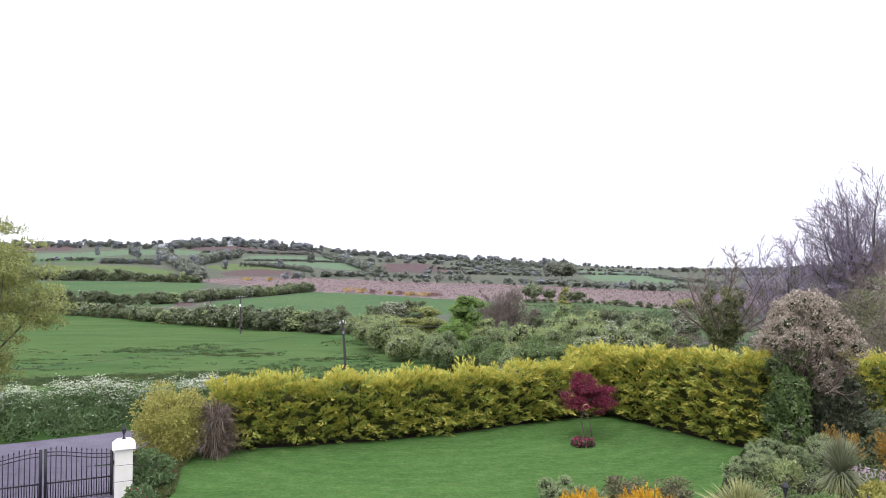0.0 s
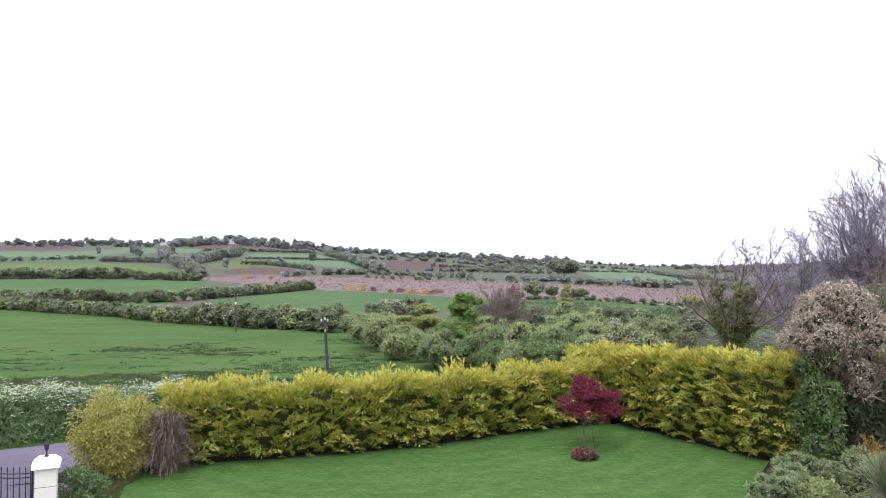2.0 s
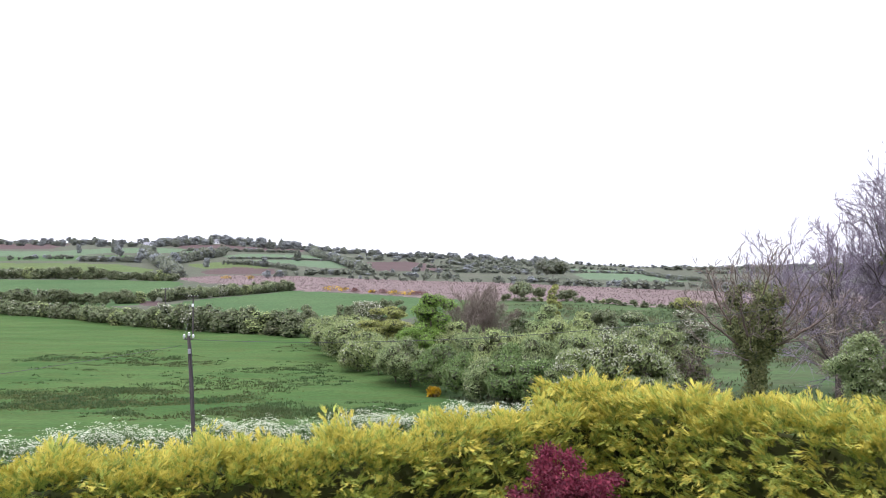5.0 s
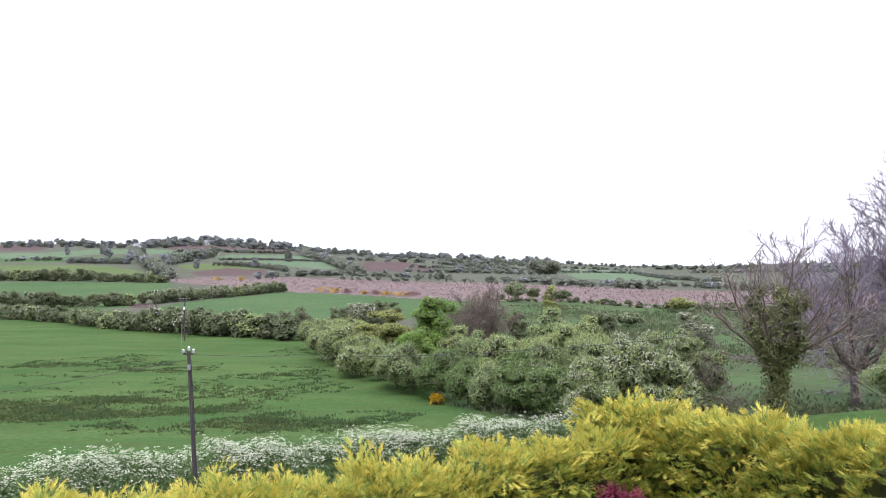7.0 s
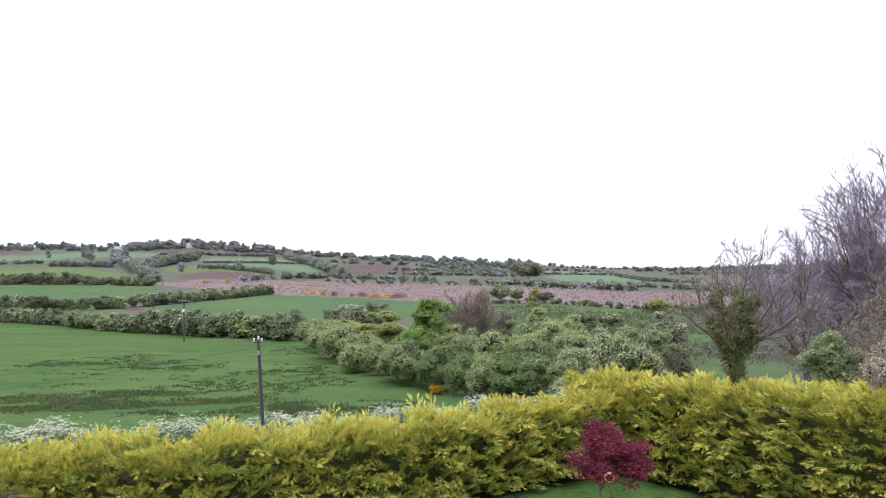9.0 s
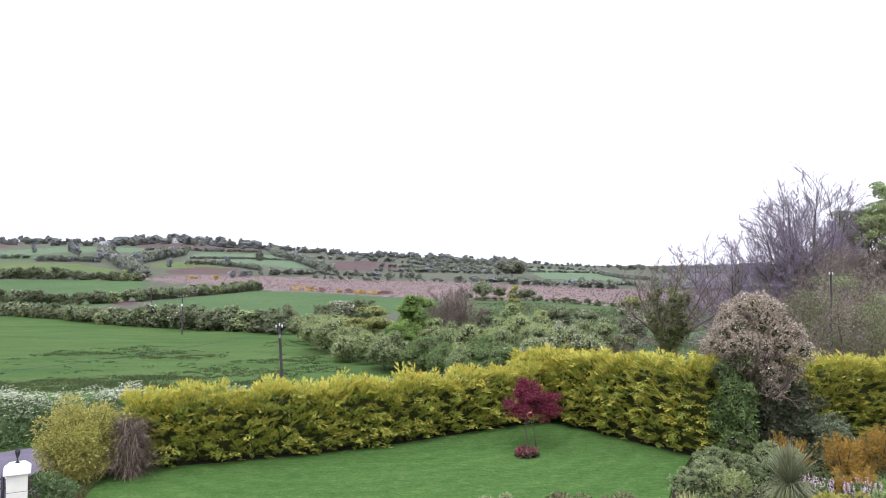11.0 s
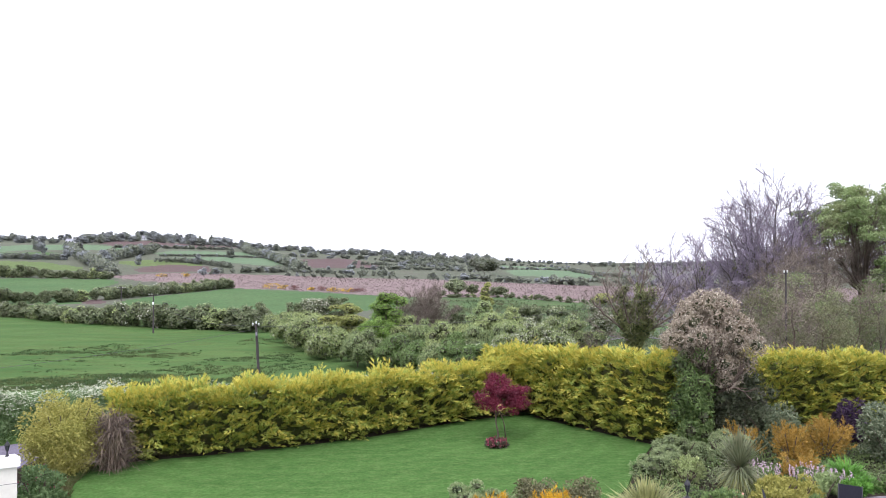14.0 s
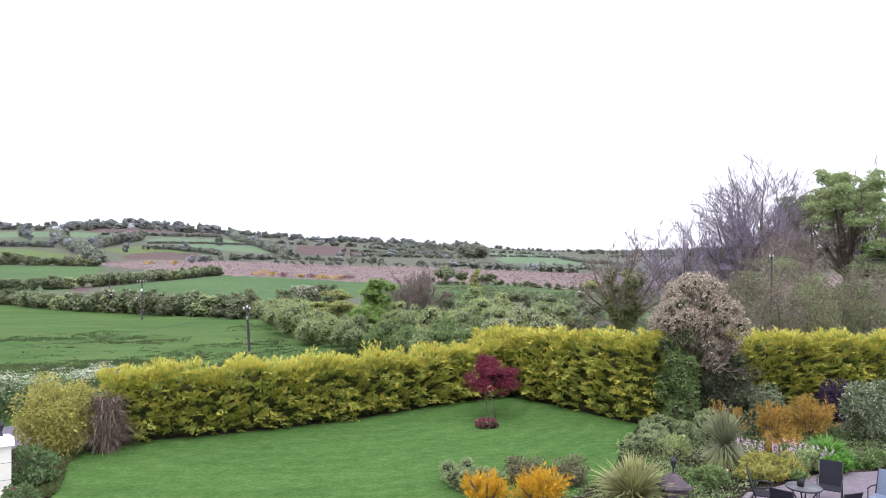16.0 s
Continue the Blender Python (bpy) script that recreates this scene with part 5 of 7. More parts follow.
shrub("garden_shrub", "light green and gold shrub by the patio", (11.6, 18.8, 0), (0.85, 0.6, 0.5), "golden", 0.09, 3200, 65)
shrub("garden_shrub", "low dark green plant at the foot of the cordyline", (9.9, 18.6, 0), (0.6, 0.5, 0.35), "green", 0.12, 1200, 66)


def heather(label, place, wide, seed, count=26):
    """A low green mound set with upright spikes of pale pink flowers."""
    root = shrub("heather", label, place, (wide, wide * 0.75, 0.34), "green", 0.1, 1500, seed, group="heathers")
    r = np.random.default_rng(seed)
    so, up = Soup(), np.array([0, 0, 1.0])
    a, q = r.uniform(0, 6.28, count), np.sqrt(r.uniform(0, 1, count)) * wide
    p = np.stack([np.cos(a) * q, np.sin(a) * q * 0.75, r.uniform(0.3, 0.42, count)], 1)
    lean = unit(up + r.normal(0, 0.16, (count, 3)))
    for k in range(22):
        d = unit(r.normal(size=(count, 3)) + up * 0.5)
        chips(so, p + lean * (0.014 * k) + r.normal(0, 0.012, p.shape), d, 0.045, 0.035, frames_of(d, r)[0])
    tagged(part("flower_growth", so, M["pink"], root, "pale pink flower spikes"), kind="stuff")


heather("heather with pale pink flower spikes", (12.2, 20.5, 0), 0.62, 67)
heather("heather with pale pink flower spikes near the patio", (13.3, 20.1, 0), 0.62, 68)
heather("heather with pale pink flower spikes beside the grass clump", (13.9, 19.6, 0), 0.5, 77, 18)
shrub("garden_shrub", "light green leafy plant at the patio edge", (13.2, 19.2, 0), (0.6, 0.45, 0.42), "syc", 0.1, 2600, 78)
shrub("garden_shrub", "fresh green low plant at the patio edge", (14.2, 19.2, 0), (0.5, 0.4, 0.34), "bright", 0.1, 1800, 79)
shrub("garden_shrub", "yellow-green low plant at the patio edge", (12.4, 18.9, 0), (0.6, 0.45, 0.45), "golden", 0.09, 2600, 80)
shrub("garden_shrub", "dark green low plant under the heather", (15.6, 19.6, 0), (0.7, 0.4, 0.3), "green", 0.1, 1800, 81)
shrub("yellow_conifer", "small golden-yellow conifer beside the lawn", (3.6, 17.9, 0), (0.7, 0.6, 0.46), "amber", 0.13, 3400, 69, "plume", 8, fine=0.8, group="yellow conifers")
shrub("yellow_conifer", "rounded golden-yellow conifer in the bed", (4.95, 17.7, 0), (0.8, 0.65, 0.46), "amber", 0.13, 3800, 70, "plume", 8, fine=0.8, group="yellow conifers")
shrub("juniper", "low green juniper at the near edge of the lawn", (3.5, 19.2, 0), (1.15, 0.75, 0.38), "juniper", 0.13, 4200, 71, "cloud", 9, group="junipers")
shrub("garden_shrub", "round dark olive shrub beside the lawn", (5.0, 19.6, 0), (0.75, 0.65, 0.42), "bronze", 0.09, 2000, 72)
shrub("garden_shrub", "round brownish-green shrub in the bed", (6.2, 19.3, 0), (0.75, 0.65, 0.42), "bronze", 0.09, 2000, 73)



def ground_cover():
    """Low mixed planting that fills the bed between the shrubs."""
    root = thing("ground_cover", "low mixed green planting filling the flower bed", "plants", kind="stuff")
    r = np.random.default_rng(14)
    for nm, mt, n, hi, lf in (("leaf_growth", "green", 15000, 0.34, 0.1), ("grey_growth", "juniper", 12000, 0.26, 0.08), ("dark_growth", "darkshrub", 7000, 0.3, 0.09)):
        x, y = r.uniform(5, 21, 4 * n), r.uniform(14, 27.5, 4 * n)
        k = inside(x, y, [(6.3, 18.4), (8.3, 20.8), (9.3, 22.6), (10.9, 25.4), (12, 27.6), (21, 27.6), (21, 19.8), (13.5, 19.4), (11.0, 18.3), (9.4, 16.9), (7, 15.5), (3.5, 16.5)])
        k &= np.sin(x * 1.7 + len(mt)) + np.sin(y * 1.9 + n * 0.001) + r.normal(0, 0.8, 4 * n) > -0.5
        x, y = x[k][:n], y[k][:n]
        m = len(x)
        so = Soup()
        leaves(so, np.stack([x, y, 0.02 + r.uniform(0, hi, m) * (0.5 + 0.5 * np.sin(x * 2.3) * np.sin(y * 2.9) ** 2)], 1), r.normal(size=(m, 3)) + np.array([0, 0, 0.7]), r.uniform(0.7, 1.4, m) * lf, lf * 0.55, 0.2)
        part(nm, so, M[mt], root)

    # low growth along the soil strip by the gate
    n = 7000
    q, dd = along([(-8.0, 19.5), (-7.75, 20.2), (-8.45, 22.6), (-8.5, 24.6)], 0.02)
    i = r.integers(0, len(q), n)
    off = np.abs(r.normal(0, 0.3, n)) - 0.12
    x, y = q[i, 0] - off, q[i, 1] + r.normal(0, 0.1, n)
    so = Soup()
    leaves(so, np.stack([x, y, np.full(n, 0.02)], 1), r.normal(0, 0.5, (n, 3)) + np.array([0, 0, 0.9]), r.uniform(0.08, 0.2, n), 0.03, 0.3)
    part("edge_growth", so, M["edge"], root)


ground_cover()


# ---- trees and hedgerows beyond the lane ----
def on_land(x, y, sink=0.06):
    return (x, y, float(rough_height(x, y)) - sink)


def clump_tree(label, place, high, wide, material, leaf, count, seed, stem=0.08, low=-0.85, boughs=44, fat=0.17, flat=0.75, fill=0.78, blossom=0.0, feather=0.0, tiers=0, deep=None, bark="brownbark", name="tree", group="", aspect=0.62):
    """A trunk whose limbs divide to many rounded leaf clumps over inner growth in a shade colour; in level tiers where
    it has some.
    """
    root = thing(name, label, "tree" if high > 3 else "bush", place, turn=seed * 37 % 360, group=group)
    r = np.random.default_rng(seed + 9)
    deep = deep or wide
    rad = np.stack([wide * fat * r.uniform(0.6, 1.25, boughs)] * 3, 1) * np.array([1, 1, flat])
    rz = high * (1 - stem) / (1 - low)
    cs = dome(seed + 1, boughs, max(wide / 2 - wide * fat, 0.1), max(deep / 2 - wide * fat, 0.1), max(rz - wide * fat * flat, 0.1), low, 0.5, 0.16)
    rad = rad[: len(cs)]
    if tiers:
        step = rz * (1 - low) / tiers
        cs[:, 2] = np.round(cs[:, 2] / step) * step + r.normal(0, step * 0.26, len(cs))
    cs[:, 2] += high - rz
    # brought to the asked height and width
    cs[:, 2] *= high * 1.02 / np.sort(cs[:, 2] + rad[:, 2])[-max(4, len(cs) // 9):].mean()
    cs[:, 2] = np.minimum(cs[:, 2], high * 1.06 - rad[:, 2])
    cs[:, :2] *= np.array([wide, deep]) * 0.5 / np.percentile(np.abs(cs[:, :2]) + rad[:, :2], 93, axis=0)
    cs[:, 2] = np.maximum(cs[:, 2], rad[:, 2] * 0.35)
    fork = np.array([0, 0, high * max(stem, 0.1) * 0.85])
    girth = high * 0.016
    some = cs[r.permutation(len(cs))[: min(len(cs), 160)]]
    p0, p1, r0, r1, ends = crown_frame(seed, some, fork, girth)
    st = np.array([(0, 0, -0.1, girth * 1.4), (0, 0, fork[2] * 0.5, girth * 1.1), (*fork, girth)])
    so = Soup()
    tubes(so, st[:-1, :3], st[1:, :3], st[:-1, 3], st[1:, 3], 8)
    tubes(so, p0, p1, np.maximum(r0, 0.012), np.maximum(r1, 0.012), 4)
    part("trunk", so, M[bark], root)
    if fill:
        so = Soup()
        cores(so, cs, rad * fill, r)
        tagged(part("inner_growth", so, M["inner"], root, "inner growth coloured dark as shade"), kind="stuff")
    so, fl = Soup(), Soup()
    leaf_clumps(so, cs, rad, count, leaf, r, flower=fl, share=blossom, feather=feather, aspect=aspect)
    crown = part("crown", so, M[material], root)
    if fl.n:
        part("blossom", fl, M["blossom"], crown, "white hawthorn blossom")
    return root


def fan_frame(seed, fork, high, wide, girth, stems, lean, dense=1.0):
    """Straight limbs that fan up from one fork, with side branches and shoots along them: segments by level, tips and their directions."""
    r = np.random.default_rng(seed + 5)
    k = np.arange(stems)
    s = ((k + 0.6) / stems) ** 0.5
    a = k * 2.4 + r.normal(0, 0.25, stems)
    rise = (high - fork[2]) * np.sqrt(1 - (0.9 * s) ** 2) * r.uniform(0.93, 1.02, stems)
    end = fork + np.stack([np.cos(a) * s * wide / 2 + lean[0] * rise / (high - fork[2]), np.sin(a) * s * wide / 2 + lean[1] * 0.5, rise], 1)
    mid = fork + (end - fork) * np.array([0.62, 0.62, 0.4]) + r.normal(0, wide * 0.015, (stems, 3))
    u = np.linspace(0, 1, 11)[None, :, None]
    path = (1 - u) ** 2 * fork + 2 * u * (1 - u) * mid[:, None] + u * u * end[:, None]
    path[:, 1:] += r.normal(0, wide * 0.006, path[:, 1:].shape)
    rad = girth * 0.5 * (1 - np.linspace(0, 1, 11)) ** 0.9 * np.ones((stems, 1)) + 0.012
    out = []

    def keep(path, rad):
        out.append((np.concatenate([path[:, :-1], path[:, 1:]], 2).reshape(-1, 6), np.stack([rad[:, :-1], rad[:, 1:]], 2).reshape(-1, 2)))

    keep(path, rad)
    for kids, share, steps, first in ((int(13 * dense), 0.46, 6, 0.22), (int(8 * dense), 0.5, 4, 0.2)):
        n, m = path.shape[:2]
        span = np.linalg.norm(path[:, -1] - path[:, 0], axis=1)
        u = np.clip(np.linspace(first, 0.97, kids)[None] + r.normal(0, 0.03, (n, kids)), 0.05, 0.99) * (m - 1)
        i = u.astype(int)
        row = np.arange(n)[:, None]
        base = path[row, i] + (path[row, i + 1] - path[row, i]) * (u - i)[:, :, None]
        t = unit(path[row, i + 1] - path[row, i]).reshape(-1, 3)
        side = unit(np.cross(t, r.normal(size=t.shape)))
        d = unit(t + side * r.uniform(0.65, 1.4, (len(t), 1)) + np.array([0, 0, 0.1]))
        ln = (span[:, None] * share * (1 - 0.5 * u / (m - 1))).reshape(-1) * r.uniform(0.7, 1.25, len(t))
        thick = np.minimum(rad[row, i].reshape(-1) * 0.5, 0.008 + ln * 0.009)
        pts, p = [base.reshape(-1, 3)], base.reshape(-1, 3)
        for q in range(steps - 1):
            d = unit(d + r.normal(0, 0.12, d.shape) + np.array([0, 0, 0.06]))
            p = p + d * (ln / (steps - 1))[:, None]
            pts.append(p)
        path = np.stack(pts, 1)
        rad = thick[:, None] * np.linspace(1, 0.35, steps)[None]
        keep(path, rad)
    return out, path[:, -1], d


def bare_tree(label, place, high, wide, seed, boughs=400, trunk=0.2, twigs=7, long=0.7, ivy=0.0, ivy_wide=0.0, bud=0, tips_mat="brownleaf", material="bark", lean=(0, 0), girth=None, twig="twig", forks=7, least=0.016, low_arms=0, knots=(), fan=0, dense=1.0, leafy=None):
    """A leafless tree: limbs that divide out to a dome of straight fine twigs, with ivy up the limbs or buds where it has some."""
    root = thing("tree" if leafy else "bare_tree", label, "tree", place, turn=0)
    r = np.random.default_rng(seed)
    girth = girth or high * 0.014
    bottom = high * trunk * 1.6
    rz = (high - long * 0.5 - bottom) / 1.6
    tips = dome(seed + 1, boughs, wide / 2 - long * 0.4, wide / 2 - long * 0.4, rz, -0.6, 0.5, 0.12)
    tips *= np.array([1, 1, 1 / np.percentile(tips[:, 2] / rz, 99)])
    tips[:, 2] += high - long * 0.5 - rz
    tips[:, 0] += lean[0]
    tips[:, 1] += lean[1]
    fork = np.array([lean[0] * 0.12, lean[1] * 0.12, high * trunk])
    st = np.array([(0, 0, -0.15, girth * 1.5), (fork[0] * 0.4, 0, fork[2] * 0.5, girth * 1.15), (*fork, girth)])
    segs = [(np.concatenate([st[:-1, :3], st[1:, :3]], 1), np.stack([st[:-1, 3], st[1:, 3]], 1))]
    if fan:
        more, tips, ends = fan_frame(seed, fork, high - long * 0.5, wide - long, girth, fan, lean, dense)
        segs += more
    else:
        p0, p1, r0, r1, ends = crown_frame(seed, tips, fork, girth, forks)
        pp, rr = np.concatenate([p0, p1], 1), np.stack([r0, r1], 1)
        heavy, middle = r0 > girth * 0.3, (r0 <= girth * 0.3) & (r0 > girth * 0.12)
        segs += [(pp[heavy], rr[heavy]), (pp[middle], rr[middle]), (pp[~heavy & ~middle], rr[~heavy & ~middle])]
        ends = unit(ends + unit(tips - fork) * 0.6)
    if low_arms:
        # long low branches that sweep out level and down
        rows, a_tips, a_ends = [], [], []
        for j in range(low_arms):
            a = 6.28 * j / low_arms + r.normal(0, 0.3)
            p = np.array([0, 0, high * r.uniform(0.12, 0.42)])
            d = np.array([math.cos(a), math.sin(a), 0.35])
            ln = wide * r.uniform(0.4, 0.68) / 6
            for m in range(6):
                q = p + unit(d) * ln
                rows.append((*p, *q, 0.055 * (1 - m / 7), 0.055 * (1 - (m + 1) / 7)))
                for sg in (-1, 1, 1):
                    w = unit(d + unit(np.cross(d, [0, 0, 1.0])) * sg * r.uniform(0.3, 1.0) + r.normal(0, 0.25, 3))
                    e = q + w * ln * r.uniform(0.6, 1.3)
                    rows.append((*q, *e, 0.022, 0.014))
                    a_tips.append(e), a_ends.append(w)
                p, d = q, unit(d) + r.normal(0, 0.16, 3) - np.array([0, 0, 0.07])
        rows = np.array(rows)
        segs.append((rows[:, :6], rows[:, 6:]))
        tips, ends = np.concatenate([tips, a_tips]), np.concatenate([ends, a_ends])
    big, thin = Soup(), Soup()
    for lev, (pp, rr) in enumerate(segs):
        tubes(big if lev < 3 else thin, pp[:, :3], pp[:, 3:], np.maximum(rr[:, 0], least), np.maximum(rr[:, 1], least), (8, 6, 5, 3, 3, 3, 3, 3)[min(lev, 7)])
    part("trunk", big, M[material], root)
    n = len(tips)
    for j in range(twigs):
        at = tips - ends * (r.uniform(0, 1.3, n) * long)[:, None]
        d = unit(ends + r.normal(0, 0.6 if fan else 0.55, ends.shape) + np.array([0, 0, 0.3]))
        chips(thin, at, d, long * r.uniform(0.5, 1.3, n), 0.026, frames_of(d, r)[0])
    part("twig_growth", thin, M[twig], root)
    if ivy or knots:
        cs, rad = [], []
        for pp, rr in segs[:3]:
            mid = (pp[:, :3] + pp[:, 3:]) / 2
            for q, w in zip(mid, rr[:, 0]):
                if q[2] < high * ivy * r.uniform(0.8, 1.1) and np.hypot(q[0], q[1]) < ivy_wide * (0.1 + 1.1 * q[2] / (high * ivy)) and w > 0.02:
                    cs.append(q), rad.append(0.32 + 2 * w)
        if ivy:
            # a column that widens with the limbs
            for z in np.arange(0.1, high * ivy * 0.6, 0.2):
                cs.append((r.normal(0, 0.1), r.normal(0, 0.1), z)), rad.append(0.3 + 0.2 * r.random())
            for j in range(34):
                z = high * ivy * r.uniform(0.3, 1.02)
                q = ivy_wide * np.interp(z / (high * ivy), (0.3, 0.5, 0.75, 1.02), (0.12, 0.42, 1.0, 0.7)) * math.sqrt(r.uniform(0, 1))
                a = r.uniform(0, 6.28)
                cs.append((math.cos(a) * q, math.sin(a) * q, z)), rad.append(r.uniform(0.26, 0.46))
        for x, y, z, w in knots:
            for j in range(9):
                cs.append(np.array([x, y, z]) + r.normal(0, w * 0.4, 3)), rad.append(w * r.uniform(0.35, 0.6))
        cs, rad = np.array(cs, float), np.array(rad)[:, None] * np.array([[1, 1, 1.25]])
        so = Soup()
        cores(so, cs, rad * 0.62, r)
        # ivy cores in the same dark colour, standing for shade among the leaves
        tagged(part("ivy_mat", so, M["inner"], root, "inner lumps of the ivy, coloured dark as shade"), kind="stuff")
        so = Soup()
        leaf_clumps(so, cs, rad, int(len(cs) * 150), 0.15, r, up=0.2, aspect=0.75, loose=0.7)
        part("ivy", so, M["ivy"], root, "dense climbing ivy")
    if leafy:
        # young leaves in flat sprays over the outer crown
        mat, count, clumps, size = leafy
        out = np.linalg.norm((tips - np.array([0, 0, high * 0.55])) / np.array([wide / 2, wide / 2, high * 0.45]), axis=1)
        order = np.argsort(-out + r.uniform(0, 0.45, n))[:clumps]
        cs = tips[order]
        rad = size * r.uniform(0.6, 1.3, (len(cs), 1)) * np.array([[1, 1, 0.5]])
        so = Soup()
        leaf_clumps(so, cs, rad, count, 0.2, r, up=0.4, aspect=0.7, loose=0.8)
        part("crown", so, M[mat], root)
    if bud:
        i = r.integers(0, n, bud)
        so = Soup()
        d = unit(r.normal(size=(bud, 3)) + np.array([0, 0, 0.4]))
        chips(so, tips[i] + r.normal(0, 0.25, (bud, 3)) - ends[i] * r.uniform(0, 0.9, (bud, 1)), d, 0.12, 0.08, frames_of(d, r)[0])
        tagged(part("bud_growth", so, M[tips_mat], root), kind="stuff")
    return root


# the strip of thicket beside the field
T = clump_tree
PALE = "pale green hawthorn bush with cream blossom beside the field"
for k, (x, y, h, w) in enumerate([(-13.7, 122, 4.5, 7.4), (-10.1, 106, 3.8, 6.2), (-7.6, 100, 4.7, 6.6), (-4.4, 92, 4.0, 5.4), (-5.2, 89, 3.0, 4.4), (-12, 114, 4.0, 6.0), (-2.6, 85, 3.6, 4.6)]):
    T(PALE, on_land(x, y), h, w, "mayleaf", 0.21, 10500, 101 + k, boughs=46, blossom=0.035, feather=0.2, group="thicket")
T("round hawthorn in white blossom behind the thicket", on_land(-11.6, 165), 5.6, 7.6, "blossomy", 0.36, 5000, 110, blossom=0.16, group="thicket")
for k, (x, y, h, w) in enumerate([(-7.6, 168, 5.6, 4.6), (-5.0, 170, 5.2, 4.2), (-15.7, 160, 4.6, 5.0), (-20.6, 146, 5.2, 4.8)]):
    T("dark green bush behind the thicket", on_land(x, y), h, w, "dark", 0.36, 2600, 112 + k, boughs=24, group="thicket")
T("soft grey-green willow behind the thicket", on_land(-11.2, 140), 3.6, 8.0, "willow", 0.3, 4500, 117, feather=0.25, group="thicket")
T("yellow-green tree in level tiers in the thicket", on_land(-2.1, 96), 6.2, 6.8, "olive", 0.18, 15000, 118, 0.15, boughs=46, fat=0.15, flat=0.42, tiers=5, group="thicket")
T("yellow-green bush below the tiered tree", on_land(-3.6, 94.5), 4.2, 5.0, "olive", 0.18, 8500, 119, boughs=30, flat=0.5, tiers=4, group="thicket")
T("bright fresh-green sycamore above the thicket", on_land(2.6, 84), 7.7, 5.0, "lite", 0.18, 16000, 120, 0.1, boughs=50, fat=0.17, flat=0.6, group="thicket")
T("bright green lower boughs beside the sycamore", on_land(1.0, 80.5), 5.0, 4.2, "lite", 0.17, 9500, 121, boughs=34, flat=0.6, group="thicket")
for k, (x, y, h, w, mt) in enumerate([(0.9, 76.4, 4.2, 4.8, "pale_green"), (-0.6, 79.5, 3.9, 4.4, "pale_green"), (3.2, 73, 4.0, 4.8, "green"), (5.4, 69.4, 3.5, 4.2, "green"), (7.0, 66.2, 3.4, 4.0, "pale_green"), (8.3, 62.4, 3.4, 4.2, "green"), (9.6, 58.4, 3.3, 3.8, "green"), (10.6, 54.4, 3.0, 3.2, "pale_green"), (8.9, 66, 4.2, 4.0, "green")]):
    T("leafy green bush at the edge of the field", on_land(x, y), h, w, mt, 0.15, 10500, 124 + k, boughs=38, blossom=0.02, feather=0.15, group="thicket")
T("dull yellow-green bush behind the thicket", on_land(4.8, 82), 5.2, 4.6, "willow", 0.17, 9500, 134, boughs=34, feather=0.25, group="thicket")
T("dull green bush within the thicket", on_land(6.6, 76), 5.0, 4.6, "pale_green", 0.17, 9500, 135, boughs=34, feather=0.3, group="thicket")
for k, (x, y, h, w, mt) in enumerate([(8.5, 68.6, 5.3, 5.2, "willow"), (11.0, 67.5, 5.4, 4.6, "willow"), (12.6, 65.5, 5.8, 4.8, "willow"), (10.6, 63, 4.6, 4.2, "pale_green"), (15.6, 74, 6.3, 4.0, "willow"), (12.6, 60.5, 4.8, 4.2, "pale_green"), (13.4, 70, 5.6, 4.4, "willow")]):
    T("feathery grey-green willow in the thicket", on_land(x, y), h, w, mt, 0.155, 12500, 138 + k, boughs=44, feather=0.3, group="thicket")
T("fresh light-green bush above the willows", on_land(13.9, 84), 6.8, 5.2, "syc", 0.18, 11000, 146, boughs=40, flat=0.6, group="thicket")
for k, (x, y, h, w, mt, bl) in enumerate([(12.9, 54.2, 5.1, 4.6, "mayleaf", 0.24), (16.2, 56, 5.5, 4.6, "mayleaf", 0.17), (10.9, 52.4, 3.9, 3.0, "mayleaf", 0.26), (14.7, 53.2, 4.0, 4.2, "mayleaf", 0.22), (18.0, 57, 4.3, 3.6, "mayleaf", 0.1)]):
    T("dark-leaved hawthorn covered with white blossom", on_land(x, y), h, w, mt, 0.13, 13000, 150 + k, boughs=44, fat=0.15, blossom=bl, feather=0.2, group="thicket")
for k, (label, x, y, h, w, mt, lf, n) in enumerate([("dark bush in the rough meadow", 15.7, 120, 5.4, 3.4, "dark", 0.3, 2600), ("dark bush in the rough meadow", 30.8, 130, 5.2, 5.4, "dark", 0.34, 3400), ("white-flowering bush in the rough meadow", 32.7, 95, 6.0, 4.6, "blossomy", 0.26, 4800), ("rounded bush at the bog's edge", 33.9, 270, 6.4, 10.0, "haw", 0.5, 3000), ("dark bush at the bog's edge", 49.2, 262, 4.0, 7.0, "dark", 0.5, 1800), ("olive bush at the bog's edge", 73.8, 215, 4.2, 8.0, "olive", 0.45, 2400), ("dark bush at the bog's edge", 40.8, 272, 4.2, 5.6, "dark", 0.5, 1600), ("slim yellow-green poplar in the rough meadow", 29.2, 170, 8.4, 3.6, "olive", 0.34, 3200), ("dull bush in the rough meadow", 45, 165, 3.2, 6.0, "haw", 0.36, 2200), ("spreading grove on the slope", 83.8, 500, 13, 24, "far", 1.1, 3600), ("dull bush in the rough meadow", 22, 112, 3.4, 5.0, "haw", 0.32, 2400)]):
    T(label, on_land(x, y), h, w, mt, lf, n, 160 + k, boughs=30, group="meadow bushes")
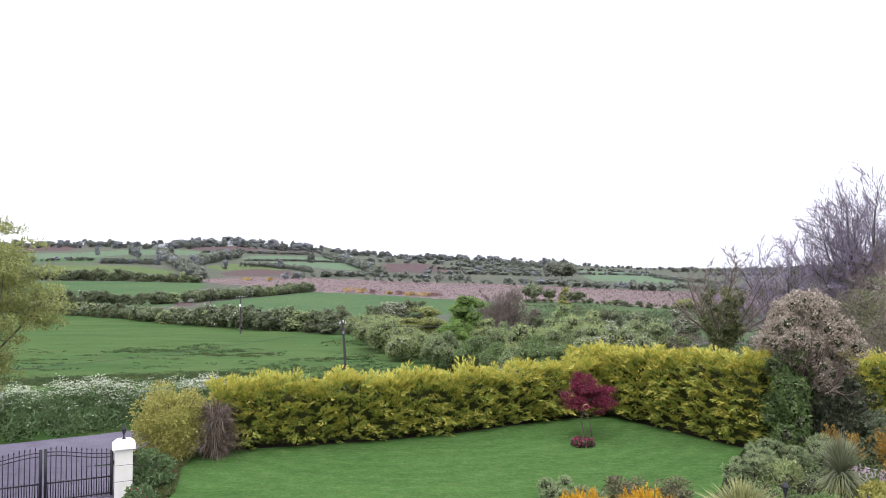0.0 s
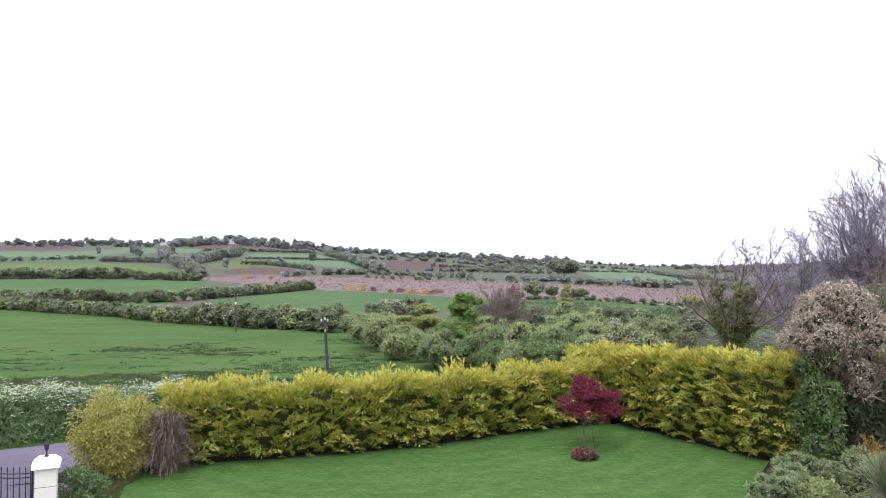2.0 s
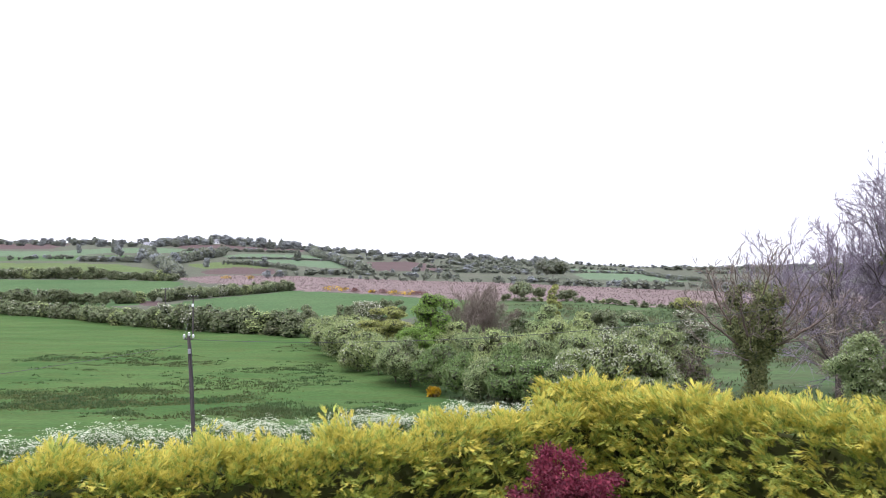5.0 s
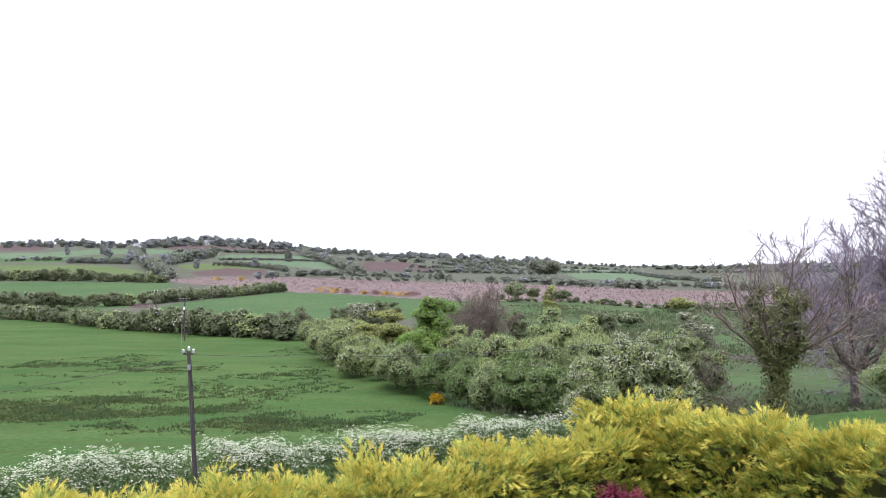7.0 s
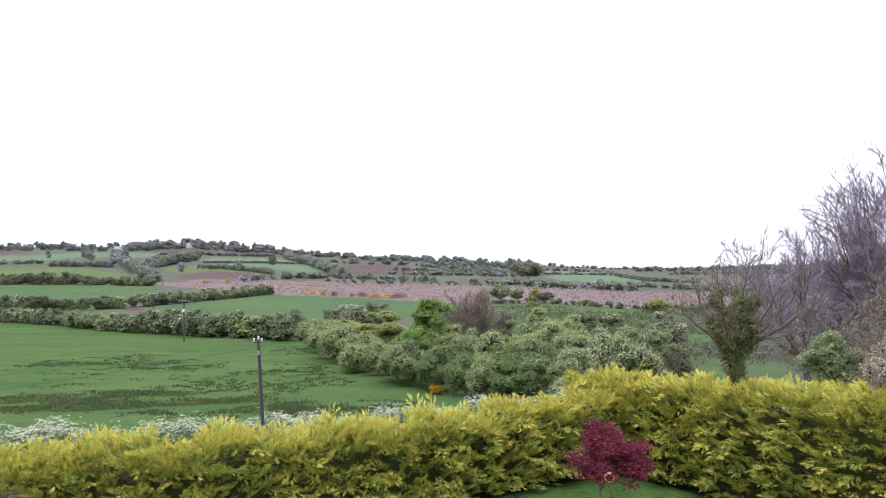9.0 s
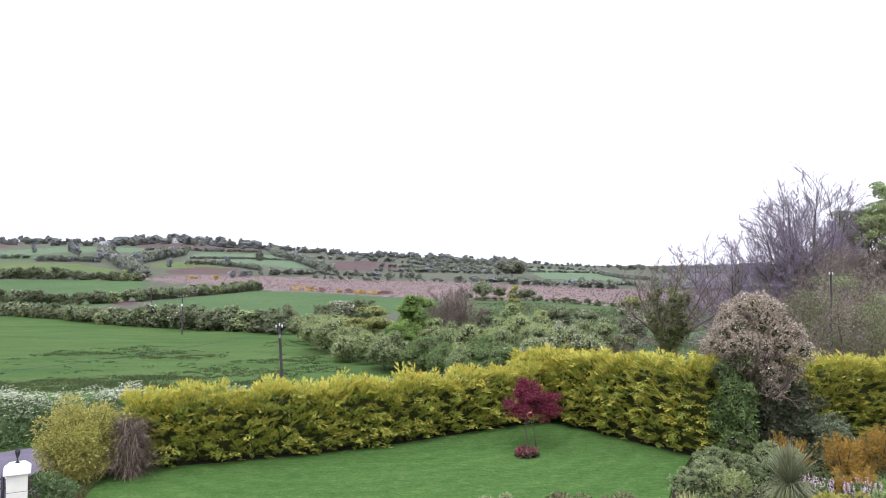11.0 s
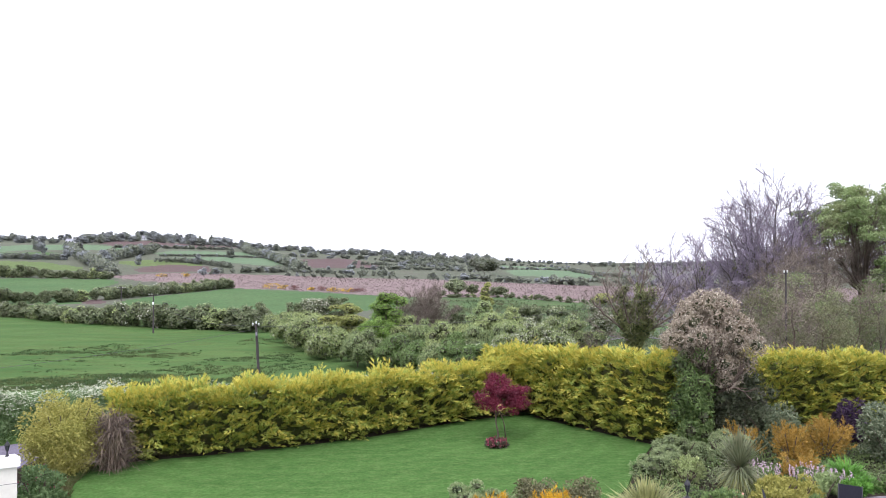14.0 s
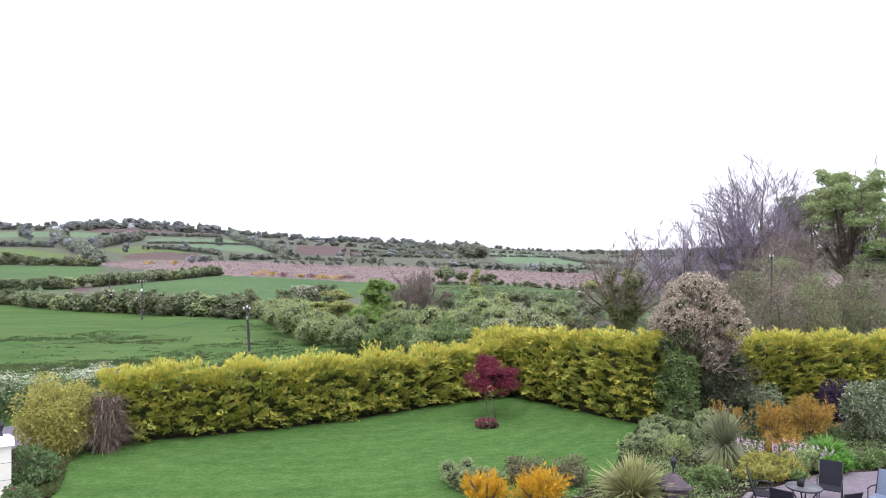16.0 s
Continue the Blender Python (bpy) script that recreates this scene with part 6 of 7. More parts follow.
bare_tree("brown budding tree above the thicket", on_land(7.7, 90), 9.0, 8.6, 131, trunk=0.3, fan=16, twigs=5, long=0.8, material="brownbark", bud=3200, twig="browntwig", girth=0.1, least=0.02)
bare_tree("ivy-clad bare tree beyond the hedge", on_land(21.2, 53.8), 9.6, 9.2, 132, trunk=0.34, twigs=3, long=0.7, fan=11, dense=0.65, ivy=0.72, ivy_wide=1.55, material="brownbark", girth=0.2, twig="browntwig", low_arms=5)
bare_tree("broad bare tree with fine purple-grey twigs", on_land(33.0, 66), 13.2, 14.2, 133, trunk=0.2, twigs=7, long=0.9, fan=14, lean=(-1.6, 0), girth=0.24, low_arms=8, knots=((-0.8, 0, 9.4, 1.0),), least=0.018)
bare_tree("tall bare tree with ivy on its limbs", on_land(38.2, 64), 18.2, 12.2, 134, trunk=0.28, twigs=9, long=0.9, fan=26, girth=0.34, low_arms=7, knots=((-1.7, 0, 10.9, 1.3), (-0.9, 0, 9.2, 1.2), (2.4, 0, 9.8, 1.0), (0.8, 0, 8.6, 1.2), (-2.4, 0, 9.2, 1.0)), least=0.018)
bare_tree("tall bare tree behind the sycamore", on_land(56.5, 72), 19.6, 11.0, 135, trunk=0.24, twigs=7, long=0.9, fan=14, least=0.02)
bare_tree("low bare brush beside the ivy-clad tree", on_land(17.8, 55.5), 4.4, 6.0, 136, 150, trunk=0.12, twigs=7, long=0.6, bud=500, twig="browntwig", material="brownbark")
bare_tree("grey bare brush under the tall trees", on_land(31.0, 59), 7.4, 9.0, 140, 380, trunk=0.12, twigs=7, long=0.8, bud=500, twig="browntwig", material="brownbark")
bare_tree("brown bare brush under the tall trees", on_land(37.0, 58), 10.6, 8.5, 147, 1000, trunk=0.12, twigs=10, long=0.8, bud=700, twig="browntwig", material="brownbark")
bare_tree("brown budding tree beside the sycamore", on_land(41.2, 60), 13.2, 5.5, 141, 380, trunk=0.34, twigs=8, long=0.7, bud=1800, material="brownbark", twig="browntwig")
bare_tree("large green sycamore with spreading boughs behind the garden", on_land(45.6, 61), 15.0, 9.8, 137, trunk=0.42, twigs=2, long=0.6, fan=16, girth=0.34, material="brownbark", twig="browntwig", leafy=("syc", 34000, 340, 0.66))
T("dark green lower tree under the sycamore", on_land(45.5, 55.5), 9.6, 9.4, "green", 0.24, 15000, 144, 0.16, boughs=90, fat=0.11, flat=0.45, tiers=6, fill=0.7)
T("white-flowering bush behind the tall hedge", on_land(19.9, 41.2), 3.5, 2.7, "pale_green", 0.1, 22000, 148, fill=0.6, blossom=0.06)
for k, (x, y, h, w, mt) in enumerate([(22.6, 33.0, 4.4, 3.4, "hazel"), (22.9, 38.0, 5.0, 4.2, "hazel"), (25.0, 39.0, 5.8, 4.6, "pale_green"), (27.9, 38.6, 5.2, 4.8, "hazel"), (30.8, 39.8, 4.6, 4.4, "pale_green")]):
    T("thin half-leafed willow behind the hedge", on_land(x, y), h, w, mt, 0.085, 11000, 250 + k, boughs=110, fat=0.1, fill=0.0, feather=0.5, group="willows behind the hedge")
for k, (x, y, h, w) in enumerate([(21.2, 33.2, 5.4, 3.4), (20.9, 38.6, 5.8, 4.0), (24.0, 38.2, 6.4, 4.4), (26.6, 40.4, 7.0, 5.0), (29.6, 38.0, 6.2, 4.4), (33.4, 39.6, 6.4, 4.4)]):
    bare_tree("twiggy brown-budded sapling behind the hedge", on_land(x, y), h, w, 260 + k, 180, trunk=0.14, twigs=5, long=0.6, bud=1500, material="brownbark", twig="browntwig", least=0.009, girth=0.06)
T("yellow-green tree overhanging the gate", (-14.5, 20.4, -0.05), 7.4, 5.7, "olive", 0.09, 60000, 142, 0.3, low=-0.95, boughs=330, fat=0.085, flat=0.38, fill=0.0, feather=0.3)


# ---- hedgerows, each a line of bushes from a few shapes ----
def bush_shapes():
    """Four rounded bushes of each kind, one metre high, in two steps of fineness."""
    shapes = {}
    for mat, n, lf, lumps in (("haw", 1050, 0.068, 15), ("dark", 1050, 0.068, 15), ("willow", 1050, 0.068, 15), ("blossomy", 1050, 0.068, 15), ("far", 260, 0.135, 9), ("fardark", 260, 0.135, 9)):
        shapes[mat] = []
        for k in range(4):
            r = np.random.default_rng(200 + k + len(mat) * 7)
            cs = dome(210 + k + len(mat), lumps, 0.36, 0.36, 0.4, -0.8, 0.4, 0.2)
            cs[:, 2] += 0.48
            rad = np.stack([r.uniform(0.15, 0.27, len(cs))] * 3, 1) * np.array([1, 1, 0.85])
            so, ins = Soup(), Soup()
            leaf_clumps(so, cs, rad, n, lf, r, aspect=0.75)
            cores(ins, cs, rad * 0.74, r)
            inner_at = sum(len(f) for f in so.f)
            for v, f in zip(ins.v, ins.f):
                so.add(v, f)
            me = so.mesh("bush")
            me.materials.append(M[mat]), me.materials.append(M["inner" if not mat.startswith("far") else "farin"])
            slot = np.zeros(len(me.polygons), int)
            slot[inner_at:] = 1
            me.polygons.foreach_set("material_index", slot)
            shapes[mat].append(me)
    return shapes


BUSH = bush_shapes()


def hedgerow(label, line, high, mat, seed, gap=0.75, vary=0.25):
    r = np.random.default_rng(seed)
    root = thing("hedgerow", label, "hedgerow", group="field hedgerows")
    q, d = along(line, high * gap * 0.6)
    for k in range(len(q)):
        if r.random() < 0.22 and gap > 0.7:
            continue
        x, y = q[k] + r.normal(0, high * (0.1 if gap <= 0.7 else 0.3), 2)
        h = high * (r.uniform(1 - vary, 1 + vary) if gap <= 0.7 else r.uniform(0.45, 1.2))
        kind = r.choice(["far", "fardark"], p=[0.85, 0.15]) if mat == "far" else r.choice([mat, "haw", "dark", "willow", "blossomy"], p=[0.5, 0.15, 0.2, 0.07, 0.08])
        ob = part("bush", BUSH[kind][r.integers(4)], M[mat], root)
        w = h * (r.uniform(0.85, 1.25) if gap <= 0.7 else r.uniform(1.0, 1.8))
        ob.matrix_basis = pose(*on_land(x, y, h * 0.05), 0, 0, r.uniform(0, 360)) @ Matrix.Diagonal((w, w, h, 1))


hedgerow("pale flowering hedgerow at the end of the field", [(-190, 252), (-127, 214), (-108, 203), (-87, 190), (-65, 169), (-55, 161)], 3.7, "haw", 1, 0.6)
hedgerow("dark hawthorn hedgerow in blossom at the end of the field", [(-55, 161), (-43, 154), (-35, 149), (-25, 142), (-18, 138)], 4.9, "dark", 30, 0.6)
hedgerow("second hedgerow behind the field's hedge", [(-170, 234), (-141, 236), (-127, 236), (-112, 240), (-93, 249)], 5.0, "dark", 2, 0.6)
hedgerow("hedgerow between two green fields", [(-91, 254), (-86, 265), (-75, 297), (-60, 330)], 4.6, "haw", 3, 0.6)
hedgerow("line of trees along the green field", [(-360, 410), (-248, 402), (-227, 407), (-179, 403)], 6.6, "dark", 4, 0.6)
hedgerow("bushy hedgerow beside the bog", [(-173, 398), (-157, 398), (-133, 388)], 5.0, "dark", 31, 0.7)
hedgerow("hedgerow with trees climbing the slope", [(-141, 414), (-165, 462), (-199, 536), (-244, 634), (-296, 750), (-330, 830)], 7.6, "far", 5, 0.7, 0.4)
hedgerow("hedgerow on the far slope", [(-294, 609), (-268, 603), (-240, 596)], 5.8, "far", 6, 0.6)
hedgerow("hedgerow along the upper field", [(-440, 600), (-372, 610), (-349, 643), (-323, 657)], 5.0, "far", 32, 0.8)
hedgerow("row of trees beside the pale field", [(-198, 556), (-203, 644), (-200, 703)], 9.0, "far", 7, 0.7, 0.4)
hedgerow("hedgerow below the pale fields", [(-157, 553), (-138, 561), (-112, 537), (-93, 507)], 4.6, "far", 33, 0.7)
hedgerow("bushes along the upper edge of the bog", [(-93, 430), (-89, 450), (-65, 469), (-41, 490)], 5.0, "far", 8, 0.8)
hedgerow("thick hedgerow climbing the hill", [(-175, 1060), (-142, 854), (-92, 698), (-63, 581), (-43, 489)], 8.0, "far", 9, 0.7)
hedgerow("hedgerow above the bog", [(-44, 480), (-14, 472), (18, 450)], 4.2, "far", 10, 0.75)
hedgerow("hedgerow below the ploughed field", [(-18, 565), (13, 549)], 4.6, "far", 11, 0.75)
hedgerow("hedgerow above the ploughed field", [(-88, 802), (-26, 830), (3, 822)], 6.5, "far", 12, 0.75)
hedgerow("hedgerow down the scrubby hill", [(15, 816), (61, 710), (85, 683)], 6.0, "far", 13, 0.8)
hedgerow("hedgerow across the scrubby slope", [(20, 564), (54, 574), (85, 557)], 4.6, "far", 14, 0.75)
hedgerow("hedgerow along the bog's far side", [(37, 433), (70, 412)], 4.0, "far", 15, 0.8)
hedgerow("hedgerow below the skyline", [(70, 999), (135, 956), (157, 908)], 7.0, "far", 16, 0.8)
hedgerow("hedgerow between the upper scrub fields", [(20, 900), (70, 860), (118, 850)], 6.5, "far", 34, 0.75)
hedgerow("low hedgerow on the scrubby slope", [(-12, 660), (40, 650), (95, 640)], 4.6, "far", 35, 0.75)
hedgerow("bushes along the far side of the bog", [(65, 397), (78, 385), (93, 374), (110, 349)], 5.2, "far", 17, 0.8)
hedgerow("hedgerow beside the far green fields", [(122, 651), (191, 675), (192, 644)], 3.6, "far", 18, 0.75)
hedgerow("hedgerow between the far green strips", [(120, 840), (156, 813), (229, 786)], 4.0, "far", 19, 0.75)
hedgerow("hedgerow bounding the far green field", [(186, 624), (174, 506), (179, 440)], 3.6, "far", 20, 0.75)
hedgerow("hedgerow beyond the bog", [(125, 392), (140, 354), (150, 317), (200, 330)], 4.4, "far", 21, 0.8)
hedgerow("hedgerow across the pale field", [(-179, 644), (-142, 703), (-101, 719)], 2.6, "far", 22, 0.7)
hedgerow("hedgerow above the pale field", [(-282, 828), (-216, 816), (-169, 898)], 5.0, "far", 23, 0.8)
hedgerow("scattered bushes on the bog", [(-47, 436), (-20, 420), (7, 426), (50, 400)], 3.6, "far", 24, 2.6)
hedgerow("bushes along the rough meadow", [(20, 262), (48, 256), (60, 247), (68, 230), (100, 215)], 2.6, "dark", 25, 1.6)
hedgerow("hedgerow beyond the bare trees", [(80, 120), (110, 160), (150, 195), (220, 240)], 4.4, "haw", 26, 0.8)
hedgerow("far hedgerow on the low ridge", [(260, 700), (330, 640), (400, 560)], 5.0, "far", 27, 0.8)
hedgerow("far hedgerow under the low ridge", [(300, 930), (400, 850), (520, 760)], 7.0, "far", 28, 0.8)


def skyline():
    """Tall trees along the brow of the hill."""
    r = np.random.default_rng(77)
    variants = []
    for k in range(5):
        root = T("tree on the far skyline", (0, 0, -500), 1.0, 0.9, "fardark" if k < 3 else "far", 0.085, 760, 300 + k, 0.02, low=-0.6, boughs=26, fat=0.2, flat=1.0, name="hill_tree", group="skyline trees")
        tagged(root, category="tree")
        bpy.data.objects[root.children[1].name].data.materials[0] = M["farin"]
        variants.append(root)
    spots = []
    for a0, a1, n, lo, hi in ((-0.62, -0.38, 46, 9, 15), (-0.38, -0.17, 66, 11, 19), (-0.17, -0.02, 38, 8, 14), (-0.02, 0.18, 46, 8, 15), (0.18, 0.34, 24, 5, 9), (0.34, 0.7, 24, 6, 10)):
        for k in range(n):
            a = a0 + (a1 - a0) * (k + r.uniform(-0.4, 0.4)) / n
            y = r.uniform(980, 1150)
            if min(abs(a + 0.299) - 0.001, abs(a + 0.3935)) < 0.008 and y < 1075:
                y = r.uniform(1090, 1160)
            spots.append((a, y, r.uniform(lo * 0.45, hi * 0.72)))
    for k, (a, y, h) in enumerate(spots):
        src = variants[k % 5]
        w = h * r.uniform(1.1, 1.9)
        if k < 5:
            ob = src
        else:
            ob = copy_thing(src, Matrix())
        ob.matrix_basis = pose(*on_land(a * y, y, 0.5), 0, 0, r.uniform(0, 360)) @ Matrix.Diagonal((w, w, h, 1))
    # lone trees in the fields
    for x, y, h in ((-126.5, 682, 11), (-310, 720, 10), (-330, 760, 10), (-352, 800, 11), (-270, 700, 11), (-380, 780, 10), (-245, 640, 13), (-240, 600, 9), (-160, 520, 7), (-125, 545, 8), (110, 760, 14), (125, 800, 13), (-25, 480, 5), (12, 460, 5)):
        ob = copy_thing(variants[int(r.integers(5))], Matrix())
        tagged(ob, "lone tree in a far field", group="field trees")
        w = h * r.uniform(0.7, 1.0)
        ob.matrix_basis = pose(*on_land(x, y, 0.2), 0, 0, r.uniform(0, 360)) @ Matrix.Diagonal((w, w, h, 1))


skyline()


def gorse(x, y, w, h, mat="gorse", label="yellow-flowering gorse bush at the bog's edge", seed=0):
    root = thing("gorse_bush", label, "bush", on_land(x, y), group="gorse bushes")
    p, d = blob(400 + seed, 800, w / 2, w / 3, h / 1.8, 9, low=-0.8)
    p[:, 2] += h * 0.42
    so = Soup()
    leaves(so, p, d + rng.normal(0, 0.8, d.shape), 0.24, 0.18)
    part("foliage", so, M[mat], root)


for k, (x, y, w, h) in enumerate([(-42, 323, 9, 2.6), (-37, 322, 6, 2.4), (-14, 300, 7, 2.0), (-8, 296, 8, 2.2), (-24, 311, 4, 1.6), (-100, 408, 6, 2.6), (-112, 404, 7, 2.0)]):
    gorse(x, y, w, h, seed=k)
for k, (x, y, w, h) in enumerate([(-31, 316, 6, 2.2), (-19, 305, 7, 2.0), (-3, 292, 7, 1.8)]):
    gorse(x, y, w, h, "rust", "rust-brown heather bush at the bog's edge", 20 + k)
gorse(2.9, 70.6, 1.1, 0.8, "gorse", "small gorse bush in flower beside the field", 30)


# ---- verge of cow parsley and tufts in the field ----
def verge():
    root = thing("cow_parsley_verge", "bank of white cow parsley along the lane", "wildflowers", kind="stuff")
    r = np.random.default_rng(88)
    q, d = along([(x, y) for x, y in zip(VX[1:9], VY[1:9])], 0.02)
    n = 3400
    i = r.integers(0, len(q), n)
    off = r.uniform(-0.5, 2.3, n)
    x, y = q[i, 0] - d[i, 1] * off, q[i, 1] + d[i, 0] * off
    clump = 0.5 + 0.3 * np.sin(i * 0.026 + 1.1 * off) + 0.2 * np.sin(i * 0.075 + 1 + off)
    high = np.clip(r.normal(0.62, 0.14, n) + 0.5 * clump, 0.3, 1.3) * np.interp(off, (-0.5, 0.9), (0.5, 1.08))
    foot = np.stack([x, y, height(x, y)], 1)
    up = np.array([0, 0, 1.0])
    so = Soup()
    for k in range(24):
        u = r.random(n) ** 1.3 * 0.88
        p = foot + r.normal(0, 0.16, (n, 3)) * np.array([1, 1, 0.2]) + up * (high * u)[:, None]
        dd = unit(r.normal(size=(n, 3)) + up * 0.6)
        chips(so, p, dd, r.uniform(0.12, 0.26, n), 0.07, frames_of(dd, r)[0])
    part("leaf_growth", so, M["parsley"], root)
    # flat lacy heads, several to a plant
    so = Soup()
    for k in range(9):
        keep = r.random(n) < np.clip(0.05 + 0.9 * clump, 0.05, 0.85) * np.interp(off, (0.0, 0.8), (0.06, 1))
        head = foot[keep] + r.normal(0, 0.17, (keep.sum(), 3)) * np.array([1, 1, 0]) + up * (high[keep] * r.uniform(0.82, 1.08, keep.sum()))[:, None]
        for j in range(5):
            c = head + r.normal(0, 1, head.shape) * np.array([0.055, 0.055, 0.012])
            dd = unit(r.normal(size=head.shape) * np.array([1, 1, 0.25]))
            chips(so, c, dd, 0.06, 0.055, unit(np.cross(up, dd)))
    part("flower_growth", so, M["white"], root, "lacy white flower heads")


verge()


# patches of rough growth in the pasture: middle, half width, half depth, share of brown, tufts
PATCHES = [(-38, 104, 11, 9, 0.4, 420), (-27, 98, 6, 6, 0.3, 160), (-25, 68, 15, 7, 1.0, 1500), (-36, 62, 12, 5, 1.0, 700), (-11, 86, 8, 14, 0.1, 420), (-17, 76, 7, 8, 0.2, 200), (-4, 62, 6, 4, 0.1, 260), (-10, 58, 9, 4, 0.4, 260), (-13, 118, 8, 10, 0.1, 160), (-32, 80, 24, 26, 0.2, 220), (-60, 85, 18, 20, 0.3, 420)]


def rush_tufts():
    root = thing("rush_tufts", "dark rush tufts and brown rough grass in the pasture", "grass", kind="stuff")
    r = np.random.default_rng(99)
    green, brown, up = Soup(), Soup(), np.array([0, 0, 1.0])
    for cx, cy, ax, ay, share, n in PATCHES:
        a, q = r.uniform(0, 6.28, n), np.sqrt(r.uniform(0, 1, n)) * r.uniform(0.75, 1.1, n)
        x, y = cx + ax * q * np.cos(a), cy + ay * q * np.sin(a)
        keep = (x < np.interp(y, (42, 57, 64, 78, 88, 105, 136), (4, 5, 2, -4, -7, -12, -20))) & (y - np.interp(x, VX, VY) > 5) & (np.sin(x * 0.5 + 1.3 * np.sin(y * 0.3)) + np.sin(y * 0.55 - x * 0.21) + r.normal(0, 0.6, n) > -0.5)
        x, y = x[keep], y[keep]
        n = len(x)
        size = r.uniform(0.5, 1.3, n)
        for so, per, lo, hi, wide, some in ((green, 16, 0.12, 0.3, 0.26, r.random(n) > share * 0.6), (brown, 18, 0.05, 0.12, 0.8, r.random(n) < share)):
            for k in range(per):
                m = some.sum()
                px, py = x[some] + r.normal(0, wide, m) * size[some], y[some] + r.normal(0, wide * 0.7, m) * size[some]
                d = unit(r.normal(0, 0.45, (m, 3)) + up)
                chips(so, np.stack([px, py, rough_height(px, py) - 0.03], 1), d, size[some] * r.uniform(lo, hi, m), 0.12 if so is green else 0.24, frames_of(d, r)[0])
    part("blade_growth", green, M["rush"], root)
    part("brown_growth", brown, M["roughgrass"], root, "brown rough grass")


rush_tufts()


def meadow_tussocks():
    root = thing("meadow_tussocks", "dull tussocks over the wet rough meadow", "grass", kind="stuff")
    r = np.random.default_rng(98)
    n = 42000
    x, y = r.uniform(4, 120, n), 52 + r.uniform(0, 1, n) ** 1.5 * 190
    k = inside(x, y, FIELDS[0][1]) & (np.sin(x * 0.16 + 1.5 * np.sin(y * 0.06)) + np.sin(y * 0.13) + r.normal(0, 0.9, n) > 0.2)
    x, y = x[k], y[k]
    n = len(x)
    so = Soup()
    for k in range(4):
        px, py = x + r.normal(0, 0.25, n), y + r.normal(0, 0.25, n)
        leaves(so, np.stack([px, py, rough_height(px, py) - 0.02], 1), r.normal(0, 0.6, (n, 3)) + np.array([0, 0, 1.0]), r.uniform(0.1, 0.4, n) * (1 + y / 150), 0.2)
    part("blade_growth", so, M["tussock"], root)


meadow_tussocks()


def bog_heather():
    root = thing("bog_heather", "brown heather and dead bracken over the bog", "heather", kind="stuff")
    r = np.random.default_rng(97)
    n = 60000
    x, y = r.uniform(-145, 260, n), r.uniform(208, 482, n)
    k = inside(x, y, BOG)
    x, y = x[k], y[k]
    n = len(x)
    for nm, mt, sel in (("pale_growth", "bracken", slice(0, int(n * 0.8))), ("dark_growth", "bogdark", slice(int(n * 0.8), n))):
        m = len(x[sel])
        so = Soup()
        dd = unit(r.normal(0, 0.8, (m, 3)) + np.array([0, 0, 0.8]))
        chips(so, np.stack([x[sel], y[sel], height(x[sel], y[sel]) - 0.05], 1), dd, r.uniform(0.35, 0.75, m), 0.5, frames_of(dd, r)[0])
        part(nm, so, M[mt], root)


bog_heather()


# ---- poles and wires ----
def utility_pole(label, place, high, lean=0.0, turn=0.0, thick=0.07, arm=0.0):
    root = thing("utility_pole", label, "pole", place, turn, group="utility poles")
    top = (lean * high, 0, high)
    so = Soup()
    h = np.linspace(-0.4, high, 7)
    a = np.arange(10) * 2 * math.pi / 10
    rows = [np.stack([lean * z + np.cos(a) * w, 0.012 * math.sin(z * 2) + np.sin(a) * w, np.full(10, z)], 1) for z, w in zip(h, thick * np.linspace(1.15, 0.85, 7))]
    k = np.arange(10)
    so.add(np.concatenate(rows), np.concatenate([np.stack([j * 10 + k, j * 10 + (k + 1) % 10, j * 10 + 10 + (k + 1) % 10, j * 10 + 10 + k], 1) for j in range(6)]))
    so.add(rows[-1], k[None, :])
    part("pole", so, M["wood"], root, smooth=True)
    w = arm or 0.15
    crossarm = part("crossarm", rod([(top[0] - w, 0, high - 0.12), (top[0] + w, 0, high - 0.12)], 0.075 if arm else 0.03), M["wood"], root)
    for sx in ((-1, 1) if not arm else (-1, -0.35, 0.35, 1)):
        ins = part("insulator", lathe_bm([(0.0, 0.0), (0.05, 0.0), (0.03, 0.05), (0.065, 0.06), (0.04, 0.11), (0.06, 0.12), (0.02, 0.17), (0, 0.17)], 10), M["porcelain"], crossarm, "white porcelain insulator", True)
        ins.location = (top[0] + sx * w, 0, high - 0.1)
        ins.scale = (1.4,) * 3 if arm else (0.8,) * 3
    return root


p1 = on_land(-5.35, 38.1)
utility_pole("leaning dark wooden pole with white insulators beside the lane", (p1[0] + 0.25, p1[1], p1[2]), 3.45 - p1[2], -0.055, 10, 0.062)
near_pole = bpy.data.objects["utility_pole"]
hp = 3.45 - p1[2]
part("down_lead", rod([(-0.055 * z + 0.07, -0.02 + 0.03 * math.sin(z * 2.6), z) for z in np.linspace(hp - 0.25, 0.2, 14)], 0.013, 5), M["wire"], near_pole, "dark cable stapled down the pole")
bk = part("bracket", box_bm(0.09, 0.07, 0.17, 0.012), M["slate"], near_pole, "grey weathered junction box")
bk.location = (-0.055 * (hp - 0.62), -0.08, hp - 0.62)
sp = part("insulator", lathe_bm([(0.0, 0.0), (0.05, 0.0), (0.03, 0.05), (0.065, 0.06), (0.04, 0.11), (0.06, 0.12), (0.02, 0.17), (0, 0.17)], 10), M["porcelain"], near_pole, "white porcelain insulator", True)
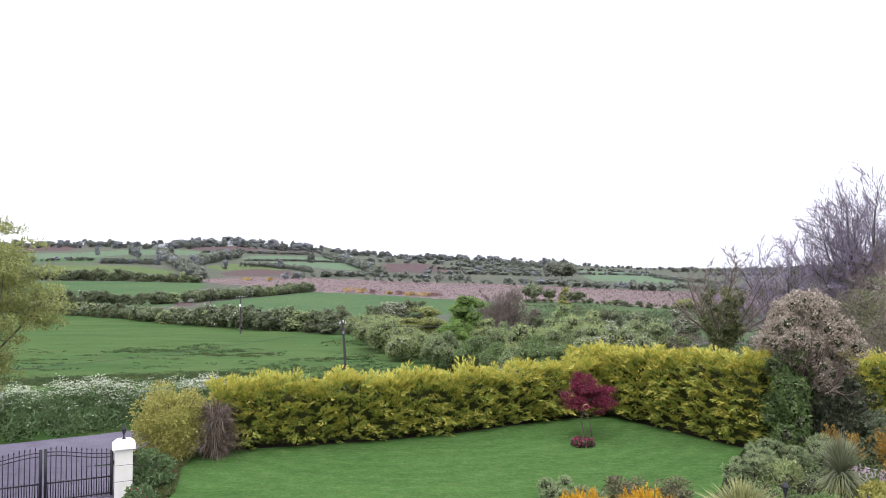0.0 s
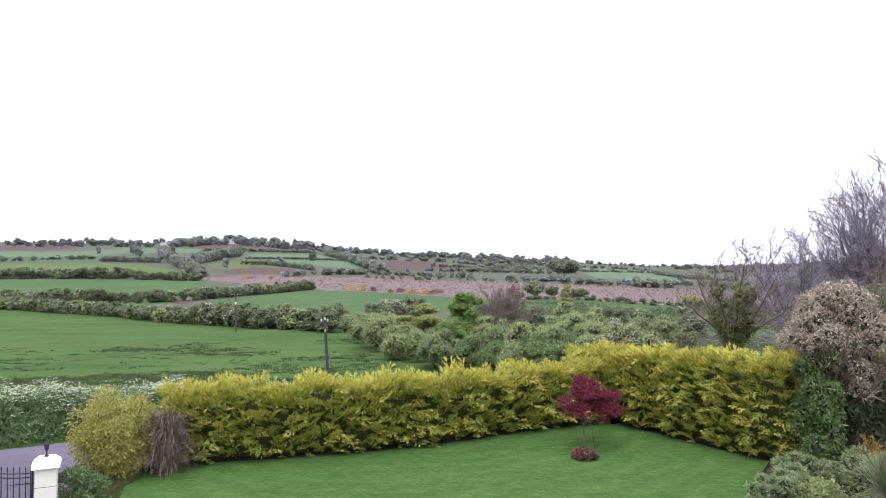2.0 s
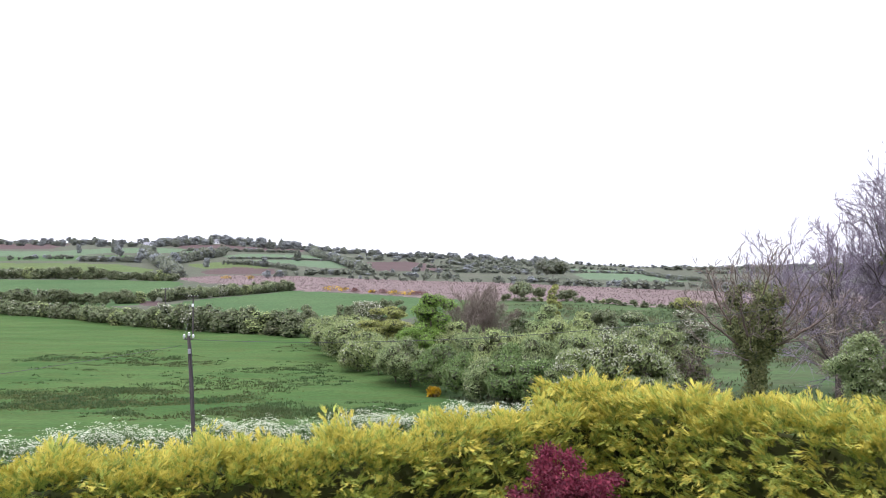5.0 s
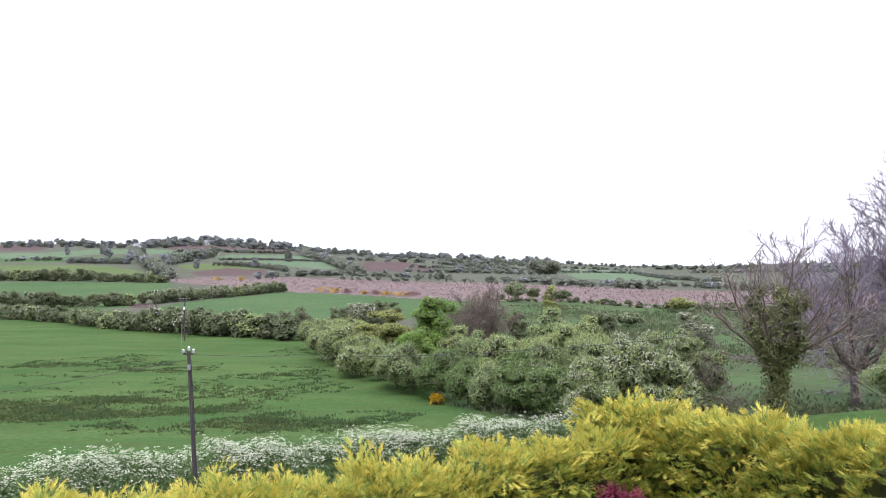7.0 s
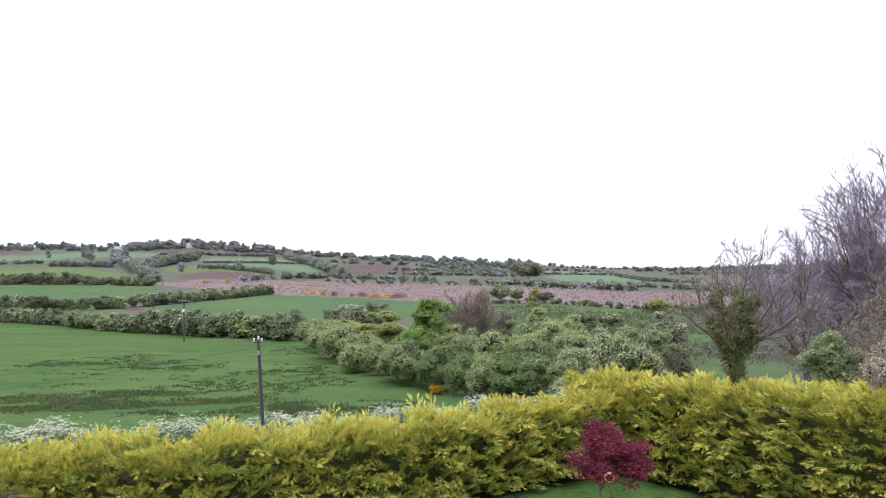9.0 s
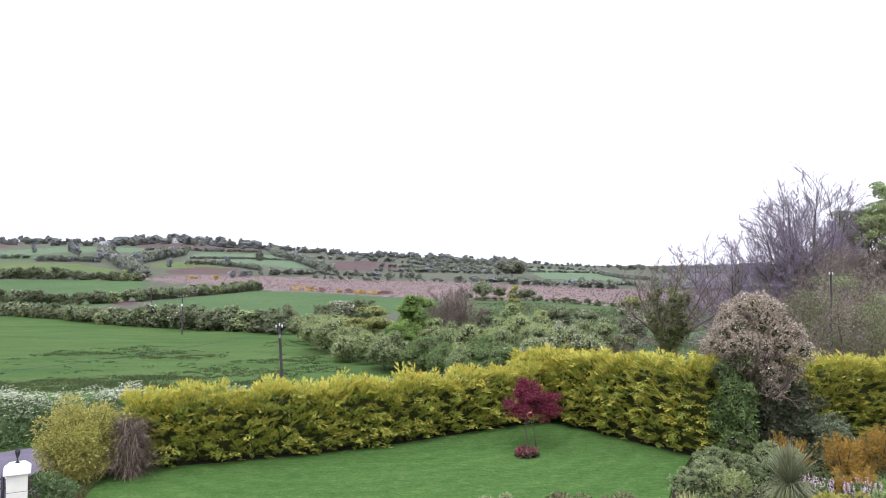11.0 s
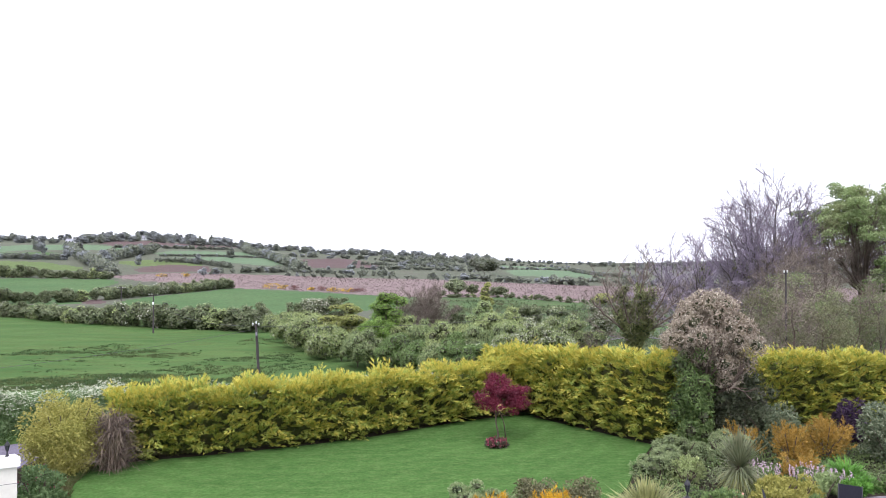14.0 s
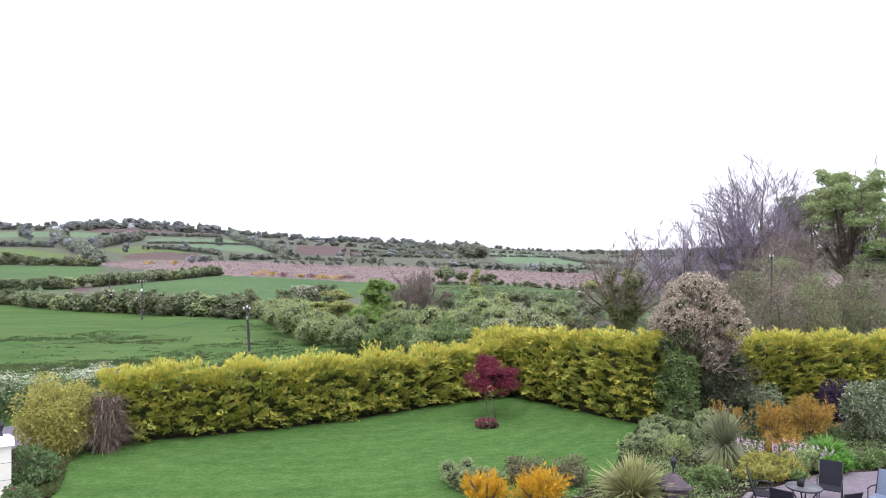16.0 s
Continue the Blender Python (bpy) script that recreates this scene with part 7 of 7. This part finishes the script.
sp.location, sp.scale = (-0.055 * hp + 0.02, -0.04, hp - 0.02), (0.8,) * 3
p2 = on_land(-39.8, 139.8, 0.2)
utility_pole("wooden pole with crossarm at the field hedge", p2, 7.5, 0.0, 0, 0.13, 0.8)
bx = part("switch_box", box_bm(0.3, 0.25, 0.5, 0.03), M["porcelain"], bpy.data.objects["utility_pole.001"], "pale grey switch box")
bx.location = (0, -0.25, 5.6)
p3 = on_land(-52, 159, 0.2)
utility_pole("distant wooden pole with crossarm behind the hedge", p3, 8.3, 0.0, 0, 0.12, 0.8)
p4 = on_land(21.9, 34.9)
utility_pole("dark wooden pole with white insulators behind the hedge", p4, 6.2 - p4[2], 0.0, 30, 0.055)


def cable(a, b, sag, label):
    t = np.linspace(0, 1, 24)[:, None]
    pts = np.asarray(a) * (1 - t) + np.asarray(b) * t
    pts[:, 2] -= sag * 4 * (t * (1 - t))[:, 0]
    ob = part("cable", rod(pts, 0.008, 4), M["wire"])
    tagged(ob, label, "cable", group="overhead cables")


cable((-5.6, 38.1, 3.3), (-40.3, 139.8, 0.4), 1.4, "thin dark cable between two poles")
cable((-5.2, 38.1, 3.3), (21.7, 34.9, 6.1), 0.9, "thin dark cable over the lane")
cable((22.1, 34.9, 6.1), (60, 33, 8.0), 0.7, "thin dark cable behind the garden")
cable((-5.6, 38.1, 3.1), (-30, 26, 1.9), 0.6, "thin dark cable beside the lane")
cable((-40, 139.8, 0.4), (-52, 159, 1.0), 0.4, "thin dark cable over the hedgerow")


# ---- gate, pillar and lamp ----
def gate_pillar(place, turn):
    root = thing("gate_pillar", "cream rendered gate pillar with a white cap", "pillar", place, turn)
    shaft = part("shaft", box_bm(0.46, 0.46, 1.4, 0.012, -0.05), M["render"], root)
    for k in (0.45, 0.9):
        part("joint", box_bm(0.464, 0.464, 0.012, 0, k), M["edgestone"], shaft)
    bm = bmesh.new()
    lv = [(0.30, 1.35), (0.30, 1.45), (0.25, 1.5), (0.17, 1.58)]
    rings = [[bm.verts.new((sx * w, sy * w, z)) for sx, sy in ((-1, -1), (1, -1), (1, 1), (-1, 1))] for w, z in lv]
    for a, b in zip(rings, rings[1:]):
        for k in range(4):
            bm.faces.new((a[k], a[(k + 1) % 4], b[(k + 1) % 4], b[k]))
    bm.faces.new(rings[-1]), bm.faces.new(rings[0][::-1])
    part("cap", bm, M["cap"], root, "white painted cap")
    wing = part("wing_wall", box_bm(0.3, 0.6, 1.2, 0.012, -0.05), M["render"], root)
    wing.location = (-0.08, 0.53, 0)
    coping = part("coping", box_bm(0.4, 0.62, 0.07, 0.01, 1.15), M["cap"], root)
    coping.location = (-0.08, 0.55, 0)


def lantern(place, high, label, group=""):
    root = thing("garden_lantern", label, "lantern", place, group=group)
    s = high / 0.42
    part("stem", lathe_bm([(0, 0), (0.06 * s, 0), (0.05 * s, 0.02 * s), (0.02 * s, 0.05 * s), (0.018 * s, 0.13 * s), (0.045 * s, 0.15 * s), (0, 0.151 * s)], 10), M["black"], root, smooth=True)
    glazing = part("glazing", lathe_bm([(0.03 * s, 0.15 * s), (0.06 * s, 0.29 * s)], 6), M["glassd"], root)
    for k in range(6):
        a = 2 * math.pi * k / 6
        part("bar", rod([(math.cos(a) * 0.032 * s, math.sin(a) * 0.032 * s, 0.15 * s), (math.cos(a) * 0.063 * s, math.sin(a) * 0.063 * s, 0.29 * s)], 0.007 * s, 4), M["black"], glazing)
    part("hood", lathe_bm([(0.075 * s, 0.285 * s), (0.07 * s, 0.3 * s), (0.035 * s, 0.36 * s), (0.012 * s, 0.38 * s), (0.016 * s, 0.4 * s), (0, 0.42 * s)], 8), M["black"], root)


gate_pillar((-9.0, 20.15, 0), 25)
lantern((-9.0, 20.15, 1.58), 0.42, "black carriage lantern on the pillar cap")


def gate_leaf(place, turn, width, high, flip, label):
    """One leaf of an iron gate with a swept top, spear heads and short dog bars."""
    root = thing("iron_gate", label, "gate", place, turn, group="gate leaves")
    sw = lambda u: high * (0.86 + 0.14 * (0.5 - 0.5 * math.cos(math.pi * u)))
    n = 13
    for k in range(n + 1):
        u = k / n
        x = -u * width
        heavy = k in (0, n)
        upright = part("bar", rod([(x, 0, 0.06), (x, 0, sw(u) + 0.09)], 0.042 if heavy else 0.013, 6), M["black"], root)
        if not heavy:
            sp = part("spear_head", lathe_bm([(0.0, 0.0), (0.018, 0.02), (0.0, 0.1)], 6), M["black"], upright)
            sp.location = (x, 0, sw(u) + 0.07)
        if k < n:
            xd = x - width / n / 2
            part("dog_bar", rod([(xd, 0, 0.1), (xd, 0, 0.62)], 0.012, 5), M["black"], root)
    for z in (0.12, 0.58):
        part("rail", rod([(0, 0, z), (-width, 0, z)], 0.022, 6), M["black"], root)
    for dz in (0.0, -0.1):
        part("top_rail", rod([(-u * width, 0, sw(u) + dz) for u in np.linspace(0, 1, 12)], 0.014, 6), M["black"], root)
    if flip:
        root.scale = (-1, 1, 1)
    return root


gate_leaf((-9.28, 20.02, 0), 26, 1.62, 1.42, False, "black wrought-iron gate leaf hung on the pillar")
gate_leaf((-12.3, 18.55, 0), 26, 1.62, 1.42, True, "black wrought-iron gate leaf by the tree")


# ---- the patio and its furniture ----
def patio_chair(place, turn, material, label):
    root = thing("patio_chair", label, "chair", place, turn, group="patio chairs")
    seat = part("seat", box_bm(0.5, 0.48, 0.03, 0.012, 0.42), M[material], root)
    back = part("backrest", box_bm(0.5, 0.03, 0.62, 0.012, 0.0), M[material], root)
    back.matrix_basis = pose(0, 0.23, 0.43, -16, 0, 0)
    for sx in (-1, 1):
        part("leg", rod([(sx * 0.27, -0.26, 0), (sx * 0.27, -0.2, 0.42), (sx * 0.27, -0.2, 0.64)], 0.014), M["black"], root)
        part("leg", rod([(sx * 0.27, 0.32, 0), (sx * 0.26, 0.2, 0.42), (sx * 0.26, 0.4, 1.04)], 0.014), M["black"], root)
        part("armrest", rod([(sx * 0.27, -0.22, 0.64), (sx * 0.28, 0.0, 0.66), (sx * 0.27, 0.27, 0.64)], 0.018), M["black"], root)


TX, TY = 11.1, 16.15
table = thing("patio_table", "round glass-topped patio table with a dark frame", "table", (TX, TY, 0.05))
part("tabletop", lathe_bm([(0, 0.70), (0.39, 0.70), (0.4, 0.715), (0.39, 0.73), (0, 0.73)], 28), M["glass"], table)
part("rim", rod([(0.4 * math.cos(a), 0.4 * math.sin(a), 0.715) for a in np.linspace(0, 2 * math.pi, 29)], 0.02), M["black"], table)
for k in range(4):
    a = math.pi / 4 + k * math.pi / 2
    part("leg", rod([(0.33 * math.cos(a), 0.33 * math.sin(a), 0), (0.16 * math.cos(a), 0.16 * math.sin(a), 0.4), (0.32 * math.cos(a), 0.32 * math.sin(a), 0.7)], 0.018), M["black"], table)
pot = thing("plant_pot", "small dark pot with a green plant on the table", "plant pot", (TX - 0.05, TY + 0.05, 0.78))
part("pot", lathe_bm([(0, 0), (0.08, 0), (0.1, 0.2), (0.085, 0.2), (0.08, 0.17), (0, 0.17)], 14), M["black"], pot)
so = Soup()
pp, dd = blob(501, 260, 0.17, 0.17, 0.13, 6)
leaves(so, pp + np.array([0, 0, 0.28]), dd, 0.07, 0.04)
part("leaf_growth", so, M["green"], pot)
patio_chair((TX + 1.15, TY + 0.65, 0.05), -40, "fabric", "dark fabric patio chair beside the table")
patio_chair((TX - 0.75, TY + 0.45, 0.05), 62, "fabric", "dark fabric patio chair facing the table")
patio_chair((TX - 0.9, TY - 0.7, 0.05), 130, "fabric", "dark fabric patio chair pushed to the table")
patio_chair((TX + 0.2, TY - 1.0, 0.05), 190, "fabric", "dark fabric patio chair near the house")
patio_chair((TX + 1.95, TY - 0.2, 0.05), -60, "blue", "blue-grey metal patio chair beside the table")


def stone_lantern(place):
    root = thing("stone_birdhouse", "small grey stone ornament house with a pitched roof", "ornament", place)
    part("base", box_bm(0.55, 0.48, 0.35, 0.04), M["stone"], root)
    bm = bmesh.new()
    lv = [(0.36, 0.32, 0.33), (0.35, 0.31, 0.38), (0.07, 0.06, 0.66)]
    rings = [[bm.verts.new((sx * w, sy * e, z)) for sx, sy in ((-1, -1), (1, -1), (1, 1), (-1, 1))] for w, e, z in lv]
    for a, b in zip(rings, rings[1:]):
        for k in range(4):
            bm.faces.new((a[k], a[(k + 1) % 4], b[(k + 1) % 4], b[k]))
    bm.faces.new(rings[-1]), bm.faces.new(rings[0][::-1])
    part("roof", bm, M["stone"], root)


stone_lantern((8.5, 17.7, 0.02))
bpy.data.objects["stone_birdhouse"].scale = (1.05,) * 3
lantern((8.5, 17.7, 0.7), 0.5, "black lantern on the stone ornament")
urn = thing("terracotta_urn", "terracotta urn at the foot of the cordyline", "urn", (10.45, 18.75, 0.02))
urn.scale = (0.7, 0.7, 0.75)
part("body", lathe_bm([(0, 0), (0.14, 0), (0.1, 0.08), (0.2, 0.3), (0.16, 0.48), (0.2, 0.52), (0.16, 0.53), (0, 0.45)], 16), M["terracotta"], urn, smooth=True)


def bed_edging():
    """Rough stones set end to end along the edge of the patio bed."""
    root = thing("bed_edging", "low edging of rough lilac-grey stones beside the patio", "edging")
    r = np.random.default_rng(46)
    shapes = []
    for k in range(5):
        bm = box_bm(0.3, 0.17, 0.17, 0.025, -0.02)
        for v in bm.verts:
            v.co += Vector(r.normal(0, 0.011, 3))
        me = bpy.data.meshes.new("stone")
        bm.to_mesh(me)
        bm.free()
        me.materials.append(M["edgestone"])
        shapes.append(me)
    q, d = along([(6.2, 14.05), (9.62, 16.62), (10.6, 17.6)], 0.325)
    for k in range(len(q)):
        ob = part("stone", shapes[k % 5], M["edgestone"], root)
        ob.matrix_basis = pose(q[k, 0], q[k, 1], 0.03, 0, 0, math.degrees(math.atan2(d[k, 1], d[k, 0])) + r.normal(0, 3))


bed_edging()


# ---- houses on the hill ----
def far_house(place, w, d, h, turn, label):
    root = thing("house", label, "house", place, turn, group="hill houses")
    part("wall", box_bm(w, d, h, 0, -3), M["house"], root)
    bm = bmesh.new()
    z0, z1, e = h - 3, h - 3 + d * 0.42, 0.4
    v = [bm.verts.new(c) for c in ((-w / 2 - e, -d / 2 - e, z0), (w / 2 + e, -d / 2 - e, z0), (w / 2 + e, d / 2 + e, z0), (-w / 2 - e, d / 2 + e, z0), (-w / 2 - e, 0, z1), (w / 2 + e, 0, z1))]
    for f in ((0, 1, 5, 4), (2, 3, 4, 5), (1, 2, 5), (3, 0, 4), (3, 2, 1, 0)):
        bm.faces.new([v[k] for k in f])
    part("roof", bm, M["slate"], root)
    for k in range(int(w // 3.5)):
        for z in ((0.8,) if h < 7 else (0.8, 3.6)):
            win = part("window", box_bm(1.3, 0.12, 1.4, 0, z), M["glassd"], root)
            win.location = (-w / 2 + 2 + k * 3.5, -d / 2 - 0.02, 0)


def hill(x, y):
    return (x, y, float(height(x, y)))


far_house(hill(-318, 1062), 18, 8, 6.0, 10, "white two-storey house among trees on the hill")
far_house(hill(-303, 1058), 10, 7, 5.6, -20, "white gabled house beside the big one on the hill")
far_house(hill(-333, 1064), 10, 8, 6.5, 30, "small white house on the hill")
far_house(hill(-409, 1040), 15, 8, 5.0, 0, "white bungalow with slate roof on the skyline")
